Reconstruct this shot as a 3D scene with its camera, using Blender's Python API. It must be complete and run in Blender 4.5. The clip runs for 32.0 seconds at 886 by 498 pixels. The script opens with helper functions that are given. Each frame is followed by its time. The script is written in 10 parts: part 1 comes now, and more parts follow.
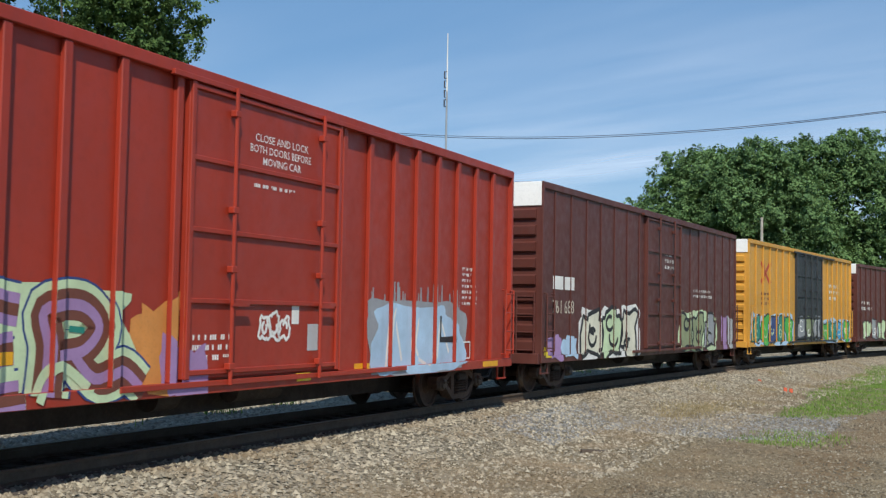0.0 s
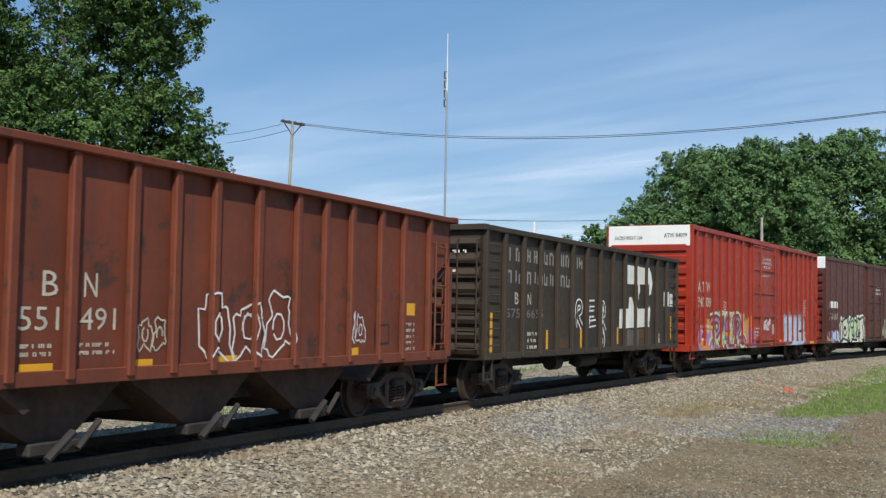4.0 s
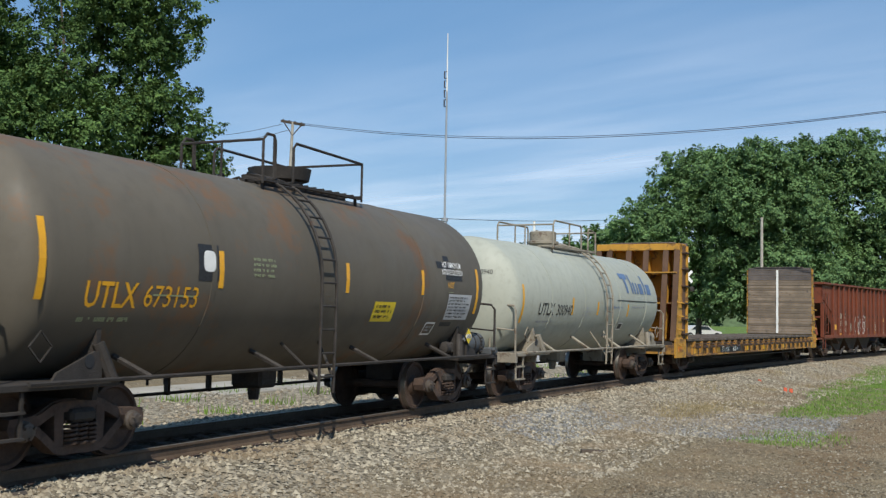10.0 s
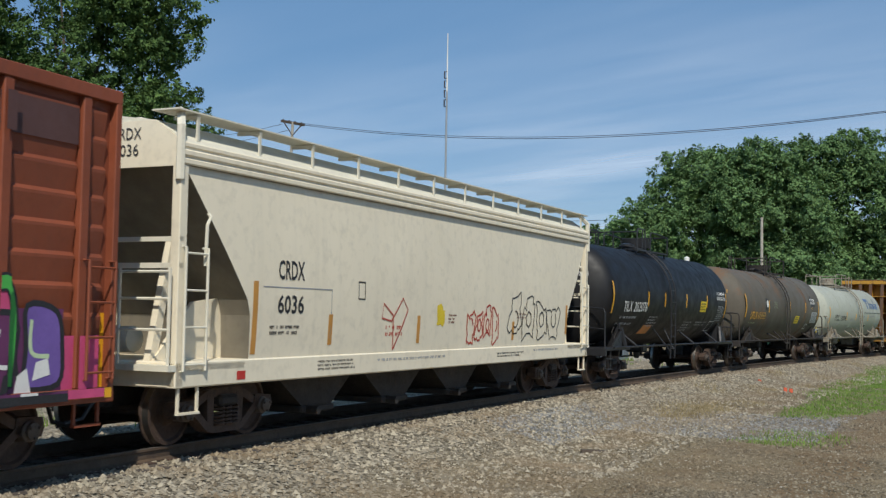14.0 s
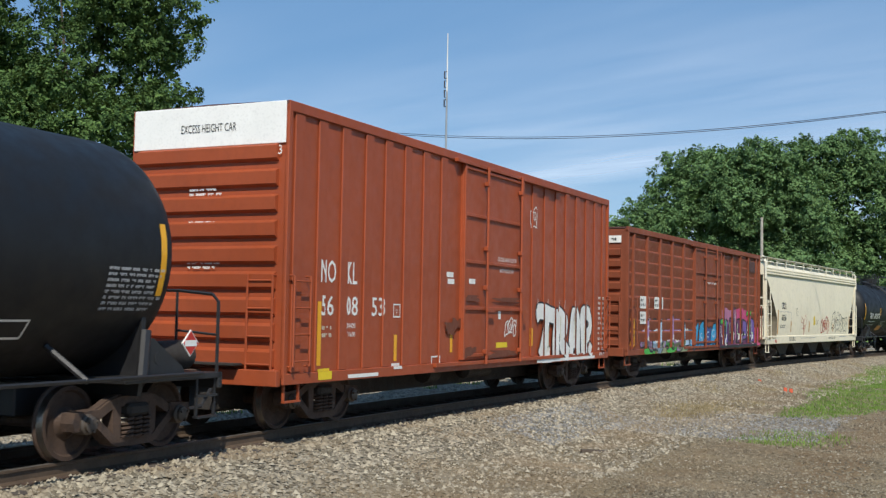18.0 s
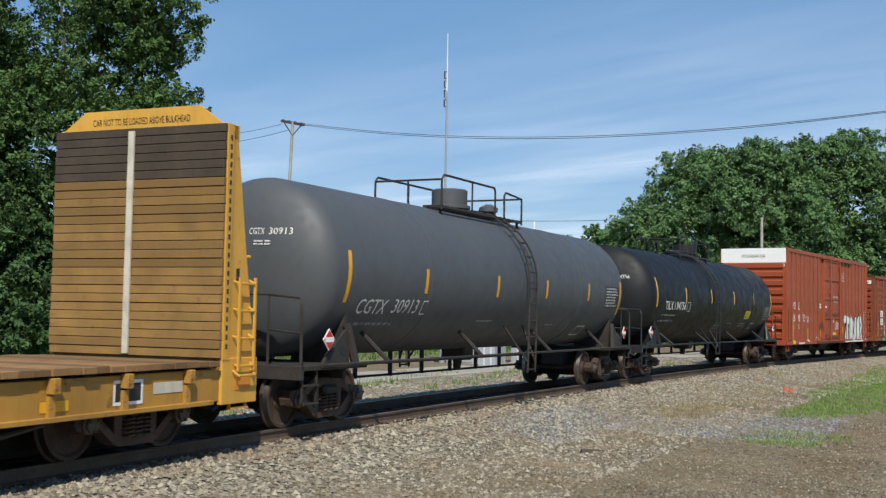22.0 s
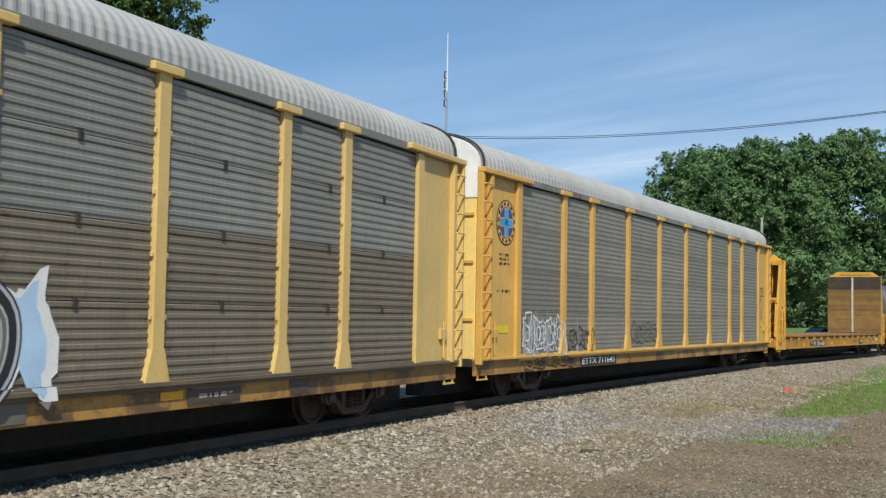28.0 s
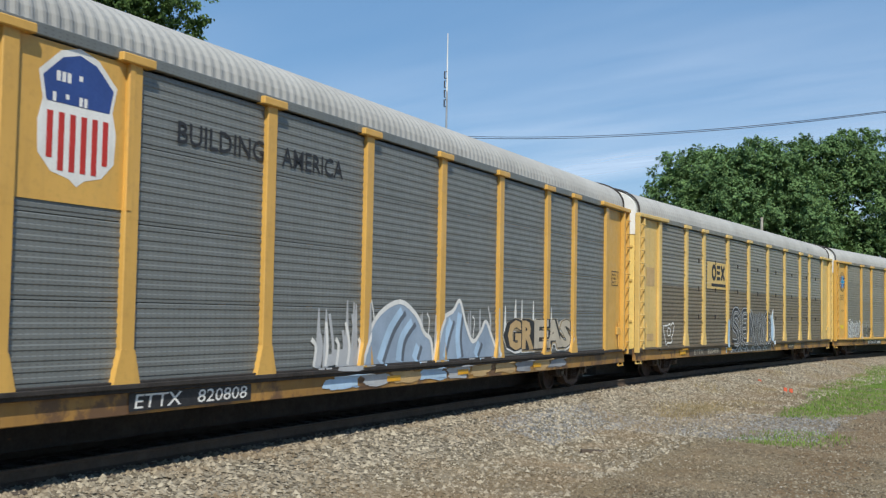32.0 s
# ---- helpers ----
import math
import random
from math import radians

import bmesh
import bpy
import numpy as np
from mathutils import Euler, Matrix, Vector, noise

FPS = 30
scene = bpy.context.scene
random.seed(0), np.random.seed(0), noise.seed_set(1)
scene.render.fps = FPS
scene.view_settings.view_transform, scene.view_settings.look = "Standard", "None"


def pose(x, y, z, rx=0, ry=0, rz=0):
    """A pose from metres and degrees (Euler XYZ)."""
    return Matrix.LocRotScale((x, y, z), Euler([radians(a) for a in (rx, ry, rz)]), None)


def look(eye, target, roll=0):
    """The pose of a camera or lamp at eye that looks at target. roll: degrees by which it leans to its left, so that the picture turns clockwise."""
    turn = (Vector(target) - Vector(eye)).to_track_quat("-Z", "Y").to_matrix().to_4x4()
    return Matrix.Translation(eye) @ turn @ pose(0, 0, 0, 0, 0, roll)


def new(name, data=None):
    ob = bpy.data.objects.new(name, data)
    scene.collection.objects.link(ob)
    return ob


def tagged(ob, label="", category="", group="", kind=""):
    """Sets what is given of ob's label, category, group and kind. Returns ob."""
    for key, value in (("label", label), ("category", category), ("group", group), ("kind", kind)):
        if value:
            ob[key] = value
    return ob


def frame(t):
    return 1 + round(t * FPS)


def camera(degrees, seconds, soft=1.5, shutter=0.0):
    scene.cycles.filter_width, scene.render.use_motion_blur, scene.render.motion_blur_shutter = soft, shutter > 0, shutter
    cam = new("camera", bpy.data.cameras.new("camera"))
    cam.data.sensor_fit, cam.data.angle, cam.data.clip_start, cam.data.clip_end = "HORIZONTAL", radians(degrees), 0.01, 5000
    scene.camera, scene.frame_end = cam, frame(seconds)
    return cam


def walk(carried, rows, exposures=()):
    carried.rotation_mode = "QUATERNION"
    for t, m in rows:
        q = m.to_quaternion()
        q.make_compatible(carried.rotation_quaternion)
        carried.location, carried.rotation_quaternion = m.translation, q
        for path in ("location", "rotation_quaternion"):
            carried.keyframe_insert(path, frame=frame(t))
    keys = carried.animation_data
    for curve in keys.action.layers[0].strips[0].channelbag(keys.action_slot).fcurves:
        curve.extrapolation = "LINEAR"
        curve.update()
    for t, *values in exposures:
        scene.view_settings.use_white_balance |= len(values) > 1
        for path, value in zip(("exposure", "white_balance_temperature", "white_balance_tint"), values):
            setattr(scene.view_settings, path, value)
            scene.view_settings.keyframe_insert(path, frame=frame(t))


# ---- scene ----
cam = camera(42.47, 32.0, soft=1.3, shutter=0.08)
STAND = pose(0, 0, 2.038, 90 + 3.26, -1.007, 0)
walk(cam, [(0.0, STAND), (32.0, STAND)], [(0.0, 0.05), (12.0, 0.05), (13.2, 0.1), (13.6, 0.0), (14.0, -0.2), (14.4, -0.3), (15.2, -0.25), (16.2, 0.05), (32.0, 0.05)])

# ---- sky, sun ----
SUN_TO = Vector((0.083, -0.94, 1.0)).normalized()
world = bpy.data.worlds.new("world")
scene.world = world
world.use_nodes = True
wn = world.node_tree.nodes
sky = wn.new("ShaderNodeTexSky")
sky.sky_type, sky.sun_disc = "NISHITA", False
sky.sun_elevation = math.asin(SUN_TO.z)
sky.sun_rotation = math.atan2(SUN_TO.x, SUN_TO.y)
sky.air_density, sky.dust_density, sky.ozone_density = 1.0, 0.1, 3.5
wn["Background"].inputs["Strength"].default_value = 0.115
veil = wn.new("ShaderNodeMix")
veil.data_type = "RGBA"
veil.inputs["Factor"].default_value = 0.56
veil.inputs["B"].default_value = (0.95, 2.55, 4.9, 1)
world.node_tree.links.new(sky.outputs[0], veil.inputs["A"])
world.node_tree.links.new(veil.outputs["Result"], wn["Background"].inputs["Color"])
sun_data = bpy.data.lights.new("sun", "SUN")
sun_data.energy, sun_data.angle, sun_data.color = 4.5, radians(0.53), (1.0, 0.955, 0.85)
sun = new("sun", sun_data)
sun.matrix_world = look(SUN_TO * 50, (0, 0, 0))
scene.view_settings.exposure = 0.0

# ---- the line of the track; the rail top is z = 0 ----
TX, TY, TH, K0, K1 = -8.0, 7.904, radians(23.545), 0.0020616, 0.000027185
STEP = 0.5


def _line():
    s0, s1 = -420.0, 620.0
    out, ss = [], np.arange(s0, s1 + STEP, STEP)
    kap = np.where(ss < -8, 0.0, K0 + K1 * np.clip(ss, -8, 130))
    kap = np.where(ss > 135, 0.0, kap)
    ang = np.cumsum(kap) * STEP
    i0 = int(round(-s0 / STEP))
    ang = ang - ang[i0] + TH
    px = np.cumsum(np.sin(ang)) * STEP
    py = np.cumsum(np.cos(ang)) * STEP
    return ss, px - px[i0] + TX, py - py[i0] + TY, ang


LS, LX, LY, LA = _line()


def at(s):
    """Plan place of the centre line at length s."""
    return Vector((float(np.interp(s, LS, LX)), float(np.interp(s, LS, LY))))


def beside(s, v, z=0.0):
    """Point at length s, v metres to the camera's side of the centre line."""
    a = float(np.interp(s, LS, LA))
    p = at(s)
    return Vector((p.x + v * math.cos(a), p.y - v * math.sin(a), z))


def gone(t):
    """Metres that the train has gone by t."""
    return 8.3567 * t + 0.024735 * t * t


# ---- mesh helpers ----
class Mb:
    """Gathers faces of one mesh."""

    def __init__(self):
        self.v, self.f = [], []

    def add(self, vs, fs):
        o = len(self.v)
        self.v += [tuple(p) for p in vs]
        self.f += [tuple(i + o for i in q) for q in fs]
        return self

    def box(self, x0, x1, y0, y1, z0, z1, c=0.0):
        if x0 > x1:
            x0, x1 = x1, x0
        if y0 > y1:
            y0, y1 = y1, y0
        if z0 > z1:
            z0, z1 = z1, z0
        c = min(c, (x1 - x0) * 0.45, (y1 - y0) * 0.45, (z1 - z0) * 0.45)
        if c <= 0:
            vs = [(x, y, z) for z in (z0, z1) for y in (y0, y1) for x in (x0, x1)]
            return self.add(vs, [(0, 2, 3, 1), (4, 5, 7, 6), (0, 1, 5, 4), (2, 6, 7, 3), (0, 4, 6, 2), (1, 3, 7, 5)])
        vs, ix = [], {}
        for sx in (0, 1):
            for sy in (0, 1):
                for sz in (0, 1):
                    for ax in (0, 1, 2):
                        p = [(x0, x1)[sx], (y0, y1)[sy], (z0, z1)[sz]]
                        for k in (0, 1, 2):
                            if k != ax:
                                p[k] += c if (sx, sy, sz)[k] == 0 else -c
                        ix[sx, sy, sz, ax] = len(vs)
                        vs.append(p)
        fs = []
        for s in (0, 1):
            for ax in (0, 1, 2):
                q = []
                for a, b in ((0, 0), (1, 0), (1, 1), (0, 1)):
                    k = [0, 0, 0]
                    k[ax], k[(ax + 1) % 3], k[(ax + 2) % 3] = s, a, b
                    q.append(ix[(*k, ax)])
                fs.append(tuple(q) if s else tuple(q[::-1]))
        for ax in (0, 1, 2):
            b1, b2 = (ax + 1) % 3, (ax + 2) % 3
            for a in (0, 1):
                for b in (0, 1):
                    k = [0, 0, 0]
                    k[b1], k[b2] = a, b
                    k0, k1 = list(k), list(k)
                    k0[ax], k1[ax] = 0, 1
                    q = (ix[(*k0, b1)], ix[(*k1, b1)], ix[(*k1, b2)], ix[(*k0, b2)])
                    fs.append(q if a ^ b else q[::-1])
        for sx in (0, 1):
            for sy in (0, 1):
                for sz in (0, 1):
                    q = tuple(ix[sx, sy, sz, a] for a in (0, 1, 2))
                    fs.append(q if (sx + sy + sz) % 2 else q[::-1])
        return self.add(vs, fs)

    def rod(self, p, q, r, n=6, r2=None):
        p, q = Vector(p), Vector(q)
        d = (q - p).normalized()
        a = d.orthogonal().normalized()
        b = d.cross(a)
        r2 = r if r2 is None else r2
        vs = []
        for c, rr in ((p, r), (q, r2)):
            for i in range(n):
                t = 2 * math.pi * i / n
                vs.append(c + (a * math.cos(t) + b * math.sin(t)) * rr)
        fs = [(i, (i + 1) % n, n + (i + 1) % n, n + i) for i in range(n)]
        return self.add(vs, fs + [tuple(range(n))[::-1], tuple(range(n, 2 * n))])

    def pipe(self, pts, r, n=6):
        """A bent tube, one skin."""
        pts = [Vector(p) for p in pts]
        vs, fs = [], []
        side = None
        for k, p in enumerate(pts):
            d = (pts[min(k + 1, len(pts) - 1)] - pts[max(k - 1, 0)]).normalized()
            if side is None:
                side = d.orthogonal().normalized()
            side = (side - d * side.dot(d))
            side = side.normalized() if side.length > 1e-4 else d.orthogonal().normalized()
            up = d.cross(side)
            for i in range(n):
                t = 2 * math.pi * i / n
                vs.append(p + (side * math.cos(t) + up * math.sin(t)) * r)
            if k:
                o = k * n
                fs += [(o - n + i, o - n + (i + 1) % n, o + (i + 1) % n, o + i) for i in range(n)]
        m = len(vs)
        return self.add(vs, fs + [tuple(range(n))[::-1], tuple(range(m - n, m))])

    def prism(self, poly, axis, a, b):
        """A flat polygon drawn out from a to b along axis: poly in the two other axes, in order x, y, z."""
        n = len(poly)

        def put(p, w):
            return (w, p[0], p[1]) if axis == "x" else (p[0], w, p[1]) if axis == "y" else (p[0], p[1], w)
        vs = [put(p, a) for p in poly] + [put(p, b) for p in poly]
        return self.add(vs, [tuple(range(n))[::-1], tuple(range(n, 2 * n))] + [(i, (i + 1) % n, n + (i + 1) % n, n + i) for i in range(n)])

    def lathe(self, prof, n=24, axis="x", c=(0, 0, 0)):
        """prof: (along, radius) pairs, turned about an axis through c."""
        vs, fs = [], []
        for u, r in prof:
            for i in range(n):
                t = 2 * math.pi * i / n
                p = (u, r * math.cos(t), r * math.sin(t)) if axis == "x" else (r * math.cos(t), u, r * math.sin(t)) if axis == "y" else (r * math.cos(t), r * math.sin(t), u)
                vs.append((p[0] + c[0], p[1] + c[1], p[2] + c[2]))
        m = len(prof)
        for j in range(m - 1):
            for i in range(n):
                k = (i + 1) % n
                fs.append((j * n + i, j * n + k, (j + 1) * n + k, (j + 1) * n + i))
        fs += [tuple(range(n))[::-1], tuple(range((m - 1) * n, m * n))]
        return self.add(vs, fs)

    def mesh(self, name, m=None, smooth=False):
        me = bpy.data.meshes.new(name)
        me.from_pydata(self.v, [], self.f)
        if m:
            me.materials.append(m)
        bm = bmesh.new()
        bm.from_mesh(me)
        bmesh.ops.recalc_face_normals(bm, faces=bm.faces)
        if smooth:
            for f in bm.faces:
                f.smooth = True
            for e in bm.edges:
                if len(e.link_faces) == 2 and e.calc_face_angle(0) > 0.6:
                    e.smooth = False
        bm.to_mesh(me)
        bm.free()
        return me


def part(name, mb, m, parent, label="", smooth=False, at_=None):
    me = mb if isinstance(mb, bpy.types.Mesh) else mb.mesh(name, m, smooth)
    ob = new(name, me)
    ob.parent = parent
    if at_ is not None:
        ob.matrix_basis = at_ if isinstance(at_, Matrix) else Matrix.Translation(at_)
    return tagged(ob, label) if label else ob


def thing(name, label, category, m=None, group="", kind=""):
    ob = new(name)
    ob.empty_display_size = 0.3
    if m is not None:
        ob.matrix_basis = m
    return tagged(ob, label, category, group, kind)


# ---- materials ----
def mixer(nt, a, b, fac, mode="MIX"):
    n = nt.nodes.new("ShaderNodeMix")
    n.data_type, n.blend_type = "RGBA", mode
    for i, val in ((0, fac), (6, a), (7, b)):
        if isinstance(val, (int, float)):
            n.inputs[i].default_value = val
        elif isinstance(val, (tuple, list)):
            n.inputs[i].default_value = (*val[:3], 1)
        else:
            nt.links.new(val, n.inputs[i])
    return n.outputs[2]


def ramp(nt, src, lo, hi, a=0.0, b=1.0):
    n = nt.nodes.new("ShaderNodeMapRange")
    for i, val in enumerate((lo, hi, a, b)):
        n.inputs[i + 1].default_value = val
    nt.links.new(src, n.inputs[0])
    return n.outputs[0]


def noise_of(nt, co, scale, detail=4, stretch=None, rough=0.55):
    if stretch:
        mp = nt.nodes.new("ShaderNodeMapping")
        mp.inputs["Scale"].default_value = stretch
        nt.links.new(co, mp.inputs[0])
        co = mp.outputs[0]
    n = nt.nodes.new("ShaderNodeTexNoise")
    n.inputs["Scale"].default_value, n.inputs["Detail"].default_value, n.inputs["Roughness"].default_value = scale, detail, rough
    nt.links.new(co, n.inputs["Vector"])
    return n.outputs["Fac"]


MATS = {}


def paint(name, base, rough=0.55, metal=0.0, var=0.25, scale=0.9, streak=0.25, wear=None, amount=0.0, bump=0.15, bscale=60.0, coords="Object", spec=0.5, island=0.0, each=0.0):
    """Worn paint, metal, wood or stone: broad stains, fine grain, streaks that run down, and worn patches of a second colour."""
    if name in MATS:
        return MATS[name]
    m = bpy.data.materials.new(name)
    m.use_nodes = True
    nt = m.node_tree
    b = nt.nodes["Principled BSDF"]
    co = nt.nodes.new("ShaderNodeTexCoord").outputs[coords]
    col = mixer(nt, [c * (1 - var) for c in base], [min(1, c * (1 + var)) for c in base], ramp(nt, noise_of(nt, co, scale, 5), 0.3, 0.7))
    col = mixer(nt, col, [c * 0.55 for c in base], ramp(nt, noise_of(nt, co, scale * 16, 4), 0.5, 0.8, 0, 0.35))
    if streak:
        col = mixer(nt, col, [c * 0.42 + 0.02 for c in base], ramp(nt, noise_of(nt, co, 2.2, 5, (2.2, 2.2, 0.12)), 0.5, 0.75, 0, streak))
    if wear:
        w = noise_of(nt, co, scale * 2.6, 9, None, 0.72)
        col = mixer(nt, col, wear, ramp(nt, w, 0.66 - amount, 0.74 - amount, 0, 0.9))
    if island:
        g = nt.nodes.new("ShaderNodeNewGeometry")
        col = mixer(nt, col, [c * (1 - island) for c in base], g.outputs["Random Per Island"])
    if each:
        oi = nt.nodes.new("ShaderNodeObjectInfo")
        col = mixer(nt, col, [c * (1 - each) for c in base], ramp(nt, oi.outputs["Random"], 0.2, 1.0, 0, 0.9))
    nt.links.new(col, b.inputs["Base Color"])
    r = ramp(nt, noise_of(nt, co, scale * 7, 4), 0.3, 0.7, max(0.05, rough - 0.12), min(1, rough + 0.12))
    nt.links.new(r, b.inputs["Roughness"])
    b.inputs["Metallic"].default_value = metal
    b.inputs["Specular IOR Level"].default_value = spec
    if bump:
        bp = nt.nodes.new("ShaderNodeBump")
        bp.inputs["Strength"].default_value, bp.inputs["Distance"].default_value = bump, 0.02
        nt.links.new(noise_of(nt, co, bscale, 5), bp.inputs["Height"])
        nt.links.new(bp.outputs[0], b.inputs["Normal"])
    MATS[name] = m
    return m


def plain(name, base, rough=0.6, metal=0.0):
    return paint(name, base, rough, metal, var=0.08, streak=0.08, bump=0.05)


RZ = 0.19  # rail top
CUTS = (80.5, 60.84, 41.14, 20.31, -0.35, -16.51, -32.3, -54.0, -66.7, -81.6, -96.3, -114.2, -131.4, -148.83, -167.0, -185.2, -207.6, -235.92, -264.33, -292.73)
SPOTS = [((a + b) / 2, a - b) for a, b in zip(CUTS, CUTS[1:])]
NUDGE = {10: -0.30, 11: -0.12}   # cars with uneven drawbars
SPOTS = [(mid + NUDGE.get(i, 0.0), ln) for i, (mid, ln) in enumerate(SPOTS)]
TRAIN = []  # (car, middle in the train, length, wheelsets)

RUST = paint("rusty_steel", (0.088, 0.056, 0.041), 0.8, 0.2, 0.35, 3.0, 0.2, (0.05, 0.035, 0.03), 0.12, 0.4, 50)
DARK = paint("dark_grimy_steel", (0.04, 0.034, 0.03), 0.8, 0.2, 0.35, 3.0, 0.2, (0.12, 0.06, 0.035), 0.05, 0.4, 50)
TREAD = paint("polished_steel_tread", (0.34, 0.31, 0.28), 0.38, 1.0, 0.1, 6.0, 0, None, 0, 0.05)
BLACKPAINT = paint("black_worn_paint", (0.018, 0.018, 0.02), 0.5, 0, 0.3, 0.6, 0.2, (0.05, 0.042, 0.036), 0.02, 0.08)
WHITEPAINT = paint("white_stencil_paint", (0.78, 0.77, 0.73), 0.6, 0, 0.1, 2.0, 0.2, None, 0, 0)
ENDWHITE = paint("white_end_paint", (0.86, 0.85, 0.82), 0.5, 0, 0.04, 1.5, 0.08, None, 0, 0)
YELLOWTAPE = paint("yellow_reflective_tape", (0.78, 0.38, 0.015), 0.4, 0, 0.08, 3.0, 0.05, None, 0, 0)
CREAMPAINT = paint("aged_cream_lettering", (0.55, 0.5, 0.4), 0.7, 0, 0.2, 4.0, 0.2, None, 0, 0)
BLACKINK = paint("black_lettering", (0.02, 0.02, 0.022), 0.6, 0, 0.1, 3.0, 0, None, 0, 0)
STICKY = paint("yellow_sticker", (0.75, 0.55, 0.02), 0.5, 0, 0.08, 3.0, 0.05, None, 0, 0)
REDINK = paint("red_sticker", (0.5, 0.03, 0.02), 0.5, 0, 0.08, 3.0, 0.05, None, 0, 0)


# ---- lettering, laid on a side as thin raised paint ----
LETTERS = {}


def letters(text, size, shear=0.0, fat=0.0):
    key = (text, size, shear, fat)
    if key not in LETTERS:
        cu = bpy.data.curves.new("lettering", "FONT")
        cu.body, cu.size, cu.shear, cu.offset = text, size, shear, fat
        cu.resolution_u = 2
        ob = bpy.data.objects.new("lettering", cu)
        me = bpy.data.meshes.new_from_object(ob)
        bpy.data.objects.remove(ob)
        pts = [tuple(v.co) for v in me.vertices]
        fs = [tuple(p.vertices) for p in me.polygons]
        bpy.data.meshes.remove(me)
        xs, ys = [p[0] for p in pts], [p[1] for p in pts]
        x0, y0 = min(xs), min(ys)
        LETTERS[key] = ([(x - x0, y - y0) for x, y, _ in pts], fs, max(xs) - x0, max(ys) - y0)
    return LETTERS[key]


class Side:
    """Puts flat paint on one side of a car: shape(u, z) gives the place and the way out of a point of the side."""

    def __init__(self, car, shape, cuts=(), zcuts=(), floor=-9.0):
        self.floor = floor
        self.car, self.shape, self.cuts, self.zcuts = car, shape, cuts, zcuts
        self.n = 0

    def lay(self, name, pts, fs, m, label="", lift=0.006, thick=0.0):
        pts = [(p[0], max(p[1], self.floor)) for p in pts]
        bm = bmesh.new()
        vs = [bm.verts.new((p[0], p[1], 0)) for p in pts]
        for f in fs:
            try:
                bm.faces.new([vs[i] for i in f])
            except ValueError:
                pass
        xs, zs = [p[0] for p in pts], [p[1] for p in pts]
        for axis, cuts, vals in ((0, self.cuts, xs), (1, self.zcuts, zs)):
            lo, hi = min(vals), max(vals)
            for c in cuts:
                if lo < c < hi:
                    co, no = [0, 0, 0], [0, 0, 0]
                    co[axis], no[axis] = c, 1
                    bmesh.ops.bisect_plane(bm, geom=bm.verts[:] + bm.edges[:] + bm.faces[:], plane_co=co, plane_no=no)
        out_v, out_f = [], []
        for f in bm.faces:
            c = f.calc_center_median()
            o = len(out_v)
            for v in f.verts:
                p, n = self.shape(v.co.x, v.co.y, c.x, c.y)
                out_v.append(tuple(Vector(p) + Vector(n) * lift))
            out_f.append(tuple(range(o, len(out_v))))
        bm.free()
        me = bpy.data.meshes.new(name)
        me.from_pydata(out_v, [], out_f)
        me.materials.append(m)
        ob = new(name, me)
        ob.parent = self.car
        return tagged(ob, label) if label else ob

    def text(self, text, u, z, h, m, w=None, shear=0.0, fat=0.0, name="lettering", lift=0.006):
        """Capitals h high with the lower left at u, z, drawn w wide."""
        pts, fs, ww, hh = letters(text, 1.0, shear, fat)
        k = h / hh
        kx = w / ww if w else k
        return self.lay(name, [(u + x * kx, z + y * k) for x, y in pts], fs, m, lift=lift)

    def rect(self, u0, u1, z0, z1, m, name="marking", label="", lift=0.005):
        return self.lay(name, [(u0, z0), (u1, z0), (u1, z1), (u0, z1)], [(0, 1, 2, 3)], m, label, lift)

    def bars(self, u0, u1, z0, z1, rows, m, seed=1, name="stencilled_data", lift=0.006):
        """Lines of small writing as plain bars."""
        rnd = random.Random(seed)
        pts, fs = [], []
        dz = (z1 - z0) / rows
        for r in range(rows):
            u = u0
            zz = z1 - (r + 0.8) * dz
            end = u0 + (u1 - u0) * rnd.uniform(0.75, 1.0)
            h = dz * 0.52
            while u < end - 0.03:
                w = min(rnd.uniform(0.06, 0.22) * max(1, dz / 0.12), end - u)
                for k in range(max(1, int(w / (h * 0.72)))):
                    o = len(pts)
                    a = u + k * h * 0.72
                    lo = zz + (h * 0.45 if rnd.random() < 0.2 else 0.0)
                    pts += [(a, lo), (a + h * 0.52, lo), (a + h * 0.52, zz + h), (a, zz + h)]
                    fs.append((o, o + 1, o + 2, o + 3))
                u += w + dz * 0.35
        return tagged(self.lay(name, pts, fs, m, lift=lift), kind="stuff")

    def outline(self, u0, u1, z0, z1, m, w=0.02, name="marking", lift=0.006):
        pts = [(u0, z0), (u1, z0), (u1, z1), (u0, z1), (u0 + w, z0 + w), (u1 - w, z0 + w), (u1 - w, z1 - w), (u0 + w, z1 - w)]
        return self.lay(name, pts, [(0, 1, 5, 4), (1, 2, 6, 5), (2, 3, 7, 6), (3, 0, 4, 7)], m, lift=lift)

    def strokes(self, lines, w, m, name="graffiti_line", lift=0.012, label=""):
        """Painted lines of width w along each list of points."""
        pts, fs = [], []
        for ln in lines:
            ln = [Vector(p) for p in ln]
            for i, p in enumerate(ln):
                a, b = ln[max(0, i - 1)], ln[min(len(ln) - 1, i + 1)]
                d = (b - a)
                d = d.normalized() if d.length > 0 else Vector((1, 0))
                nn = Vector((-d.y, d.x)) * (w / 2)
                pts += [p + nn, p - nn]
                if i:
                    k = len(pts) - 4
                    fs.append((k, k + 1, k + 3, k + 2))
        return self.lay(name, [(p[0], p[1]) for p in pts], fs, m, label, lift)

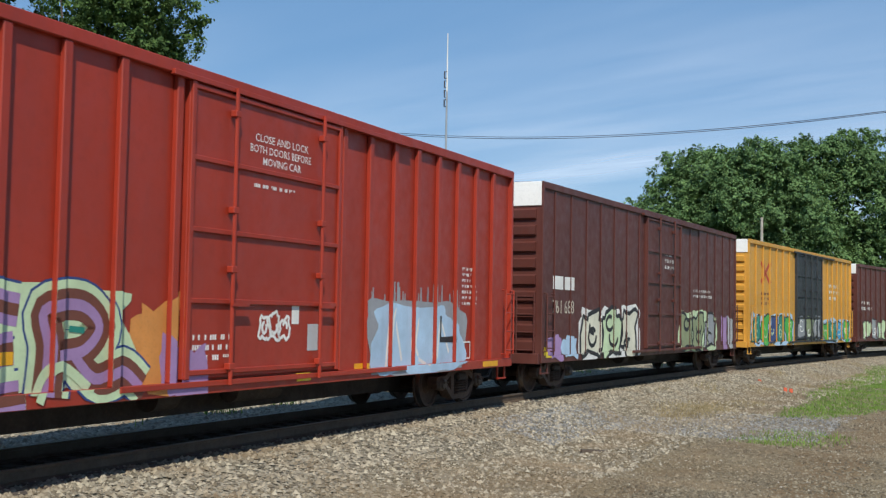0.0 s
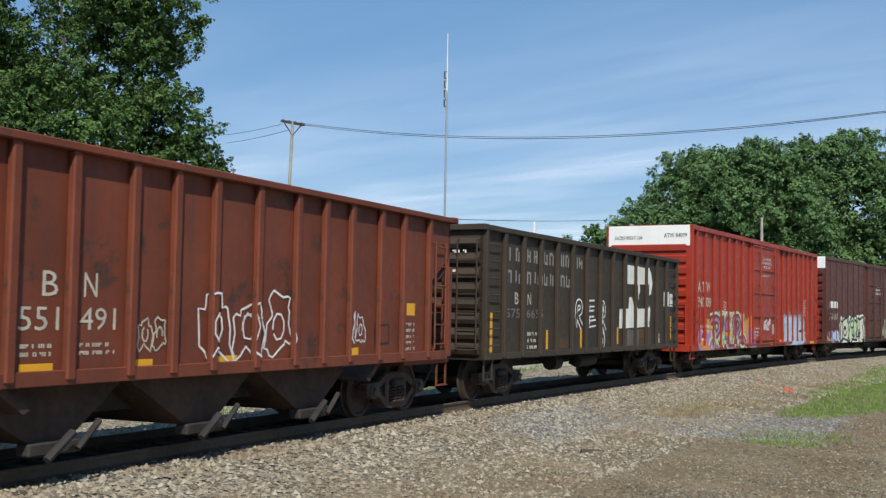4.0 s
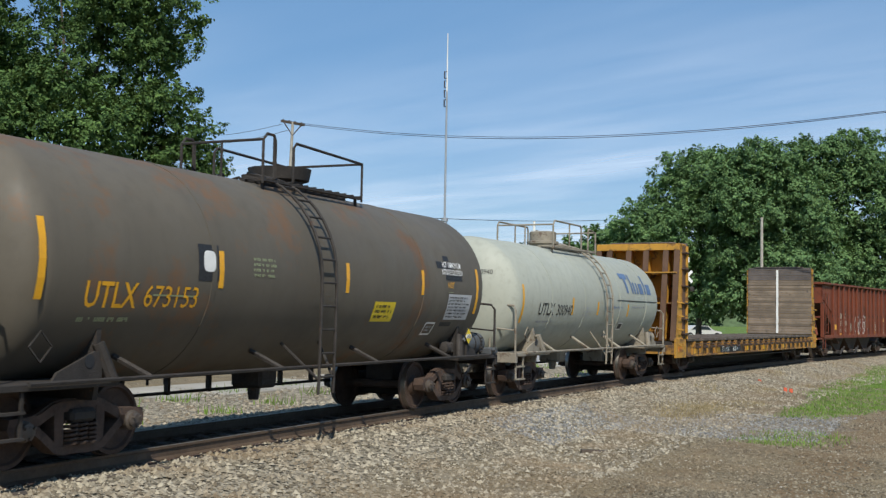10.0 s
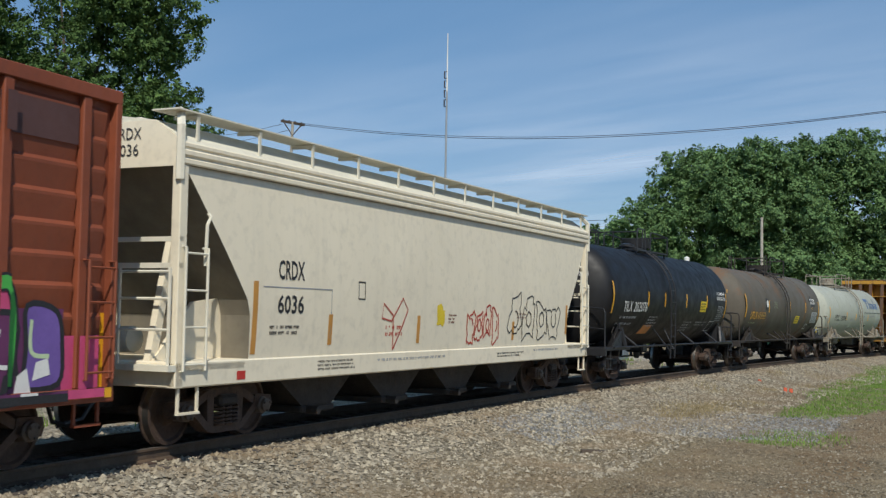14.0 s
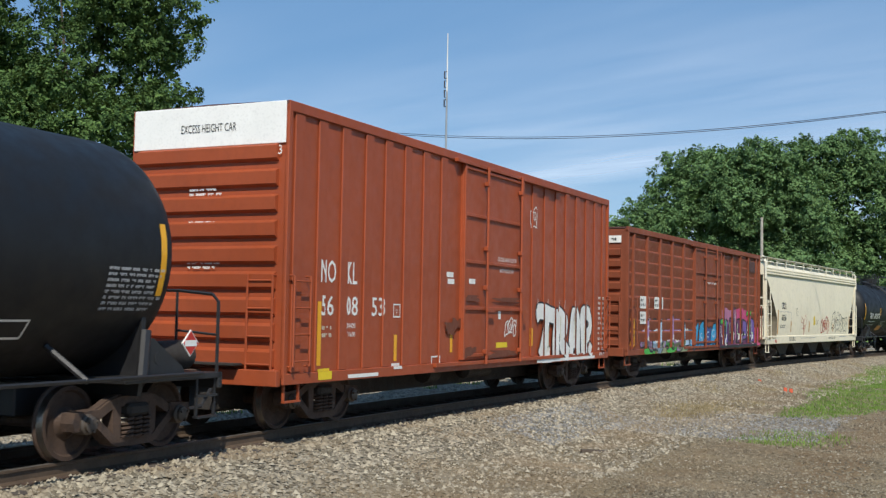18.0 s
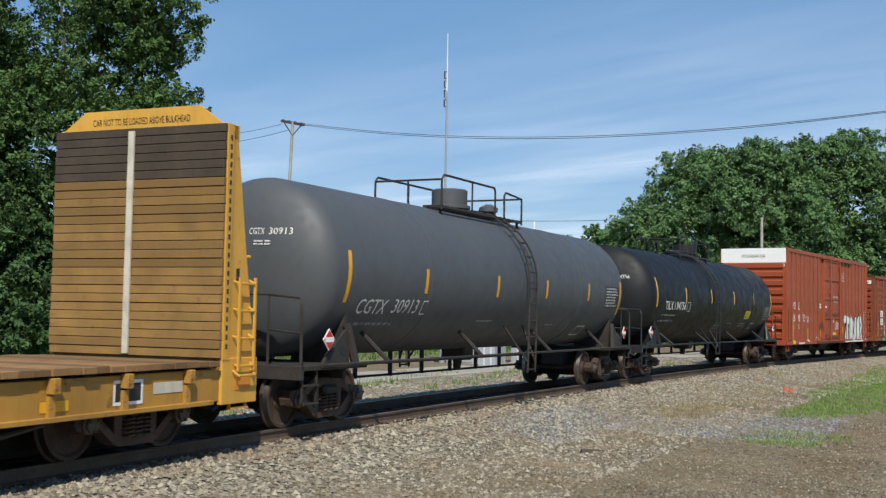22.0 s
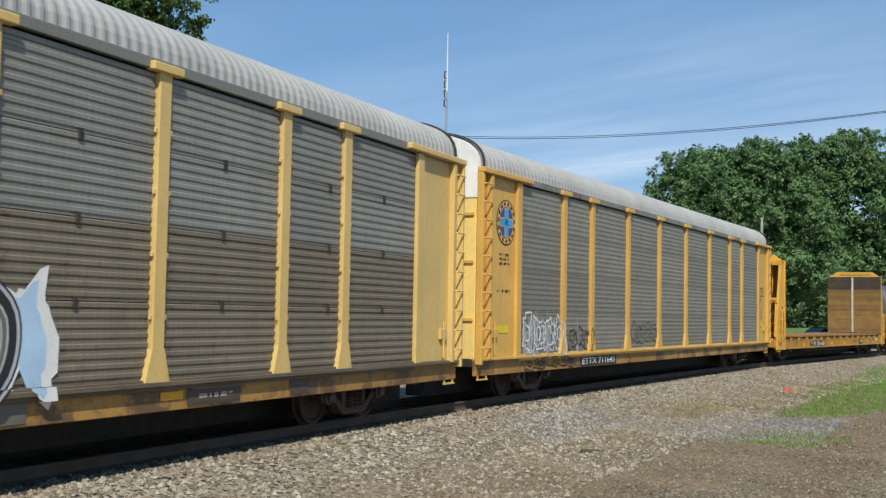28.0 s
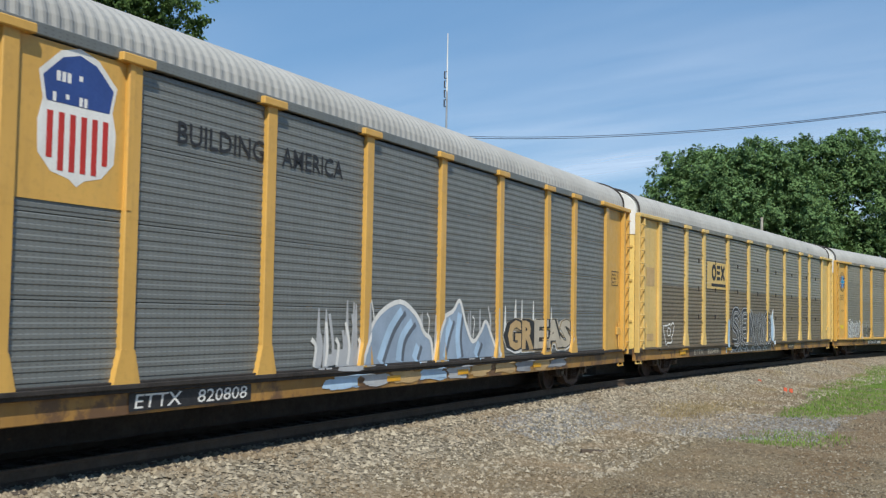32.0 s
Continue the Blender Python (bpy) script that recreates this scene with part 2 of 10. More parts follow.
    def blob(self, u, z, ru, rz, m, seed=0, name="graffiti_fill", lift=0.008, n=26, rough=0.18, label=""):
        rnd = random.Random(seed)
        a = [rnd.uniform(0, 6.28) for _ in range(4)]
        pts = []
        for i in range(n):
            t = 2 * math.pi * i / n
            k = 1 + rough * (math.sin(2 * t + a[0]) * 0.4 + math.sin(3 * t + a[1]) * 0.4 + math.sin(5 * t + a[2]) * 0.35 + math.sin(9 * t + a[3]) * 0.25)
            c, s = math.cos(t), math.sin(t)
            c, s = math.copysign(abs(c) ** 0.6, c), math.copysign(abs(s) ** 0.6, s)
            pts.append((u + ru * k * c, z + rz * k * s))
        return self.lay(name, pts, [tuple(range(n))], m, label, lift)


def arc_pts(cx, cz, rx, rz, a0, a1, n=10):
    return [(cx + rx * math.cos(radians(a0 + (a1 - a0) * i / n)), cz + rz * math.sin(radians(a0 + (a1 - a0) * i / n))) for i in range(n + 1)]


def flat_side(y, ribs=(), depth=0.0):
    """A straight side at y (negative: the camera's side); ribs: (u0, u1) that stand proud by depth."""
    sg = -1 if y < 0 else 1

    def shape(u, z, uc, zc):
        d = 0.0
        for a, b in ribs:
            if a < uc < b:
                d = depth
        return (u, y + sg * d, z), (0, sg, 0)
    return shape


def end_face(x, sg):
    """An end face; u runs across it so that writing reads from outside."""
    def shape(u, z, uc, zc):
        return (x, u * sg, z), (sg, 0, 0)
    return shape


def round_side(r, zc_):
    def shape(u, z, uc, zc):
        k = max(-0.999, min(0.999, (z - zc_) / r))
        a = math.asin(k)
        return (u, -r * math.cos(a), z), (0, -math.cos(a), math.sin(a))
    return shape


# ---- trucks ----
def _truck_meshes():
    r = 0.457
    wheel = Mb()
    for s in (-1, 1):
        prof = [(s * 0.685, 0.09), (s * 0.685, 0.16), (s * 0.70, 0.20), (s * 0.73, 0.36), (s * 0.69, 0.39), (s * 0.69, 0.485), (s * 0.715, 0.485), (s * 0.73, r), (s * 0.825, r - 0.008), (s * 0.828, 0.40), (s * 0.79, 0.375), (s * 0.765, 0.2), (s * 0.82, 0.15), (s * 0.82, 0.09)]
        wheel.lathe(prof, 28, "y")
    wheel.rod((0, -0.98, 0), (0, 0.98, 0), 0.08, 10)
    wheel_me = wheel.mesh("wheelset", paint("brown_wheel_steel", (0.075, 0.047, 0.034), 0.75, 0.3, 0.3, 4.0, 0, (0.05, 0.035, 0.03), 0.1, 0.3, 50), True)
    wheel_me.materials.append(TREAD)
    for p in wheel_me.polygons:
        c = p.center
        rad = math.hypot(c.x, c.z)
        if 0.44 < rad < 0.47 and 0.735 < abs(c.y) < 0.82:
            p.material_index = 1
    hole = Mb()
    for a in (45, 165, 285):
        for s in (-1, 1):
            t = radians(a)
            hole.rod((0.27 * math.cos(t), s * 0.745, 0.27 * math.sin(t)), (0.27 * math.cos(t), s * 0.789, 0.27 * math.sin(t)), 0.05, 8)
    # cast side frame: arched upper member, dropped lower member, columns and pedestal jaws
    sf = Mb()

    def arch(x):
        return 0.555 + 0.2 / (1 + (abs(x) / 0.58) ** 6)
    xs = [-1.1 + 0.11 * k for k in range(21)]
    up = [(x, arch(x)) for x in xs] + [(x, arch(x) - (0.125 if abs(x) < 0.95 else 0.1)) for x in xs[::-1]]
    sf.prism(up, "y", -0.085, 0.085)
    sf.prism([(x, z + (0.02 if k < 21 else 0.035)) for k, (x, z) in enumerate(up)][2:-2], "y", -0.05, 0.05)
    low = [(-0.86, 0.5), (-0.62, 0.33), (-0.42, 0.17), (-0.3, 0.135), (0.3, 0.135), (0.42, 0.17), (0.62, 0.33), (0.86, 0.5), (0.72, 0.53), (0.52, 0.38), (0.34, 0.235), (-0.34, 0.235), (-0.52, 0.38), (-0.72, 0.53)]
    sf.prism(low, "y", -0.1, 0.1)
    sf.box(-0.34, 0.34, -0.02, 0.2, 0.17, 0.225, 0.02)
    for s in (-1, 1):
        sf.prism([(s * 0.26, 0.2), (s * 0.4, 0.2), (s * 0.42, 0.68), (s * 0.27, 0.68)], "y", -0.09, 0.09)
        sf.prism([(s * 0.7, 0.62), (s * 1.1, 0.6), (s * 1.13, 0.48), (s * 1.09, 0.38), (s * 1.02, 0.38), (s * 1.0, 0.5), (s * 0.78, 0.5), (s * 0.75, 0.4), (s * 0.68, 0.44)], "y", -0.1, 0.1)
        sf.box(s * 0.58, s * 0.82, -0.03, 0.12, 0.565, 0.6, 0.012)
    sf_me = sf.mesh("side_frame", RUST)
    cap = Mb().lathe([(-0.2, 0.09), (-0.14, 0.125), (0.04, 0.125), (0.06, 0.1), (0.1, 0.1), (0.115, 0.06), (0.115, 0.02)], 14, "y")
    for a in (30, 150, 270):
        q = radians(a)
        cap.rod((0.075 * math.cos(q), 0.1, 0.075 * math.sin(q)), (0.075 * math.cos(q), 0.135, 0.075 * math.sin(q)), 0.02, 6)
    cap = cap.mesh("bearing_cap", paint("dusty_bearing_paint", (0.11, 0.09, 0.075), 0.6, 0.4, 0.3, 5.0, 0.1, (0.07, 0.05, 0.04), 0.1, 0.2), True)
    spr = Mb()
    spr.pipe([(0.072 * math.cos(k * 0.785), 0.072 * math.sin(k * 0.785), 0.225 + k * 0.0066) for k in range(45)], 0.019, 5)
    spr_me = spr.mesh("spring", RUST, True)
    bol = Mb().box(-0.21, 0.21, -1.17, 1.17, 0.5, 0.66, 0.04).box(-0.3, 0.3, -0.3, 0.3, 0.62, 0.78, 0.04)
    for s in (-1, 1):
        bol.box(s * 0.3, s * 0.38, -0.78, 0.78, 0.22, 0.34, 0.02)
        bol.box(s * 0.42, s * 0.36, -0.70, -0.86, 0.22, 0.5, 0.02).box(s * 0.42, s * 0.36, 0.70, 0.86, 0.22, 0.5, 0.02)
    return wheel_me, hole.mesh("wheel_holes", DARK), sf_me, cap, spr_me, bol.mesh("truck_bolster", DARK)


WHEEL_ME, HOLE_ME, SF_ME, CAP_ME, SPRING_ME, BOLSTER_ME = _truck_meshes()
WHEELBASE = 1.78


def trucks(car, places):
    sets = []
    for x in places:
        tr = part("truck", BOLSTER_ME, None, car, at_=(x, 0, RZ))
        for sy in (-1, 1):
            part("side_frame", SF_ME, None, tr, at_=(0, sy * 1.0, 0))
            for dx in (-0.165, 0.0, 0.165):
                part("spring", SPRING_ME, None, tr, at_=(dx, sy * 1.1, 0))
            for dx in (-WHEELBASE / 2, WHEELBASE / 2):
                part("bearing_cap", CAP_ME, None, tr, at_=pose(dx, sy * 1.08, 0.457, 0, 0, 0 if sy > 0 else 180))
        for dx in (-WHEELBASE / 2, WHEELBASE / 2):
            sets.append(part("wheelset", WHEEL_ME, None, tr, at_=(dx, 0, 0.457)))
    return sets


def underframe(car, L, hb, m=None, sill=(0.72, 0.95), steps=True, width=1.45):
    """Centre sill, couplers, brake gear and the corner steps."""
    m = m or DARK
    part("centre_sill", Mb().box(-hb, hb, -0.22, 0.22, sill[0], sill[1] + 0.1), DARK, car)
    for s in (-1, 1):
        c = Mb().box(s * (hb - 0.1), s * (L / 2 - 0.12), -0.09, 0.09, 0.86 + RZ - 0.09, 0.86 + RZ + 0.09, 0.02)
        c.box(s * (L / 2 - 0.2), s * (L / 2 + 0.10), -0.15, 0.16, 0.86 + RZ - 0.16, 0.86 + RZ + 0.14, 0.05)
        c.box(s * (L / 2 - 0.05), s * (L / 2 + 0.08), -0.17, -0.06, 0.86 + RZ - 0.14, 0.86 + RZ + 0.14, 0.04)
        part("coupler", c, RUST, car)
        hose = [(s * (hb + 0.05), -0.35, 0.86 + RZ), (s * (hb + 0.2), -0.36, 0.7 + RZ), (s * (hb + 0.38), -0.3, 0.42 + RZ), (s * (L / 2), -0.2, 0.34 + RZ)]
        part("brake_hose", Mb().pipe(hose, 0.03), BLACKPAINT, car)
        if steps:
            for sy in (-1, 1):
                st = Mb()
                y = sy * (width - 0.03)
                for x in (s * (hb - 0.12), s * (hb - 0.52)):
                    st.box(x - 0.02, x + 0.02, y - 0.015, y + 0.015, 0.5 + RZ, sill[1] + 0.02)
                st.box(s * (hb - 0.1), s * (hb - 0.54), y - 0.04, y + 0.02, 0.48 + RZ, 0.51 + RZ)
                part("sill_step", st, m, car)


def brake_gear(car, x0, x1):
    part("brake_rod", Mb().rod((x0, -0.5, 0.72 + RZ), (x1, -0.5, 0.66 + RZ), 0.018), DARK, car)
    part("brake_rod", Mb().rod((x0 + 0.5, 0.45, 0.7 + RZ), (x1, 0.45, 0.7 + RZ), 0.02), DARK, car)
    hang = Mb().box(-0.02, 0.02, -0.53, -0.47, 0.66 + RZ, 0.95 + RZ).mesh("rod_hanger", DARK)
    for i in range(7):
        part("rod_hanger", hang, None, car, at_=(x0 + (x1 - x0) * (i + 0.5) / 7, 0, 0))
    part("air_reservoir", Mb().lathe([(-0.75, 0.05), (-0.7, 0.17), (0.5, 0.17), (0.55, 0.05)], 14, "x", ((x0 + x1) / 2 + 0.9, -0.7, 0.66 + RZ)), DARK, car, smooth=True)
    part("brake_cylinder", Mb().lathe([(-0.3, 0.06), (-0.28, 0.19), (0.2, 0.19), (0.24, 0.1), (0.5, 0.04)], 14, "x", ((x0 + x1) / 2 - 1.3, -0.65, 0.66 + RZ)), DARK, car, smooth=True)


def ladder(car, x, y, z0, z1, w, m, axis="x", step=0.38, name="ladder", stand=0.09, sg=-1, rails=True):
    """Grab-iron ladder on a side (axis x) or an end (axis y)."""
    n = max(2, int(round((z1 - z0) / step)) + 1)

    def P(a, o, z):
        return (x + a, y + sg * o, z) if axis == "x" else (x + sg * o, y + a, z)
    r = Mb().rod(P(-w / 2, stand, 0), P(w / 2, stand, 0), 0.015, 6)
    if not rails:
        r = Mb().pipe([P(-w / 2, 0, 0), P(-w / 2, stand, 0), P(w / 2, stand, 0), P(w / 2, 0, 0)], 0.015, 6)
    rung = r.mesh("rung", m)
    for i in range(n):
        part("rung" if rails else "grab_iron", rung, None, car, at_=(0, 0, z0 + (z1 - z0) * i / (n - 1)))
    if rails:
        for a in (-w / 2, w / 2):
            part(name + "_rail", Mb().pipe([P(a, 0, z0 - 0.08), P(a, stand, z0 - 0.08), P(a, stand, z1 + 0.08), P(a, 0, z1 + 0.08)], 0.02, 6), m, car)


def begin(i, name, label):
    mid, L = SPOTS[i]
    car = thing(name, label, "freight car")
    return car, L


def couple(i, car, truck_at):
    mid, L = SPOTS[i]
    sets = trucks(car, (-truck_at, truck_at))
    TRAIN.append((car, mid, L, sets))


# ---- boxcars ----
def boxcar(i, label, m, hb, H, zb, ribs, ribw, ribd, door, m_roof, end_ribs, white=None, door_m=None, door_rods=(), truck_at=None, ladder_low=True, hpanel=False, dent=0.0, name="boxcar"):
    car, L = begin(i, name, label)
    W = 1.45
    part("body", Mb().box(-hb, hb, -W, W, zb + 0.12, H - 0.04), m, car)
    # roof with crosswise seams
    rf = Mb()
    pr = [(-W - 0.04, H - 0.02), (W + 0.04, H - 0.02), (W + 0.04, H + 0.02), (0, H + 0.05), (-W - 0.04, H + 0.02)]
    rf.prism(pr, "x", -hb, hb)
    part("roof", rf, m_roof, car)
    nseam = int(hb * 2 / 1.02)
    seam = Mb().prism([(-W - 0.02, H + 0.02), (W + 0.02, H + 0.02), (W + 0.02, H + 0.035), (0, H + 0.075), (-W - 0.02, H + 0.035)], "x", -0.03, 0.03).mesh("roof_seam", m_roof)
    for k in range(1, nseam):
        part("roof_seam", seam, None, car, at_=(-hb + 2 * hb * k / nseam, 0, 0))
    # top chord and side sill
    for sy in (-1, 1):
        y0, y1 = sorted((sy * W, sy * (W + ribd + 0.015)))
        part("top_chord", Mb().box(-hb, hb, y0, y1, H - 0.13, H + 0.03, 0.01), m, car)
        part("side_sill", Mb().box(-hb, hb, y0, y1, zb, zb + 0.17, 0.01), m, car)
        rib = Mb().box(-ribw / 2, ribw / 2, *sorted((sy * W, sy * (W + ribd))), zb + 0.17, H - 0.13, 0.012).mesh("side_post", m)
        for x in ribs:
            part("side_post", rib, None, car, at_=(x * (1 if sy < 0 else -1), 0, 0))
        # corner posts
        for s in (-1, 1):
            part("corner_post", Mb().box(s * hb, s * (hb - 0.1), *sorted((sy * (W - 0.02), sy * (W + ribd + 0.012))), zb + 0.1, H - 0.05, 0.01), m, car)
    if hpanel:
        xs = [-hb + 0.1] + sorted(ribs) + [hb - 0.1]
        for sy in (-1, 1):
            for a, b in zip(xs, xs[1:]):
                if b - a > 2.2 or b - a < 0.3:
                    continue
                pan = Mb()
                prf = [(sy * (W - 0.02), zb + 0.3)]
                dz = (H - zb - 0.55) / 9
                for k in range(9):
                    z = zb + 0.35 + k * dz
                    prf += [(sy * (W + 0.004), z), (sy * (W + 0.045), z + dz * 0.75), (sy * (W + 0.045), z + dz * 0.85), (sy * (W + 0.004), z + dz * 0.98)]
                prf.append((sy * (W - 0.02), H - 0.2))
                pan.prism(prf, "x", a + ribw / 2 + 0.03, b - ribw / 2 - 0.03)
                part("pressed_panel", pan, m, car)
    # ends with deep horizontal corrugations
    for s in (-1, 1):
        n = end_ribs
        for k in range(n):
            z = zb + 0.25 + k * (H - 0.75 - zb) / n
            dz = (H - 0.75 - zb) / n
            prf = [(s * hb, z), (s * (hb + 0.075), z + dz * 0.12), (s * (hb + 0.085), z + dz * 0.6), (s * hb, z + dz * 0.72)]
            e = Mb().prism(prf, "y", -W + 0.12, W - 0.12)
            part("end_corrugation", e, m, car)
        part("end_sill", Mb().box(s * hb, s * (hb + 0.12), -W, W, zb - 0.02, zb + 0.22, 0.01), m, car)
        if white:
            part("white_end_panel", Mb().box(s * hb, s * (hb + 0.03), -W, W, H - white, H + 0.02, 0.008), ENDWHITE, car, "white painted upper end panel")
        ladder(car, s * hb, -W + 0.35 if s < 0 else W - 0.35, zb + 0.3, zb + (1.55 if ladder_low else H - zb - 0.6), 0.45, m, "y", sg=s)
        part("brake_platform", Mb().box(s * hb, s * (hb + 0.3), -0.8, 0.5, zb + 0.28, zb + 0.31), DARK, car)
    for sy in (-1, 1):
        for s in (-1, 1):
            ladder(car, s * (hb - 0.35), sy * (W + ribd), zb + 0.35, zb + (1.55 if ladder_low else H - zb - 0.6), 0.45, m, "x", sg=sy)
    # doors
    for sy in (-1, 1):
        a, b = door if sy < 0 else (-door[1], -door[0])
        y0 = W + ribd * 0.4

        def yy(d0, d1, sy=sy, y0=y0):
            return sorted((sy * (y0 + d0), sy * (y0 + d1)))
        dm = door_m or m
        d = part("door", Mb().box(a, b, *yy(-0.05, 0.045), zb + 0.2, H - 0.16, 0.01), dm, car)
        for k in range(5):
            z = zb + 0.25 + (H - zb - 0.5) * k / 4
            part("door_rail", Mb().box(a + 0.02, b - 0.02, *yy(0.045, 0.085), z, z + 0.07, 0.01), dm, d)
        for x in (a, b - 0.09):
            part("door_stile", Mb().box(x, x + 0.09, *yy(0.045, 0.09), zb + 0.2, H - 0.16, 0.01), dm, d)
        for x in door_rods:
            x = x if sy < 0 else -x
            rd = Mb().rod((x, sy * (y0 + 0.13), zb + 0.1), (x, sy * (y0 + 0.13), H - 0.1), 0.03, 6)
            for z in (zb + 0.3, zb + 1.6, zb + 2.4, H - 0.5):
                rd.box(x - 0.06, x + 0.06, *yy(0.06, 0.16), z, z + 0.09, 0.01)
            rd.box(x - 0.03, x + 0.35, *yy(0.13, 0.17), zb + 1.15, zb + 1.2)
            part("lock_rod", rd, dm, d)
        part("door_track", Mb().box(a - 1.2, b + 2.4, *yy(0.03, 0.1), zb + 0.1, zb + 0.17, 0.005), dm, car)
        part("door_top_rail", Mb().box(a - 0.4, b + 2.4, *yy(0.03, 0.11), H - 0.16, H - 0.09, 0.005), dm, car)
    underframe(car, L, hb, m, (0.52, zb + 0.1))
    brake_gear(car, -hb * 0.45, hb * 0.45)
    couple(i, car, truck_at or hb - 1.75)
    ribspans = [(x - ribw / 2, x + ribw / 2) for x in ribs]
    cuts = [c for sp in ribspans for c in sp] + [door[0], door[1]]

    def shape(u, z, uc, zc):
        d = ribd + 0.016 if zc < zb + 0.17 else ribd * 0.4 + 0.046 if door[0] < uc < door[1] else ribd if any(p < uc < q for p, q in ribspans) else 0.0
        return (u, -W - d, z), (0, -1, 0)
    return car, Side(car, shape, cuts, (zb + 0.17,), zb + 0.01), Side(car, end_face(-hb - 0.032, -1))
# ---- high-sided gondola ----
def gondola(i, label, m, hb, H, zb, ribs):
    car, L = begin(i, "gondola_car", label)
    W = 1.42
    t = 0.06
    for sy in (-1, 1):
        part("side_wall", Mb().box(-hb, hb, *sorted((sy * W, sy * (W - t))), zb, H - 0.05), m, car)
        part("top_chord", Mb().box(-hb, hb, *sorted((sy * (W - 0.06), sy * (W + 0.11))), H - 0.12, H, 0.015), m, car)
        part("side_sill", Mb().box(-hb, hb, *sorted((sy * W, sy * (W + 0.06))), zb, zb + 0.14, 0.01), m, car)
        rib = Mb().box(-0.075, 0.075, *sorted((sy * W, sy * (W + 0.1))), zb + 0.02, H - 0.1, 0.02).mesh("side_post", m)
        for x in ribs:
            part("side_post", rib, None, car, at_=(x, 0, 0))
        for s in (-1, 1):
            part("corner_post", Mb().box(s * hb, s * (hb - 0.12), *sorted((sy * (W - 0.05), sy * (W + 0.1))), zb, H, 0.015), m, car)
            ladder(car, s * (hb - 0.45), sy * W, zb + 0.3, H - 0.4, 0.5, m, "x", sg=sy, rails=False)
    part("floor", Mb().box(-hb, hb, -W, W, zb, zb + 0.08), DARK, car)
    for s in (-1, 1):
        part("end_wall", Mb().box(s * hb, s * (hb - t), -W, W, zb, H - 0.03), m, car)
        part("end_cap", Mb().box(s * (hb - 0.1), s * (hb + 0.1), -W - 0.1, W + 0.1, H - 0.12, H + 0.01, 0.015), m, car)
        for k in range(8):
            z = zb + 0.1 + k * (H - zb - 0.3) / 8
            dz = (H - zb - 0.3) / 8
            prf = [(s * hb, z), (s * (hb + 0.07), z + dz * 0.08), (s * (hb + 0.11), z + dz * 0.35), (s * (hb + 0.07), z + dz * 0.7), (s * hb, z + dz * 0.78)]
            part("end_corrugation", Mb().prism(prf, "y", -W + 0.05, W - 0.08), m, car)
        ladder(car, s * (hb + 0.05), -s * (-W + 0.3), zb + 0.3, H - 0.4, 0.45, m, "y", sg=s)
    underframe(car, L, hb, m, (zb - 0.3, zb))
    brake_gear(car, -hb * 0.45, hb * 0.45)
    couple(i, car, hb - 1.7)
    spans = [(x - 0.075, x + 0.075) for x in ribs]
    return car, Side(car, flat_side(-W, spans, 0.1), [c for sp in spans for c in sp], (), zb + 0.145), Side(car, end_face(-hb - 0.115, -1))


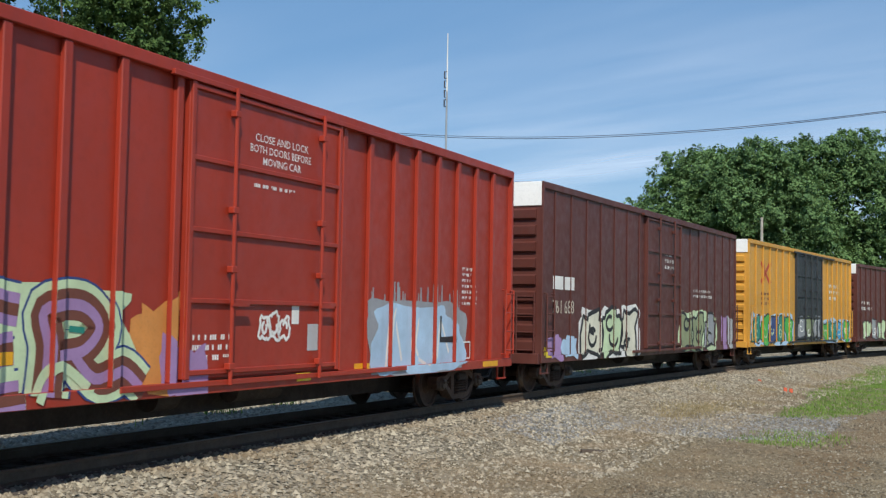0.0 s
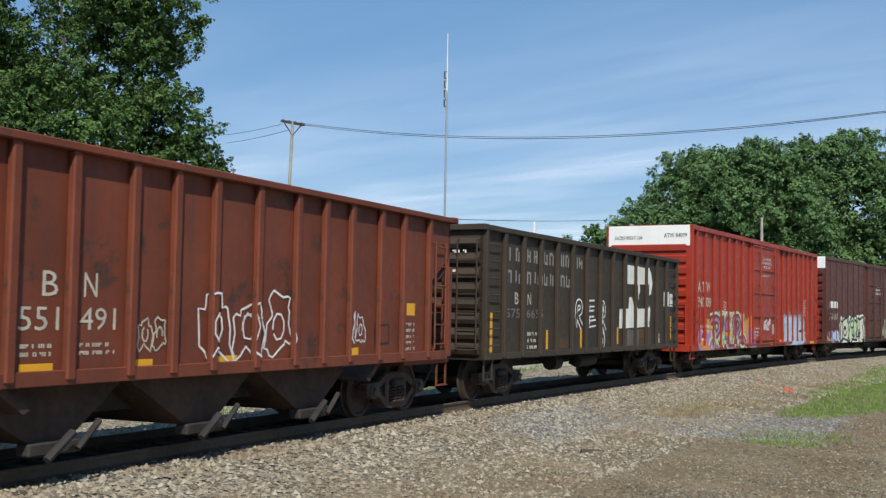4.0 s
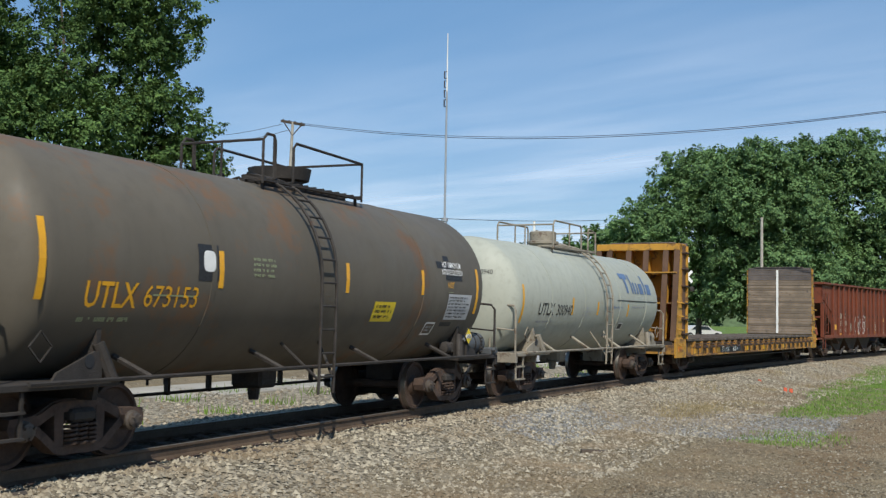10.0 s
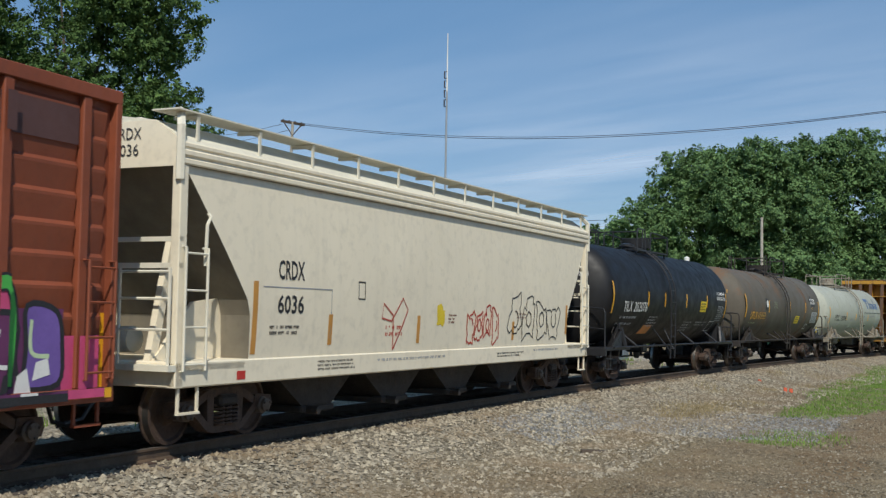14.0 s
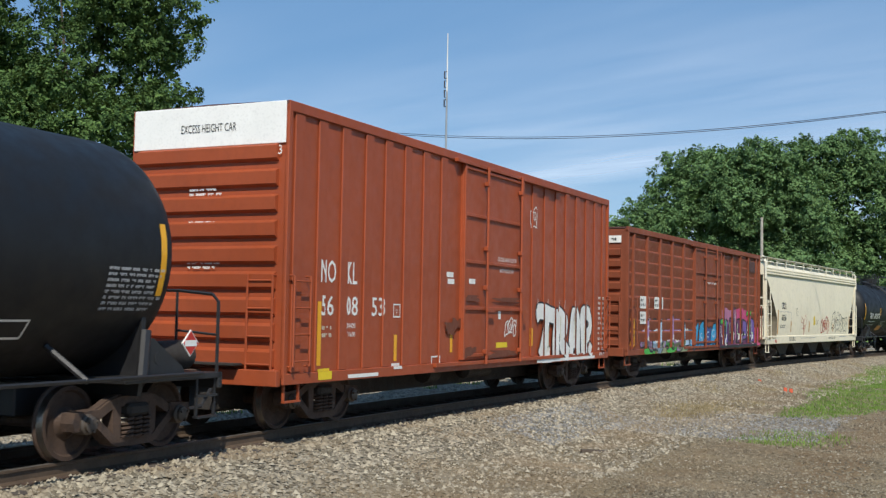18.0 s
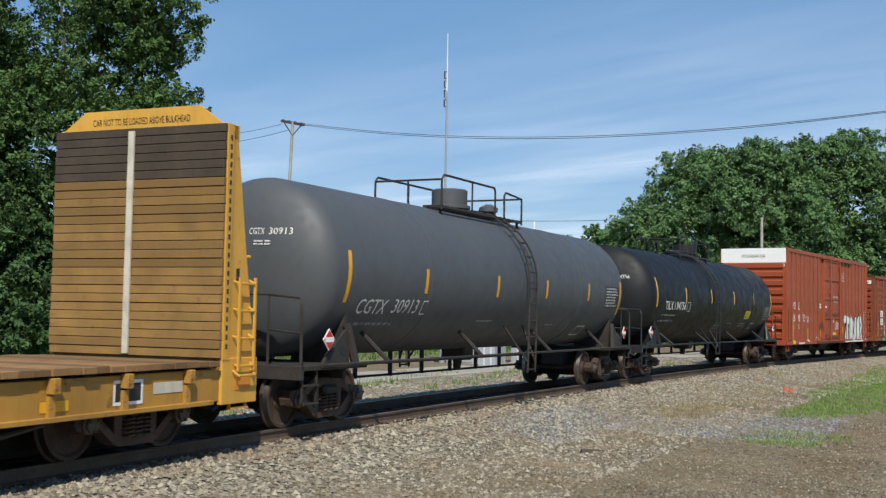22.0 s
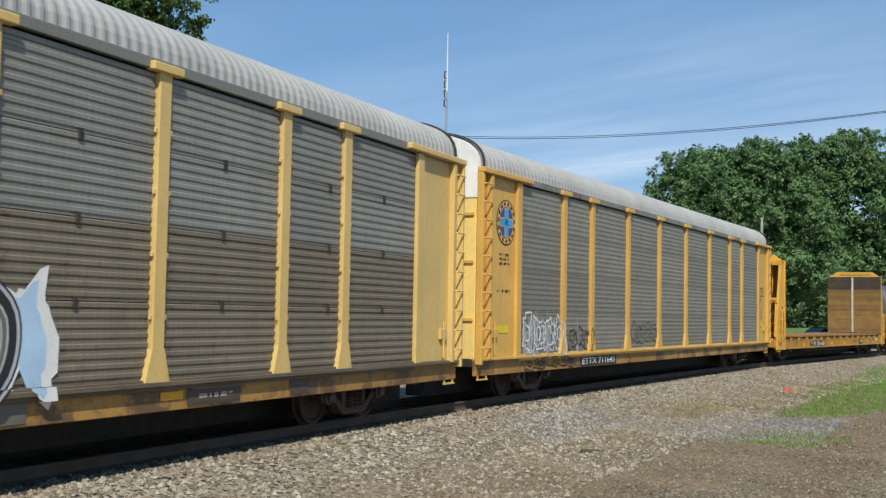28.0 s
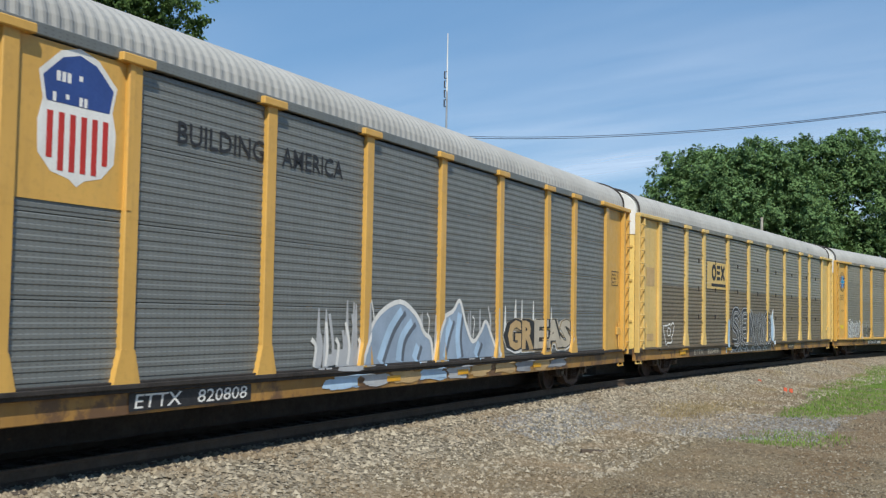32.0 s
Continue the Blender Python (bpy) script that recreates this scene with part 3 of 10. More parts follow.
# ---- open-top hopper ----
def open_hopper(i, label, m, hb, H, zb, ribs):
    car, L = begin(i, "open_hopper_car", label)
    W = 1.42
    full = (ribs[0] - 0.1, ribs[-1] + 0.15)
    for sy in (-1, 1):
        y0, y1 = sorted((sy * W, sy * (W - 0.05)))
        prof = [(-hb, H - 0.05), (-hb, H - 0.75), (full[0], H - 1.45), (full[0], zb), (full[1], zb), (full[1], H - 1.3), (hb, H - 0.75), (hb, H - 0.05)]
        part("side_wall", Mb().prism(prof, "y", y0, y1), m, car)
        part("top_chord", Mb().box(-hb, hb, *sorted((sy * (W - 0.05), sy * (W + 0.13))), H - 0.1, H, 0.015), m, car)
        part("side_sill", Mb().box(-hb + 0.2, hb - 0.2, *sorted((sy * (W - 0.04), sy * (W + 0.07))), zb - 0.05, zb + 0.12, 0.01), m, car)
        rib = Mb().box(-0.07, 0.07, *sorted((sy * W, sy * (W + 0.1))), zb, H - 0.08, 0.02).mesh("side_post", m)
        for x in ribs:
            part("side_post", rib, None, car, at_=(x, 0, 0))
        for s in (-1, 1):
            part("corner_post", Mb().box(s * hb, s * (hb - 0.14), *sorted((sy * (W - 0.1), sy * (W + 0.06))), zb, H - 0.95, 0.01), m, car)
            part("diagonal_brace", Mb().rod((s * (hb - 0.08), sy * (W - 0.3), zb + 0.1), (s * (hb - 1.0), sy * (W - 0.75), zb + 1.25), 0.07, 6), m, car)
            ladder(car, s * (hb - 0.55), sy * (W - 0.02), zb + 0.25, H - 0.6, 0.45, m, "x", sg=sy, rails=True)
    for s in (-1, 1):
        part("end_wall", Mb().box(s * hb, s * (hb - 0.06), -W, W, H - 1.02, H - 0.03, 0.01), m, car)
        part("end_cap", Mb().box(s * (hb - 0.08), s * (hb + 0.12), -W - 0.13, W + 0.13, H - 0.1, H + 0.02, 0.015), m, car)
        # slope sheet in a darkened paint that stands for the shade under it
        slope = [(s * (hb - 0.03), H - 1.0), (s * (hb - 0.09), H - 1.0), (s * (hb - 3.2), zb - 0.3), (s * (hb - 3.1), zb - 0.35)]
        part("slope_sheet", Mb().prism(slope, "y", -W + 0.05, W - 0.05), paint("shade_dark_hopper_paint", (0.055, 0.03, 0.02), 0.85, 0, 0.35, 1.5, 0.3), car)
        part("end_platform", Mb().box(s * (hb - 1.9), s * (hb + 0.05), -W, W, zb - 0.12, zb - 0.04, 0.01), m, car)
        part("end_rail", Mb().box(s * hb, s * (hb - 0.1), -W, W, zb + 0.95, zb + 1.03, 0.01).box(s * hb, s * (hb - 0.08), -0.06, 0.06, zb, H - 1.0, 0.01), m, car)
        part("brake_reservoir", Mb().lathe([(-0.55, 0.06), (-0.5, 0.2), (0.4, 0.2), (0.45, 0.06)], 14, "y", (s * (hb - 0.75), -0.3, zb + 0.3)), m, car, smooth=True)
    # the bays use the same darkened brown: shade put into their colour
    dark_brown = paint("shade_dark_hopper_paint", (0.055, 0.03, 0.02), 0.85, 0, 0.35, 1.5, 0.3)
    # added dark box that stands for the deep shade between the bays
    part("inner_sill", Mb().box(-hb + 1.6, hb - 1.6, -0.55, 0.55, zb - 0.5, zb - 0.02), DARK, car)
    for k, x in enumerate((-3.4, -0.6, 2.2)):
        hp = Mb()
        prof = [(x - 1.45, zb), (x + 1.45, zb), (x + 0.45, zb - 0.72), (x - 0.15, zb - 0.72)]
        hp.prism(prof, "y", -W + 0.3, W - 0.3)
        hop = part("discharge_hopper", hp, dark_brown, car)
        for sy in (-1, 1):
            gate = Mb().box(x - 0.25, x + 0.55, sy * (W - 0.3) - 0.1, sy * (W - 0.3) + 0.1, zb - 0.85, zb - 0.7, 0.02)
            gate.rod((x + 0.4, sy * (W - 0.1), zb - 0.8), (x + 0.75, sy * (W - 0.1), zb - 0.5), 0.04)
            gate.rod((x - 0.1, sy * (W - 0.08), zb - 0.88), (x + 0.3, sy * (W - 0.08), zb - 0.6), 0.05)
            part("hopper_gate", gate, DARK, hop)
    underframe(car, L, hb, m, (zb - 0.45, zb - 0.15))
    couple(i, car, hb - 1.55)
    spans = [(x - 0.07, x + 0.07) for x in ribs]
    return car, Side(car, flat_side(-W, spans, 0.1), [c for sp in spans for c in sp], (), zb + 0.08), Side(car, end_face(-hb - 0.012, -1))


# ---- bulkhead flat car ----
def plank_faces(bulk, x, s, W, z0, z1, n, m_low, m_high, split, rough):
    """Bulkhead planks of uneven thickness, right across the load face."""
    rnd = random.Random(int(abs(x) * 10) + n)
    for k in range(n):
        a, b = z0 + (z1 - z0) * k / n, z0 + (z1 - z0) * (k + 1) / n
        dx = rnd.uniform(0, 0.02 if rough else 0.01)
        e0, e1 = rnd.uniform(-1, 1) * rough, rnd.uniform(-1, 1) * rough
        part("plank", Mb().box(x, x - s * (0.05 + dx), -W + e0, W + e1, a + 0.004, b - 0.004, 0.006), m_high if (a + b) / 2 > split else m_low, bulk)


def bulkhead_flat(i, label, m, deck_m, plank_m, plank_m2, ends, top, cap, stakes, grip, strip_m):
    """ends: for the rear (-1) and the front (1), the car's end and the bulkhead's load face."""
    car, L = begin(i, "bulkhead_flat_car", label)
    W = 1.45
    zd, zs = 1.36, 0.80
    h0, h1 = ends[-1][0], ends[1][0]
    f0, f1 = ends[-1][1], ends[1][1]
    sm = paint("sun_dulled_yellow_sill", (0.40, 0.205, 0.032), 0.65, 0, 0.22, 0.8, 0.45, (0.10, 0.05, 0.028), 0.08, 0.1) if cap else paint("rust_eaten_yellow_sill", (0.37, 0.185, 0.03), 0.7, 0, 0.2, 1.2, 0.4, (0.075, 0.042, 0.026), 0.21, 0.15)
    part("side_sill", Mb().box(h0, h1, -W, -W + 0.12, zs, zd - 0.12, 0.01), sm, car)
    part("side_sill", Mb().box(h0, h1, W - 0.12, W, zs, zd - 0.12, 0.01), sm, car)
    for y0, y1 in ((-W - 0.07, -W + 0.05), (W - 0.05, W + 0.07)):
        part("sill_flange", Mb().box(f0 + 0.2, f1 - 0.2, y0, y1, zs - 0.03, zs + 0.03, 0.008), sm, car)
    n = 76
    for k in range(n):
        w = (f1 - f0 - 0.2) / n
        x = f0 + 0.1 + w * k
        rnd = random.Random(k + i * 100)
        part("deck_board", Mb().box(x + 0.006, x + w - 0.006, -W - 0.06 - rnd.random() * (0.06 if grip else 0.03), W + 0.08, zd - 0.08, zd + rnd.uniform(-0.012, 0.012 if grip else 0.006), 0.004), deck_m, car)
    part("deck_frame", Mb().box(h0, h1, -W + 0.12, W - 0.12, zd - 0.3, zd - 0.085), DARK, car)
    # stake pockets and chain gear along the sills
    pk = Mb().box(-0.055, 0.055, -W - 0.12, -W, zd - 0.28, zd - 0.1, 0.01).box(-0.05, 0.05, -W - 0.05, -W, zs + 0.02, zd - 0.3).mesh("stake_pocket", sm)
    pk2 = Mb().box(-0.07, 0.07, W, W + 0.13, zd - 0.34, zd - 0.1, 0.01).mesh("stake_pocket", m)
    pk3 = Mb().box(-0.07, 0.07, -W - 0.13, -W, zd - 0.26, zd - 0.1, 0.01).mesh("stake_pocket", sm)
    winch = Mb().box(-0.16, 0.16, -W - 0.15, -W, zd - 0.2, zd - 0.16, 0.01).rod((-0.13, -W - 0.09, zd - 0.28), (0.13, -W - 0.09, zd - 0.28), 0.055, 8).mesh("chain_winch", RUST)
    for k in range(stakes):
        x = f0 + 0.75 + (f1 - f0 - 1.5) * k / (stakes - 1)
        part("stake_pocket", pk if not -5.4 < x < -2.5 else pk3, None, car, at_=(x, 0, 0))
        part("stake_pocket", pk2, None, car, at_=(x, 0, 0))
        if grip:
            part("chain_winch", winch, None, car, at_=(x + 0.42, 0, 0))
    brace_m = paint("rusted_bulkhead_brace", (0.11, 0.06, 0.035), 0.8, 0, 0.3, 1.5, 0.3, (0.4, 0.2, 0.03), -0.02, 0.2) if grip else m
    for s in (-1, 1):
        xo, xb = ends[s]
        tilt = 0.4 if grip else min(0.68, abs(xo - xb) - 0.3)
        bulk = part("bulkhead", Mb().box(xb, xb + s * 0.05, -W, W, zd - 0.1, top, 0.01), m if grip else plank_m, car, "planked bulkhead braced with steel")
        plank_faces(bulk, xb - s * 0.002, s, W + 0.03, zd + 0.02, top + (0.06 if grip else 0.0), 26, plank_m, plank_m2, top - (0.5 if grip else 0.72), 0.03 if grip else 0.006)
        if grip:
            part("loose_plank", Mb().box(xb - s * 0.1, xb + s * 0.12, -W + 0.35, W - 0.3, top + 0.062, top + 0.1, 0.008), plank_m2, bulk, "dark loose plank on the bulkhead's top")
        part("chain_strip", Mb().box(xb - s * 0.105, xb - s * 0.078, 0.03, 0.13, zd + 0.05, top - 0.05), strip_m, bulk)
        for sy in (-1, 1):
            web = [(xb, zd - 0.3), (xo, zd - 0.3), (xo, zd + 0.15), (xo - s * tilt, top - 0.25), (xo - s * tilt, top), (xb, top)]
            part("side_web", Mb().prism(web, "y", sy * W, sy * (W - 0.04)), m, bulk)
            if grip:
                part("web_stiffener", Mb().box(xb, xb + s * 0.34, sy * W, sy * (W + 0.03), zd, top - 0.05), brace_m, bulk, "rust-eaten edge plate")
                part("web_edge", Mb().box(xb, xb + s * 0.06, sy * (W + 0.03), sy * (W + 0.1), zd, top - 0.05), m, bulk)
                for z in (1.5, 1.98, 2.5, 3.06, 3.62, 4.15):
                    part("web_ledge", Mb().box(xb, xb + s * 0.4, sy * (W - 0.01), sy * (W + 0.13), z, z + 0.05, 0.01), RUST, bulk)
            else:
                part("web_stiffener", Mb().box(xb, xb + s * 0.14, sy * W, sy * (W + 0.05), zd, top), m, bulk)
                slot = Mb().box(xb + s * 0.05, xb + s * 0.09, sy * (W + 0.045), sy * (W + 0.056), 0.0, 0.07).mesh("bolt_slot", BLACKPAINT)
                for k in range(24):
                    part("bolt_slot", slot, None, bulk, at_=(0, 0, zd + 0.15 + k * (top - zd - 0.25) / 24))
                part("web_lug", Mb().box(xb + s * 0.34, xb + s * 0.41, sy * (W - 0.01), sy * (W + 0.012), 2.45, 2.62), BLACKPAINT, bulk)
            # bent grab irons and the end plate's own iron
            zz = (1.68, 2.12, 2.55) if grip else (1.3, 1.68, 2.06, 2.44)
            xa = xb + s * (0.42 if grip else 0.3)
            xe = xb + s * (0.82 if grip else 0.68)
            for z in zz:
                part("grab_iron", Mb().pipe([(xa, sy * W, z), (xa, sy * (W + 0.1), z - 0.03), (xe, sy * (W + 0.1), z - 0.03), (xe, sy * W, z + 0.02)], 0.018), m, bulk)
            if not grip:
                for x in (xa, xe):
                    part("ladder_rail", Mb().box(x - 0.02, x + 0.02, sy * (W + 0.085), sy * (W + 0.115), 1.2, 2.5), m, bulk)
            part("grab_iron", Mb().pipe([(xo - s * 0.12, sy * (W + 0.04), zd - 0.15), (xo - s * 0.15, sy * (W + 0.13), zd - 0.22), (xo - s * 0.55, sy * (W + 0.13), zd - 0.22), (xo - s * 0.58, sy * (W + 0.04), zd - 0.15)], 0.018), m, car)
            part("orange_reflector", Mb().box(xo - s * 0.14, xo - s * 0.52, sy * (W + 0.042), sy * (W + 0.05), zd - 0.42, zd - 0.24), paint("orange_reflector_plate", (0.62, 0.22, 0.02), 0.5, 0, 0.1, 3.0, 0.1, None, 0, 0), car)
        ys = (-W + 0.09, -0.98, -0.3, 0.3, 0.98, W - 0.09) if grip else (-W + 0.06, -0.28, 0.28, W - 0.06)
        for y in ys:
            hw = 0.09 if grip else 0.045
            part("brace_web", Mb().prism([(xb + s * 0.05, zd), (xo, zd), (xo - s * tilt, top - 0.16), (xb + s * 0.05, top - 0.16)], "y", y - 0.012, y + 0.012), m, bulk)
            part("brace_flange", Mb().prism([(xo - s * 0.03, zd - 0.05), (xo + s * 0.03, zd - 0.05), (xo - s * (tilt - 0.03), top - 0.12), (xo - s * (tilt + 0.03), top - 0.12)], "y", y - hw, y + hw), brace_m, bulk)
        if grip:
            for z in (2.5, 3.5):
                part("cross_tie", Mb().box(xb + s * 0.1, xo - s * 0.22, -W + 0.05, W - 0.05, z, z + 0.045), m, bulk)
        else:
            for y in (-0.9, -0.52, 0.52, 0.9):
                for dy in (-0.05, 0.05):
                    part("plank_post", Mb().box(xb + s * 0.05, xb + s * 0.16, y + dy - 0.02, y + dy + 0.02, zd, top - 0.16, 0.006), m, bulk)
            xc = xo - s * tilt * 0.5
            part("cross_beam", Mb().box(xc - s * 0.1, xc - s * 0.02, -W + 0.08, -0.26, 2.86, 2.99, 0.01), m, bulk)
            part("hand_bar", Mb().rod((xc + s * 0.12, -W, 2.8), (xc + s * 0.12, -0.1, 2.8), 0.02), m, bulk)
            # ladder that leans on the cross beam
            ld = Mb()
            for y in (-1.32, -0.9):
                ld.rod((xc + s * 0.06, y, 2.8), (xo - s * 0.02, y, zd - 0.42), 0.03, 6)
            for k in range(4):
                q = 0.26 + 0.235 * k
                x, z = (xc + s * 0.06) * (1 - q) + (xo - s * 0.02) * q, 2.8 * (1 - q) + (zd - 0.42) * q
                ld.rod((x, -1.34, z), (x, -0.88, z), 0.018)
            part("foot_board", Mb().box(xo - s * 0.04, xo + s * 0.02, -1.3, -0.92, zd - 0.38, zd - 0.12, 0.01), m, bulk)
            part("end_ladder", ld, m, bulk)
        part("top_beam", Mb().box(xb, xo - s * (tilt - 0.05), -W, W, top - 0.2, top + 0.02, 0.012), m, bulk)
        if cap:
            pr = [(-W + 0.05, top), (W - 0.05, top), (W - 0.45, top + 0.28), (-W + 0.45, top + 0.28)]
            part("top_cap", Mb().prism(pr, "x", xb, xb + s * 0.05), m, bulk)
        part("end_platform", Mb().box(xb, xo + s * 0.03, -W, W, zd - 0.34, zd - 0.26, 0.01), m, car)
        part("end_sill", Mb().box(xo - s * 0.02, xo + s * 0.08, -W + 0.04, W - 0.04, zs + 0.05, zd - 0.2, 0.02), sm, car)
        for sy in (-1, 1):
            part("end_corner_plate", Mb().box(xb, xo + s * 0.04, *sorted((sy * (W + 0.04), sy * (W - 0.04))), zs - 0.05, zd + 0.02, 0.01), m, car)
    underframe(car, L, h1 - 0.02, m, (0.30, zs + 0.3), h1 + h0 < 0.1)
    part("truss_rod", Mb().pipe([(h0 + 3.2, -W + 0.1, 0.85), (h0 + 4.6, -W + 0.1, 0.66), (h1 - 4.6, -W + 0.1, 0.66), (h1 - 3.2, -W + 0.1, 0.85)], 0.03), DARK, car)
    brake_gear(car, -h1 * 0.4, h1 * 0.4)
    couple(i, car, h1 - 2.1)
    return car, Side(car, flat_side(-W - 0.002)), Side(car, end_face(h0 + (0.345 if grip else 0.625), -1)), f1


# ---- tank cars ----
TANKS = {}


def tank_car(i, label, m, R, zc, half, m_frame, dome, ladder_u, seam_us, frame_m=None, rail_h=0.62, far_pipe=True, platform=(-1.4, 1.4), truck_at=None, belly=True, shift=0.0):
    car, L = begin(i, "tank_car", label)
    TANKS[i] = (R, zc, half - shift)
    hb = L / 2 - 0.55
    prof = [(-half + R * 0.42 - R * 0.42 * math.cos(radians(9 * k)) * 1.0, max(0.03, R * math.sin(radians(9 * k)))) for k in range(0, 11)]
    prof += [(-p[0], p[1]) for p in prof[::-1]]
    prof = [(u + shift, r) for u, r in prof]
    tank = part("tank", Mb().lathe(prof, 64, "x", (0, 0, zc)), m, car, smooth=True)
    for u in seam_us:
        part("tank_seam", Mb().lathe([(u - 0.05, R - 0.05), (u - 0.05, R + 0.008), (u + 0.05, R + 0.008), (u + 0.05, R - 0.05)], 64, "x", (0, 0, zc)), m, tank, smooth=True)
    top = zc + R
    # saddles over the trucks
    for s in (-1, 1):
        xt = s * (truck_at or (hb - 1.5))
        for sy in (-1, 1):
            pl = [(sy * 0.2, 0.95), (sy * 1.28, 0.95), (sy * 1.32, 1.25), (sy * (R * 0.86), zc - R * 0.48), (sy * 0.3, zc - R * 0.9)]
            part("saddle", Mb().prism(pl, "x", xt - s * 0.06, xt + s * 0.02), m_frame, car)
            web = [(xt - s * 0.02, 1.2), (xt + s * 0.78, 1.2), (xt + s * 0.70, 1.3), (xt + s * 0.1, zc - R * 0.68), (xt - s * 0.02, zc - R * 0.68)]
            part("saddle_web", Mb().prism(web, "y", sy * 1.34, sy * 1.38), m_frame, car)
            part("web_hole", Mb().lathe([(-0.005, 0.02), (-0.005, 0.08), (0.005, 0.08), (0.005, 0.02)], 12, "y", (xt + s * 0.2, sy * 1.384, 1.42)), BLACKPAINT, car)
            part("saddle_post", Mb().rod((xt - s * 0.16, sy * 1.42, 1.18), (xt, sy * 1.33, zc - R * 0.62), 0.075, 8), m_frame, car)
        plat = Mb().box(s * (hb - 2.0), s * hb, -1.45, 1.45, 1.12, 1.2, 0.01)
        plat.box(s * (hb - 0.08), s * (hb + 0.02), -1.45, 1.45, 0.98, 1.2, 0.01)
        part("end_platform", plat, m_frame, car)
        part("stub_sill", Mb().box(s * (hb - 2.6), s * (hb + 0.05), -0.3, 0.3, 0.72, 1.15, 0.02), m_frame, car)
        rail = Mb()
        y = 1.4
        for sy in (-1, 1):
            rail.pipe([(s * (hb - 0.05), sy * y, 1.15), (s * (hb - 0.05), sy * y, 2.15), (s * (hb - 0.1), sy * (y - 0.06), 2.25), (s * (hb - 0.1), sy * 0.75, 2.3)], 0.025)
            rail.pipe([(s * (hb - 0.1), sy * 0.75, 2.3), (s * (hb - 0.1), sy * 0.75, 1.2)], 0.022)
            rail.pipe([(s * (hb - 0.05), sy * y, 1.7), (s * (hb - 0.1), sy * 0.75, 1.75)], 0.018)
        rail.pipe([(s * (hb - 0.1), -0.75, 2.3), (s * (hb - 0.1), 0.75, 2.3)], 0.02)
        part("end_handrail", rail, m_frame, car)
        for sy in (-1, 1):
            st = Mb()
            for x in (s * (hb - 0.1), s * (hb - 0.5)):
                st.box(x - 0.02, x + 0.02, sy * 1.4 - 0.015, sy * 1.4 + 0.015, 0.6, 1.15)
            for z in (0.6, 0.88):
                st.box(s * (hb - 0.08), s * (hb - 0.52), sy * 1.4 - 0.05, sy * 1.4 + 0.03, z, z + 0.03)
            part("sill_step", st, m_frame, car)
        c = Mb().box(s * (hb - 0.1), s * (L / 2 - 0.1), -0.09, 0.09, 0.86 + RZ - 0.09, 0.86 + RZ + 0.09, 0.02)
        c.box(s * (L / 2 - 0.2), s * (L / 2 + 0.10), -0.15, 0.16, 0.86 + RZ - 0.16, 0.86 + RZ + 0.14, 0.05)
        part("coupler", c, RUST, car)
        part("brake_hose", Mb().pipe([(s * hb, -0.35, 0.95), (s * (hb + 0.2), -0.34, 0.75), (s * (L / 2), -0.2, 0.5)], 0.03), BLACKPAINT, car)
    # side grab rails along the tank
    for sy in (-1, 1):
        g = Mb().rod((-hb + 0.5, sy * 1.5, 1.2), (hb - 0.5, sy * 1.5, 1.2), 0.028)
        k = 0
        x = -half + 2.2
        while x < half - 2.0:
            if abs(x - ladder_u) > 0.7:
                g.box(x - 0.02, x + 0.02, sy * 1.46 - 0.04, sy * 1.46 + 0.04, 1.16, 1.24)
                g.rod((x, sy * 1.5, 1.2), (x - 0.2, sy * 1.06, zc - math.sqrt(R * R - 1.12) - 0.01), 0.04)
            x += (2 * half - 4.4) / 3
        part("side_handrail", g, m_frame, car)
    if far_pipe:
        fp = Mb()
        for z in (0.98, 0.72):
            fp.rod((-hb + 2.2, 0.9, z), (hb - 2.2, 0.9, z - 0.02), 0.028)
        for k in range(9):
            x = -hb + 2.6 + (2 * hb - 5.2) * k / 8
            fp.box(x - 0.03, x + 0.03, 0.86, 0.94, 0.68, 1.25)
        part("brake_piping", fp, DARK, car)
    if belly:
        part("bottom_outlet", Mb().box(-0.25, 0.25, -0.3, 0.3, zc - R - 0.25, zc - R + 0.1, 0.05).lathe([(zc - R - 0.45, 0.08), (zc - R - 0.2, 0.12)], 12, "z"), m_frame, car)
    # ladder with curved side rails
    for sy in (-1, 1):
        lad = Mb()
        pts = []
        for k in range(11):
            a = radians(82 - k * 8.2)
            pts.append((sy * (R + 0.13) * math.cos(a), zc + (R + 0.13) * math.sin(a)))
        pts = [p for p in pts] + [(sy * (R + 0.13), zc - 0.3), (sy * (R + 0.11), 0.95), (sy * (R + 0.1), 0.78)]
        for dx in (-0.22, 0.22):
            lad.pipe([(ladder_u + dx, y, z) for y, z in pts], 0.026)
        tot = 0
        nxt = 0.3
        for p, q in zip(pts, pts[1:]):
            d = math.dist(p, q)
            while nxt <= tot + d:
                f = (nxt - tot) / d
                y, z = p[0] + (q[0] - p[0]) * f, p[1] + (q[1] - p[1]) * f
                lad.rod((ladder_u - 0.22, y, z), (ladder_u + 0.22, y, z), 0.018)
                nxt += 0.36
            tot += d
        for dx in (-0.55, 0.55):
            lad.rod((ladder_u + dx * 0.4, sy * (R + 0.11), 1.0), (ladder_u + dx, sy * 1.15, zc - math.sqrt(R * R - 1.32)), 0.024)
        part("ladder", lad, m_frame, car)
    # top walkway, rail and valves
    a, b = platform
    wk = Mb()
    for y in (-0.75, -0.4, 0.4, 0.75):
        wk.box(a, b, y - 0.05, y + 0.05, top - 0.06, top - 0.02)
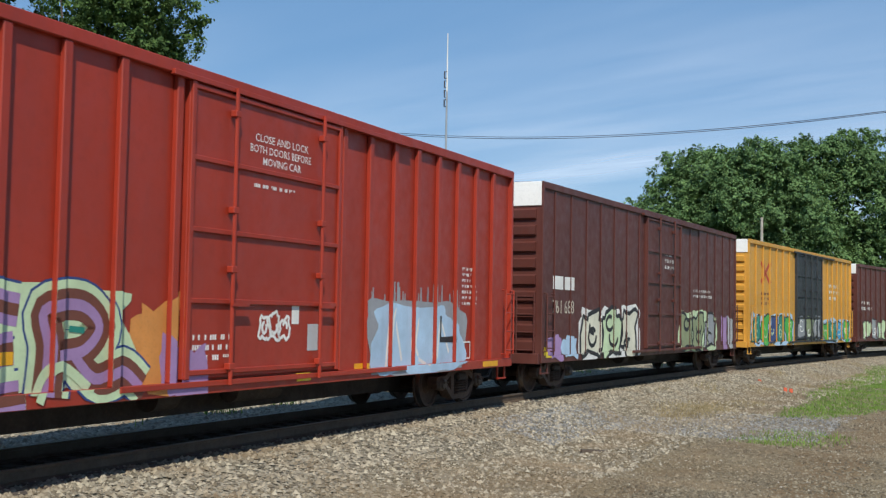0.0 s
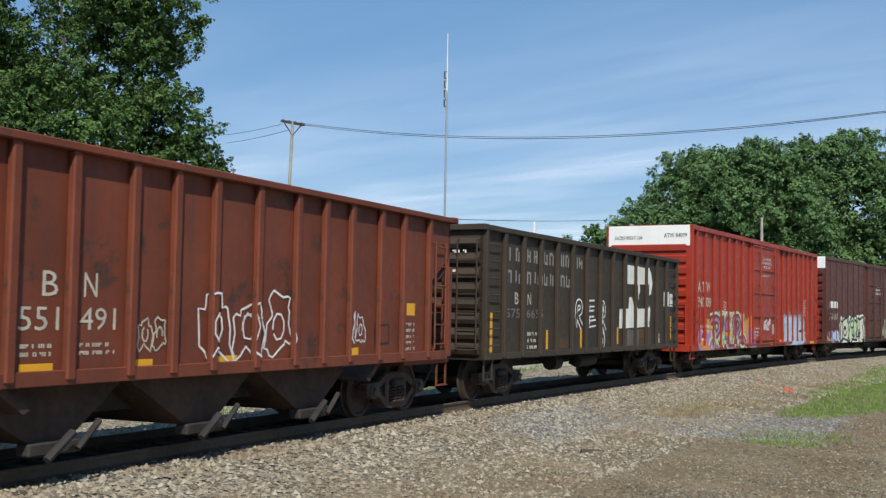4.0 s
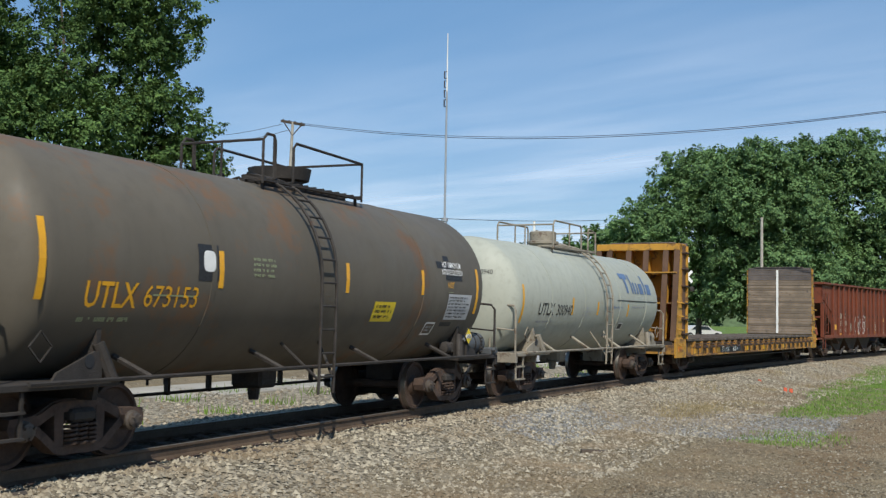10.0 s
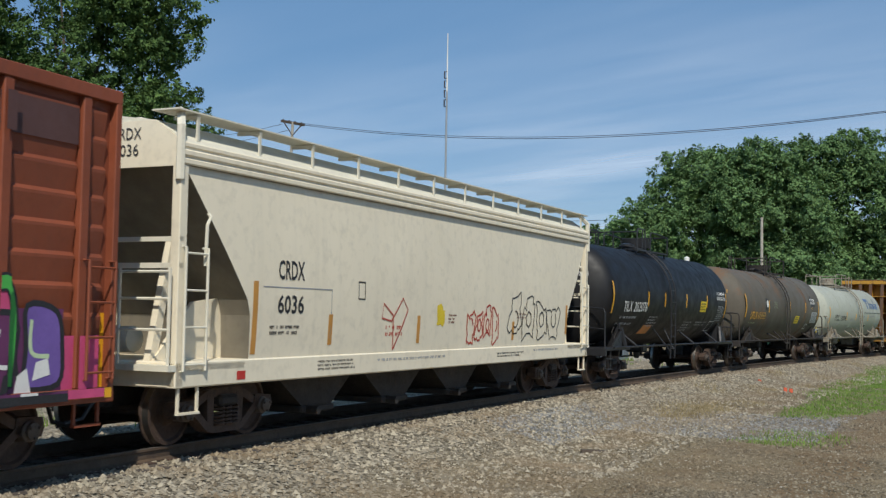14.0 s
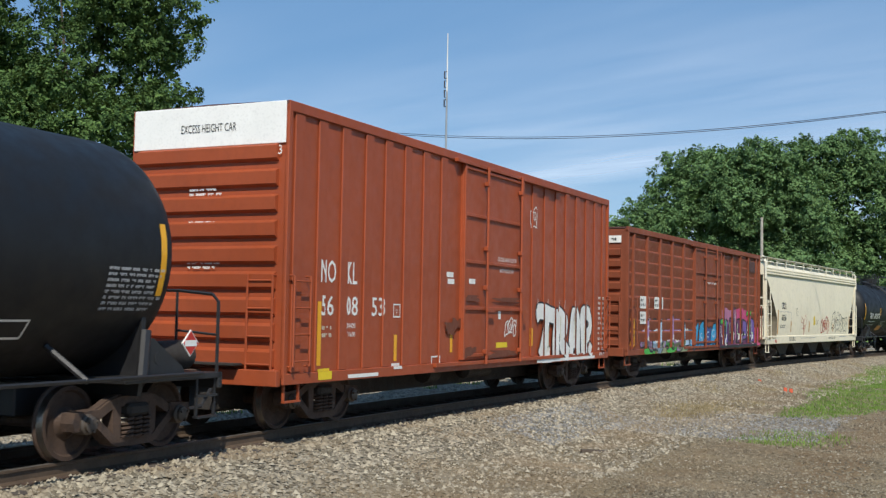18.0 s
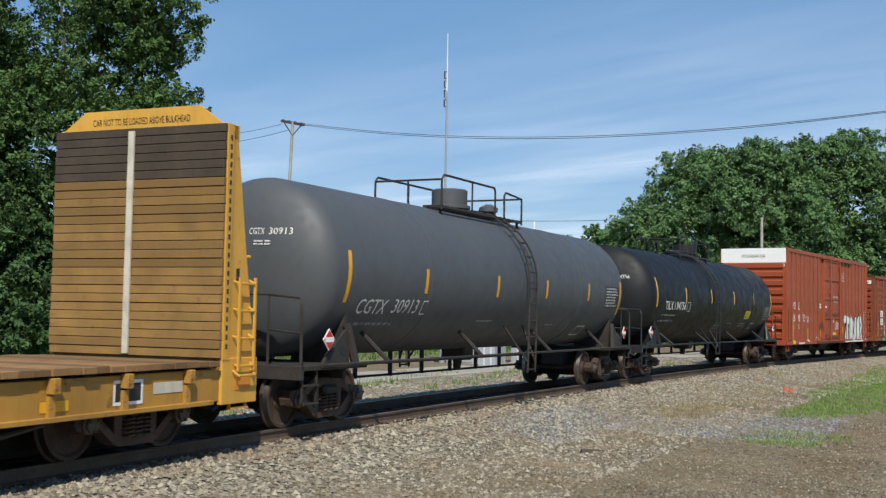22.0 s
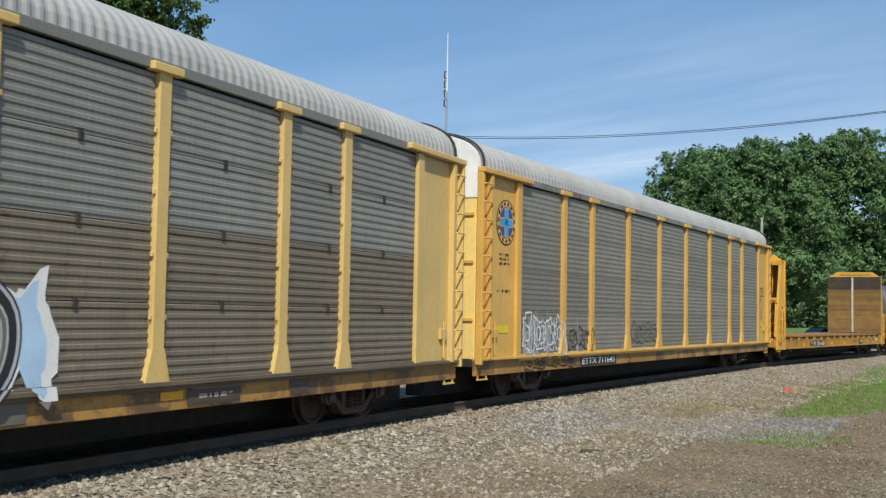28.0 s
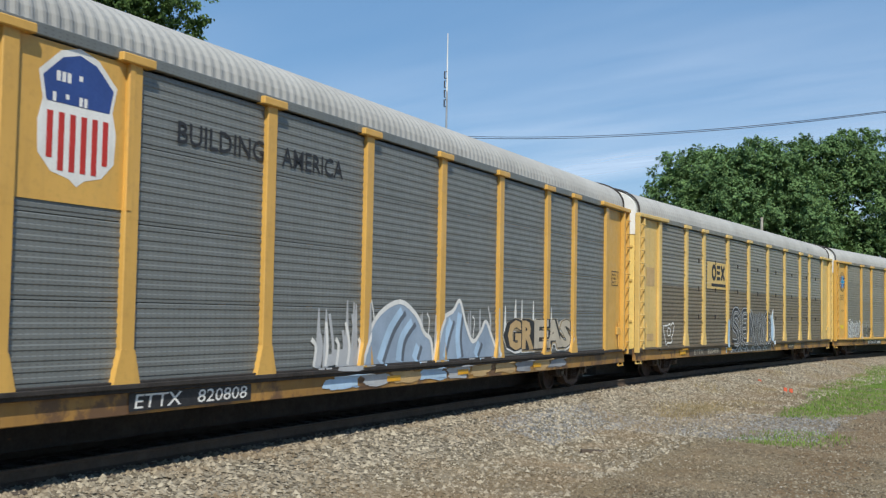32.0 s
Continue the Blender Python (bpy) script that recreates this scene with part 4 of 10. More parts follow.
    for x in np.arange(a, b, 0.25):
        wk.box(float(x), float(x) + 0.05, -0.8, -0.35, top - 0.03, top).box(float(x), float(x) + 0.05, 0.35, 0.8, top - 0.03, top)
    for x in (a + 0.1, b - 0.1):
        for sy in (-1, 1):
            wk.rod((x, sy * 0.7, top - 0.03), (x, sy * 0.72, top - 0.25), 0.03)
    part("top_walkway", wk, m_frame, car)
    hr = Mb()
    h = top + rail_h
    for sy in (-1, 1):
        y = sy * 0.78
        hr.pipe([(a, y, top - 0.1), (a, y, h - 0.1), (a + 0.1, y, h), (ladder_u - 0.32, y, h), (ladder_u - 0.26, y, h - 0.08), (ladder_u - 0.26, y, top)], 0.024)
        hr.pipe([(ladder_u + 0.26, y, top), (ladder_u + 0.26, y, h - 0.12), (ladder_u + 0.34, y, h - 0.04), (b, y, h - 0.1), (b, y, top - 0.1)], 0.024)
        hr.rod(((a + ladder_u) / 2, y, h), ((a + ladder_u) / 2, y, top - 0.05), 0.02)
    hr.pipe([(a, -0.78, h - 0.1), (a, 0.78, h - 0.1)], 0.022).pipe([(b, -0.78, h - 0.1), (b, 0.78, h - 0.1)], 0.022)
    hr.rod((a, 0, h - 0.1), (a, 0, top), 0.02)
    part("top_handrail", hr, m_frame, car)
    for u, r, hh, kind in dome:
        if kind == "dome":
            part("manway_dome", Mb().lathe([(top - 0.15, r), (top + 0.08, r), (top + 0.1, r + 0.07), (top + 0.16, r + 0.07), (top + 0.18, r), (top + hh, r), (top + hh + 0.03, r - 0.04), (top + hh + 0.05, 0.05)], 24, "z", (u, 0, 0)), frame_m or m_frame, car, smooth=True)
        elif kind == "bonnet":
            part("valve_housing", Mb().lathe([(top - 0.1, r * 0.8), (top + 0.12, r * 0.8), (top + 0.14, r), (top + hh, r * 1.08), (top + hh + 0.02, 0.05)], 20, "z", (u, 0, 0)), frame_m or m_frame, car, smooth=True)
        else:
            part("relief_valve", Mb().lathe([(top - 0.1, r), (top + hh * 0.5, r), (top + hh * 0.55, r * 1.5), (top + hh * 0.8, r * 1.5), (top + hh, r * 0.5)], 12, "z", (u, 0, 0)), frame_m or m_frame, car, smooth=True)
    sets_at = truck_at or (hb - 1.35)
    couple(i, car, sets_at)
    zs = [zc + R * math.sin(radians(a)) for a in range(-80, 81, 8)]
    return car, Side(car, round_side(R, zc), (), zs), Side(car, end_face(-half - 0.0, -1))


# ---- covered hopper ----
def covered_hopper(i, label, m, m2, hb, H, zb):
    car, L = begin(i, "covered_hopper_car", label)
    W = 1.47
    zt = 3.92   # top of the side sheet
    ue = hb - 1.62  # lower end of the side sheet
    n = 14

    def bulge(z):
        k = (z - zb) / (zt - zb)
        return W - 0.05 + 0.07 * math.sin(math.pi * max(0, min(1, k)))
    vs, fs = [], []
    rows = 12
    for sy in (-1, 1):
        o = len(vs)
        for r in range(rows + 1):
            z = zb + 0.3 + (zt - zb - 0.3) * r / rows
            k = r / rows
            e = ue + 0.04 * min(1, k / 0.3) + (hb - 0.16 - ue) * max(0, (k - 0.3) / 0.7)
            for c in range(n + 1):
                u = -e + 2 * e * c / n
                vs.append((u, sy * bulge(z), z))
        for r in range(rows):
            for c in range(n):
                a = o + r * (n + 1) + c
                fs.append((a, a + 1, a + n + 2, a + n + 1))
    # ends: slope sheets
    a1 = rows * (n + 1)
    o2 = (rows + 1) * (n + 1)
    for c in range(n):
        fs.append((c, c + 1, o2 + c + 1, o2 + c))
        fs.append((a1 + c, a1 + c + 1, o2 + a1 + c + 1, o2 + a1 + c))
    part("hopper_body", Mb().add(vs, fs), m, car, "dusty off-white hopper body", smooth=True)
    # the slope sheets take a darker grey-brown paint than the body
    for c0, tag in ((0, -1), (n, 1)):
        sv, sf = [], []
        for r in range(rows + 1):
            a = r * (n + 1) + c0
            sv += [vs[a], vs[o2 + a]]
            if r:
                sf.append((2 * r - 2, 2 * r - 1, 2 * r + 1, 2 * r))
        part("slope_sheet", Mb().add(sv, sf), paint("dark_slope_sheet", (0.16, 0.14, 0.105), 0.8, 0, 0.3, 1.2, 0.3), car, "dark grey-brown sloping end sheet")
    # upper band, roof
    for sy in (-1, 1):
        for k, (z0, z1, d) in enumerate(((zt, zt + 0.09, 0.05), (zt + 0.11, zt + 0.2, 0.06), (zt + 0.22, zt + 0.3, 0.05))):
            part("top_chord", Mb().box(-hb, hb, *sorted((sy * (W - 0.1), sy * (W + d - 0.03))), z0, z1, 0.02), m, car)
    rf = [(-W, zt), (W, zt), (W, zt + 0.3), (W - 0.45, H - 0.1), (0.3, H), (-0.3, H), (-W + 0.45, H - 0.1), (-W, zt + 0.3)]
    part("roof", Mb().prism(rf, "x", -hb + 0.02, hb - 0.02), m2, car)
    part("side_sill", Mb().box(-hb, hb, -W, W, zb, zb + 0.34, 0.02), m, car)
    # running boards on brackets along both roof edges
    for sy in (-1, 1):
        rb = Mb()
        y = sy * (W - 0.25)
        rb.box(-hb - 0.05, hb + 0.05, y - 0.22, y + 0.22, H + 0.01, H + 0.03)
        part("running_board", rb, m2, car, "thin steel grating walkway")
        br = Mb().box(-0.03, 0.03, y - 0.2, y + 0.2, H - 0.05, H - 0.002).box(-0.025, 0.025, y + sy * 0.17, y + sy * 0.195, H - 0.36, H - 0.002).mesh("board_bracket", m2)
        for k in range(12):
            part("board_bracket", br, None, car, at_=(-hb + 0.4 + (2 * hb - 0.8) * k / 11, 0, 0))
    for k in range(9):
        x = -hb + 1.0 + (2 * hb - 2) * k / 8
        part("roof_hatch", Mb().box(x - 0.5, x + 0.5, -0.35, 0.35, H - 0.02, H + 0.06, 0.03), m2, car)
    for s in (-1, 1):
        part("end_plate", Mb().prism([(-W, zt - 0.02), (W, zt - 0.02), (W, zt + 0.3), (W - 0.45, H - 0.1), (-W + 0.45, H - 0.1), (-W, zt + 0.3)], "x", s * (hb - 0.04), s * hb), m, car)
        for sy in (-1, 1):
            part("corner_post", Mb().box(s * (hb - 0.16), s * hb, sy * (W - 0.14), sy * W, zb, zt, 0.01), m, car)
            part("slope_gusset", Mb().prism([(s * (hb - 0.16), zb + 0.34), (s * (ue - 0.1), zb + 0.34), (s * (ue - 0.05), zb + 1.2), (s * (hb - 0.95), zb + 1.12)], "y", sy * (W - 0.5), sy * (W - 0.55)), m, car)
            ladder(car, s * (hb - 0.32), sy * (W - 0.04), zb + 0.3, zb + 1.75, 0.46, m2, "x", step=0.46, sg=sy)
            part("grab_rail", Mb().pipe([(s * (hb - 0.55), sy * W, zb + 1.6), (s * (hb - 0.55), sy * (W + 0.02), zb + 2.15), (s * (hb - 0.62), sy * (W + 0.02), zb + 2.25), (s * (hb - 0.62), sy * (W - 0.1), zb + 2.4)], 0.025), m2, car)
            part("bent_rail", Mb().pipe([(s * hb, sy * (W - 0.02), zt - 0.2), (s * hb, sy * (W - 0.02), H - 0.2), (s * (hb - 0.2), sy * (W - 0.2), H + 0.04)], 0.06), m2, car)
        part("end_rail", Mb().box(s * (hb - 0.02), s * (hb - 0.1), -W, W, zb + 1.55, zb + 1.62).box(s * (hb - 0.02), s * (hb - 0.1), -W, W, zt - 1.0, zt - 0.94), m2, car)
        for y in (-0.9, 0.9):
            st = Mb().prism([(s * (hb - 0.25), zb + 0.3), (s * (hb - 0.1), zb + 0.3), (s * (hb - 0.5), zt - 0.9), (s * (hb - 0.62), zt - 0.9)], "y", y - 0.05, y + 0.05)
            part("end_brace", st, m, car)
        gr = Mb()
        for z in (zb + 0.75, zb + 1.15, zb + 1.5):
            gr.rod((s * (hb + 0.1), -W + 0.05, z), (s * (hb + 0.1), -0.6, z), 0.02)
        for y in (-W + 0.05, -0.6):
            gr.rod((s * (hb + 0.1), y, zb + 0.3), (s * (hb + 0.1), y, zb + 1.55), 0.025)
        part("end_grab_rail", gr, m2, car)
        part("end_platform", Mb().box(s * (hb - 1.5), s * (hb + 0.15), -W, W, zb + 0.22, zb + 0.3), m2, car)
        part("brake_wheel", Mb().lathe([(-0.02, 0.3), (0.02, 0.3), (0.02, 0.26), (-0.02, 0.26)], 16, "x", (s * (hb + 0.05), 0.6, zb + 1.5)), m2, car)
        part("air_reservoir", Mb().lathe([(-0.4, 0.05), (-0.36, 0.18), (0.36, 0.18), (0.4, 0.05)], 12, "y", (s * (hb - 0.5), 0.0, zb + 0.6)), m2, car, smooth=True)
    for x in (-4.0, -1.35, 1.35, 4.0):
        # dark steel in place of the body paint stands for shade beneath the car
        hop = part("discharge_hopper", Mb().prism([(x - 1.3, zb + 0.1), (x + 1.3, zb + 0.1), (x + 0.4, zb - 0.55), (x - 0.4, zb - 0.5)], "y", -0.95, 0.95), DARK, car)
        part("hopper_gate", Mb().box(x - 0.5, x + 0.5, -1.0, 1.0, zb - 0.6, zb - 0.49, 0.02).rod((x - 0.3, -1.2, zb - 0.55), (x - 0.3, -0.95, zb - 0.55), 0.07), DARK, hop)
    underframe(car, L, hb, m, (zb - 0.3, zb))
    couple(i, car, hb - 1.6)

    def shape(u, z, uc, zc):
        return (u + 0.16, -bulge(z), z), (0, -1, 0)

    def sill(u, z, uc, zc):
        return (u, -W, z), (0, -1, 0)
    return car, Side(car, shape, (), [zb + 0.2 * k for k in range(1, 16)]), Side(car, end_face(-hb - 0.004, -1)), Side(car, sill)


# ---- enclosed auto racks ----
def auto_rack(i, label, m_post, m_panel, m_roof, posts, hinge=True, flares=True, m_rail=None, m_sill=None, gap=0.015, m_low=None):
    car, L = begin(i, "auto_rack_car", label)
    hb, W, zs, zt = 13.62, 1.45, 0.78, 4.98
    # flat car underneath
    for sy in (-1, 1):
        part("side_sill", Mb().box(-hb, hb, *sorted((sy * (W - 0.1), sy * (W - 0.01))), zs - 0.02, 1.1, 0.01), m_sill or m_post, car)
        part("sill_top_flange", Mb().box(-hb, hb, *sorted((sy * (W - 0.12), sy * (W + 0.09))), 1.08, 1.14, 0.008), m_rail or m_post, car)
    part("deck", Mb().box(-hb, hb, -W + 0.1, W - 0.1, 0.95, 1.1), DARK, car)
    # side panels, four to a bay, each pressed with flutes
    edges = [-11.55] + list(posts) + [11.6]
    nrow = 4
    hz = (zt - 0.05 - 1.14) / nrow
    cache = {}
    for sy in (-1, 1):
        for a, b in zip(edges, edges[1:]):
            w = round(b - a, 2)
            key = (w, sy)
            if key not in cache:
                pb = Mb()
                pr = []
                nf = 8
                for k in range(nf):
                    z = 0.02 + hz * k / nf
                    f = hz / nf
                    pr += [(z, 0.0), (z + f * 0.30, 0.0), (z + f * 0.42, 0.014 if hinge else 0.008), (z + f * 0.78, 0.014 if hinge else 0.008), (z + f * 0.9, 0.0)]
                pr.append((hz - gap, 0.0))
                vs, fs = [], []
                for z, d in pr:
                    for x in (0.02, w - 0.02):
                        vs.append((x, sy * (W + d), z))
                for z, d in pr:
                    for x in (0.02, w - 0.02):
                        vs.append((x, sy * (W - 0.03), z))
                m2 = len(pr)
                for k in range(m2 - 1):
                    fs.append((2 * k, 2 * k + 1, 2 * k + 3, 2 * k + 2))
                    q = 2 * m2
                    fs.append((q + 2 * k, q + 2 * k + 2, q + 2 * k + 3, q + 2 * k + 1))
                    fs.append((2 * k, 2 * k + 2, q + 2 * k + 2, q + 2 * k))
                    fs.append((2 * k + 1, q + 2 * k + 1, q + 2 * k + 3, 2 * k + 3))
                pb.add(vs, fs)
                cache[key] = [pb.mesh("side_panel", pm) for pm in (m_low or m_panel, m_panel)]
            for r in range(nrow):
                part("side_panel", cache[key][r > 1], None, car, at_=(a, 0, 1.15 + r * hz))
        # rack posts with a splayed foot and a wide cap
        foot = Mb().box(-0.12, 0.12, *sorted((sy * (W - 0.04), sy * (W + 0.075))), 1.5, zt, 0.012)
        if flares:
            vs = []
            for y in (W - 0.04, W + 0.08):
                vs += [(-0.12, sy * y, 1.55), (0.12, sy * y, 1.55), (0.24, sy * y, 1.12), (-0.24, sy * y, 1.12)]
            foot.add(vs, [(0, 1, 2, 3), (7, 6, 5, 4), (0, 4, 5, 1), (1, 5, 6, 2), (2, 6, 7, 3), (3, 7, 4, 0)])
        foot.box(-0.3, 0.3, *sorted((sy * (W - 0.02), sy * (W + 0.13))), zt - 0.02, zt + 0.09, 0.012)
        foot_me = foot.mesh("rack_post", m_post)
        for x in posts:
            p = part("rack_post", foot_me, None, car, at_=(x, 0, 0))
            if hinge:
                for r in range(1, 4):
                    part("panel_latch", Mb().box(1.35, 1.42, *sorted((sy * (W + 0.01), sy * (W + 0.035))), 1.08 + r * hz, 1.22 + r * hz, 0.006), DARK, p)
                hg = Mb()
                for z in (1.9, 2.67, 3.44, 4.2):
                    hg.box(-0.17, 0.17, *sorted((sy * (W + 0.03), sy * (W + 0.06))), z, z + 0.07, 0.01)
                part("panel_clip", hg, m_post, p)
        part("roof_rail", Mb().box(-hb + 0.1, hb - 0.1, *sorted((sy * (W - 0.06), sy * (W + 0.06))), zt + 0.0, zt + 0.14, 0.01), m_panel, car)
        for s in (-1, 1):
            x0, x1 = s * 11.6, s * hb
            part("end_side_plate", Mb().box(x0, x1, *sorted((sy * (W - 0.05), sy * W)), 1.14, zt, 0.008), m_post, car)
            part("end_post", Mb().box(x0 - s * 0.04, x0 + s * 0.22, *sorted((sy * W, sy * (W + 0.08))), 1.1, zt, 0.012), m_post, car)
            part("end_post", Mb().box(x1 - s * 0.5, x1 - s * 0.36, *sorted((sy * W, sy * (W + 0.12))), 1.1, zt, 0.012), m_post, car)
            part("end_post", Mb().box(x1 - s * 0.06, x1 + s * 0.03, *sorted((sy * (W - 0.03), sy * (W + 0.12))), 1.0, zt + 0.05, 0.012), m_post, car)
            part("end_top_bracket", Mb().box(x0 - s * 0.5, x1 + s * 0.04, *sorted((sy * (W - 0.02), sy * (W + 0.15))), zt + 0.02, zt + 0.13, 0.015), m_post, car)
            rung = Mb().pipe([(x1 - s * 0.4, sy * (W + 0.1), 0.0), (x1 - s * 0.39, sy * (W + 0.15), 0.0), (x1 - s * 0.03, sy * (W + 0.15), 0.0), (x1 - s * 0.02, sy * (W + 0.1), 0.0)], 0.017, 6).mesh("ladder_rung", m_post)
            for k in range(10):
                part("ladder_rung", rung, None, car, at_=(0, 0, 1.35 + k * 0.38))
            part("door_latch", Mb().box(x1 - s * 0.9, x1 - s * 0.6, *sorted((sy * W, sy * (W + 0.06))), 1.55, 1.75, 0.01).rod((x1 - s * 0.75, sy * (W + 0.05), 1.2), (x1 - s * 0.75, sy * (W + 0.05), 1.9), 0.02), m_post, car)
    # roof: corrugated arch
    nx = 270
    prof = []
    for k in range(25):
        a = radians(180 * k / 24)
        y = -W * math.cos(a)
        z = zt + 0.1 + 0.84 * math.sin(a) ** 0.7
        prof.append((y, z))
    vs, fs = [], []
    n = len(prof)
    for c in range(nx * 2 + 1):
        x = -hb + 0.12 + (2 * hb - 0.24) * c / (nx * 2)
        k = 1.0 if c % 4 < 2 else 0.978
        for y, z in prof:
            vs.append((x, y * (1.0 if c % 4 < 2 else 0.984), zt + 0.1 + (z - zt - 0.1) * k))
    for c in range(nx * 2):
        for j in range(n - 1):
            a = c * n + j
            fs.append((a, a + 1, a + n + 1, a + n))
    part("roof", Mb().add(vs, fs), m_roof, car, "grey corrugated arched roof")
    for s in (-1, 1):
        arch = [(y * 0.985, z - 0.03) for y, z in prof]
        part("end_door", Mb().box(s * (hb - 0.12), s * hb, -W + 0.05, W - 0.05, 1.1, zt + 0.05, 0.02), paint("bright_yellow_end_door", (0.82, 0.60, 0.20), 0.5, 0, 0.06, 0.8, 0.2, (0.5, 0.3, 0.1), -0.04, 0.05), car)
        part("end_arch", Mb().prism([(-W + 0.02, zt - 0.5)] + arch + [(W - 0.02, zt - 0.5)], "x", s * (hb - 0.2), s * (hb + 0.02)), WHITEPAINT, car, "white painted arched end")
        part("roof_hoop", Mb().pipe([(s * (hb - 0.22), y * 1.005, z + 0.01) for y, z in prof], 0.03), DARK, car)
        bars = Mb()
        for z in (1.9, 3.1, 4.1):
            bars.box(s * (hb - 0.02), s * (hb + 0.04), -W + 0.1, W - 0.1, z, z + 0.06)
        part("door_hinge_bar", bars, m_post, car)
    underframe(car, L, hb, m_post, (0.30, zs + 0.1))
    for sy in (-1, 1):
        part("bottom_rail", Mb().box(-11.6, 11.6, *sorted((sy * W, sy * (W + 0.05))), 1.03, 1.17, 0.008), m_rail or m_post, car)
    brake_gear(car, -5, 5)
    couple(i, car, 10.05)
    spans = [(x - 0.12, x + 0.12) for x in posts]

    def shape(u, z, uc, zc):
        d = 0.078 if any(p < uc < q for p, q in spans) else (0.021 if hinge else 0.012) if abs(uc) < 11.58 and zc > 1.14 else 0.003
        if zc < 1.02:
            d = -0.006
        elif zc < 1.175:
            d = 0.085
        return (u, -W - d, z), (0, -1, 0)
    return car, Side(car, shape, [c for sp in spans for c in sp] + [-11.58, 11.58], (1.02, 1.175), zs), Side(car, end_face(-hb - 0.026, -1))


# ---- ground: one sheet, raised under the track ----
def off_line(x, y):
    """Length along the line and distance to the camera's side, for arrays."""
    sel = (LS > -120) & (LS < 330)
    lx, ly, la, ls = LX[sel][::2], LY[sel][::2], LA[sel][::2], LS[sel][::2]
    best = np.full(x.shape, 1e9)
    vv, sv = np.zeros(x.shape), np.zeros(x.shape)
    for a, b, c, d in zip(lx, ly, la, ls):
        dd = (x - a) ** 2 + (y - b) ** 2
        w = dd < best
        best[w] = dd[w]
        vv[w] = ((x - a) * math.cos(c) - (y - b) * math.sin(c))[w]
        sv[w] = d
    return sv, vv


BED = RZ - 0.2     # ballast top between the ties
LAND = -0.42       # open ground on the camera's side
FARL = -0.12       # ground beyond the track


def ground_height(x, y, v):
    a = np.abs(v)
    low = np.where(v > 0, LAND, FARL)
    top = np.where(a < 1.75, BED, np.where(a < 3.3, BED + (low - BED) * (a - 1.75) / 1.55, low))
    wob = 0.05 * np.sin(x * 0.7 + 1.3 * np.sin(y * 0.31)) * np.sin(y * 0.53) + 0.03 * np.sin(x * 1.9 + y * 1.3)
    return top + wob * np.clip((a - 2.2) / 2, 0, 1)


def axis_steps(lo, fine_lo, fine_hi, hi, step):
    mid = np.arange(fine_lo, fine_hi + step / 2, step)
    out = []
    d, p = step, fine_hi
    while p < hi:
        d *= 1.25
        p += d
        out.append(p)
    low = []
    d, p = step, fine_lo
    while p > lo:
        d *= 1.25
        p -= d
        low.append(p)
    return np.array(low[::-1] + list(mid) + out)


def make_ground():
    gx = axis_steps(-2500, -22, 48, 2500, 0.42)
    gy = axis_steps(-400, 4, 92, 4200, 0.42)
    X, Y = np.meshgrid(gx, gy)
    S, V = off_line(X, Y)
    Z = ground_height(X, Y, V)
    nx, ny = len(gx), len(gy)
    vs = np.stack([X.ravel(), Y.ravel(), Z.ravel()], 1)
    i = np.arange(nx * ny).reshape(ny, nx)
    fs = np.stack([i[:-1, :-1].ravel(), i[:-1, 1:].ravel(), i[1:, 1:].ravel(), i[1:, :-1].ravel()], 1)
    me = bpy.data.meshes.new("ground")
    me.from_pydata(vs.tolist(), [], fs.tolist())
    for p in me.polygons:
        p.use_smooth = True
    # what covers the ground: ballast, grass
    bal = np.where(V > 0, np.clip((3.9 - V) / 1.4, 0, 1), np.clip((9.5 + V) / 2, 0, 1))
    gr = grass_cover(X, Y, S, V)
    # spilled blue-grey stone beside the grass, and bare brown earth near the road end
    wav = 0.5 * np.sin(X * 1.1 + 0.8 * np.sin(Y * 0.9)) + 0.5 * np.sin(Y * 0.7 - X * 0.4)
    grey = np.clip(1.5 - np.hypot((S - 23.4) / 1.9, (V - 5.5 - 0.25 * wav) / 2.2), 0, 1)
    grey = np.maximum(grey, 0.6 * np.clip(1.4 - np.hypot((S - 19.5) / 3.0, (V - 2.6 - 0.2 * wav) / 0.7), 0, 1))
    soil = np.clip((S - 25 - 2 * wav) / 6, 0, 1) * np.clip((V - 1.9) / 0.8, 0, 1) * np.clip((5.6 - V) / 1.2, 0, 1)
    soil = np.maximum(soil, np.clip(0.5 + 0.9 * np.sin(V * 2.3 + 0.5 * wav + 0.06 * S), 0, 1) * np.clip((V - 5.4) / 1.5, 0, 1) * 0.85)
    # darker band of ballast along the track, fading out near the tie ends
    bed_dark = np.clip((1.35 - np.abs(V)) / 0.35, 0, 1)
    for nm, arr in (("grey_stone", grey), ("bare_soil", soil), ("bed_band", bed_dark)):
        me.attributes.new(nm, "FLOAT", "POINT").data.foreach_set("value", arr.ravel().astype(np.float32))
    at1 = me.attributes.new("ballast", "FLOAT", "POINT")
    at1.data.foreach_set("value", bal.ravel().astype(np.float32))
    at2 = me.attributes.new("grass", "FLOAT", "POINT")
    at2.data.foreach_set("value", gr.ravel().astype(np.float32))
    me.materials.append(ground_material())
    return tagged(new("ground", me), "gravel and dirt ground with ballast and grass", "ground", kind="structure")


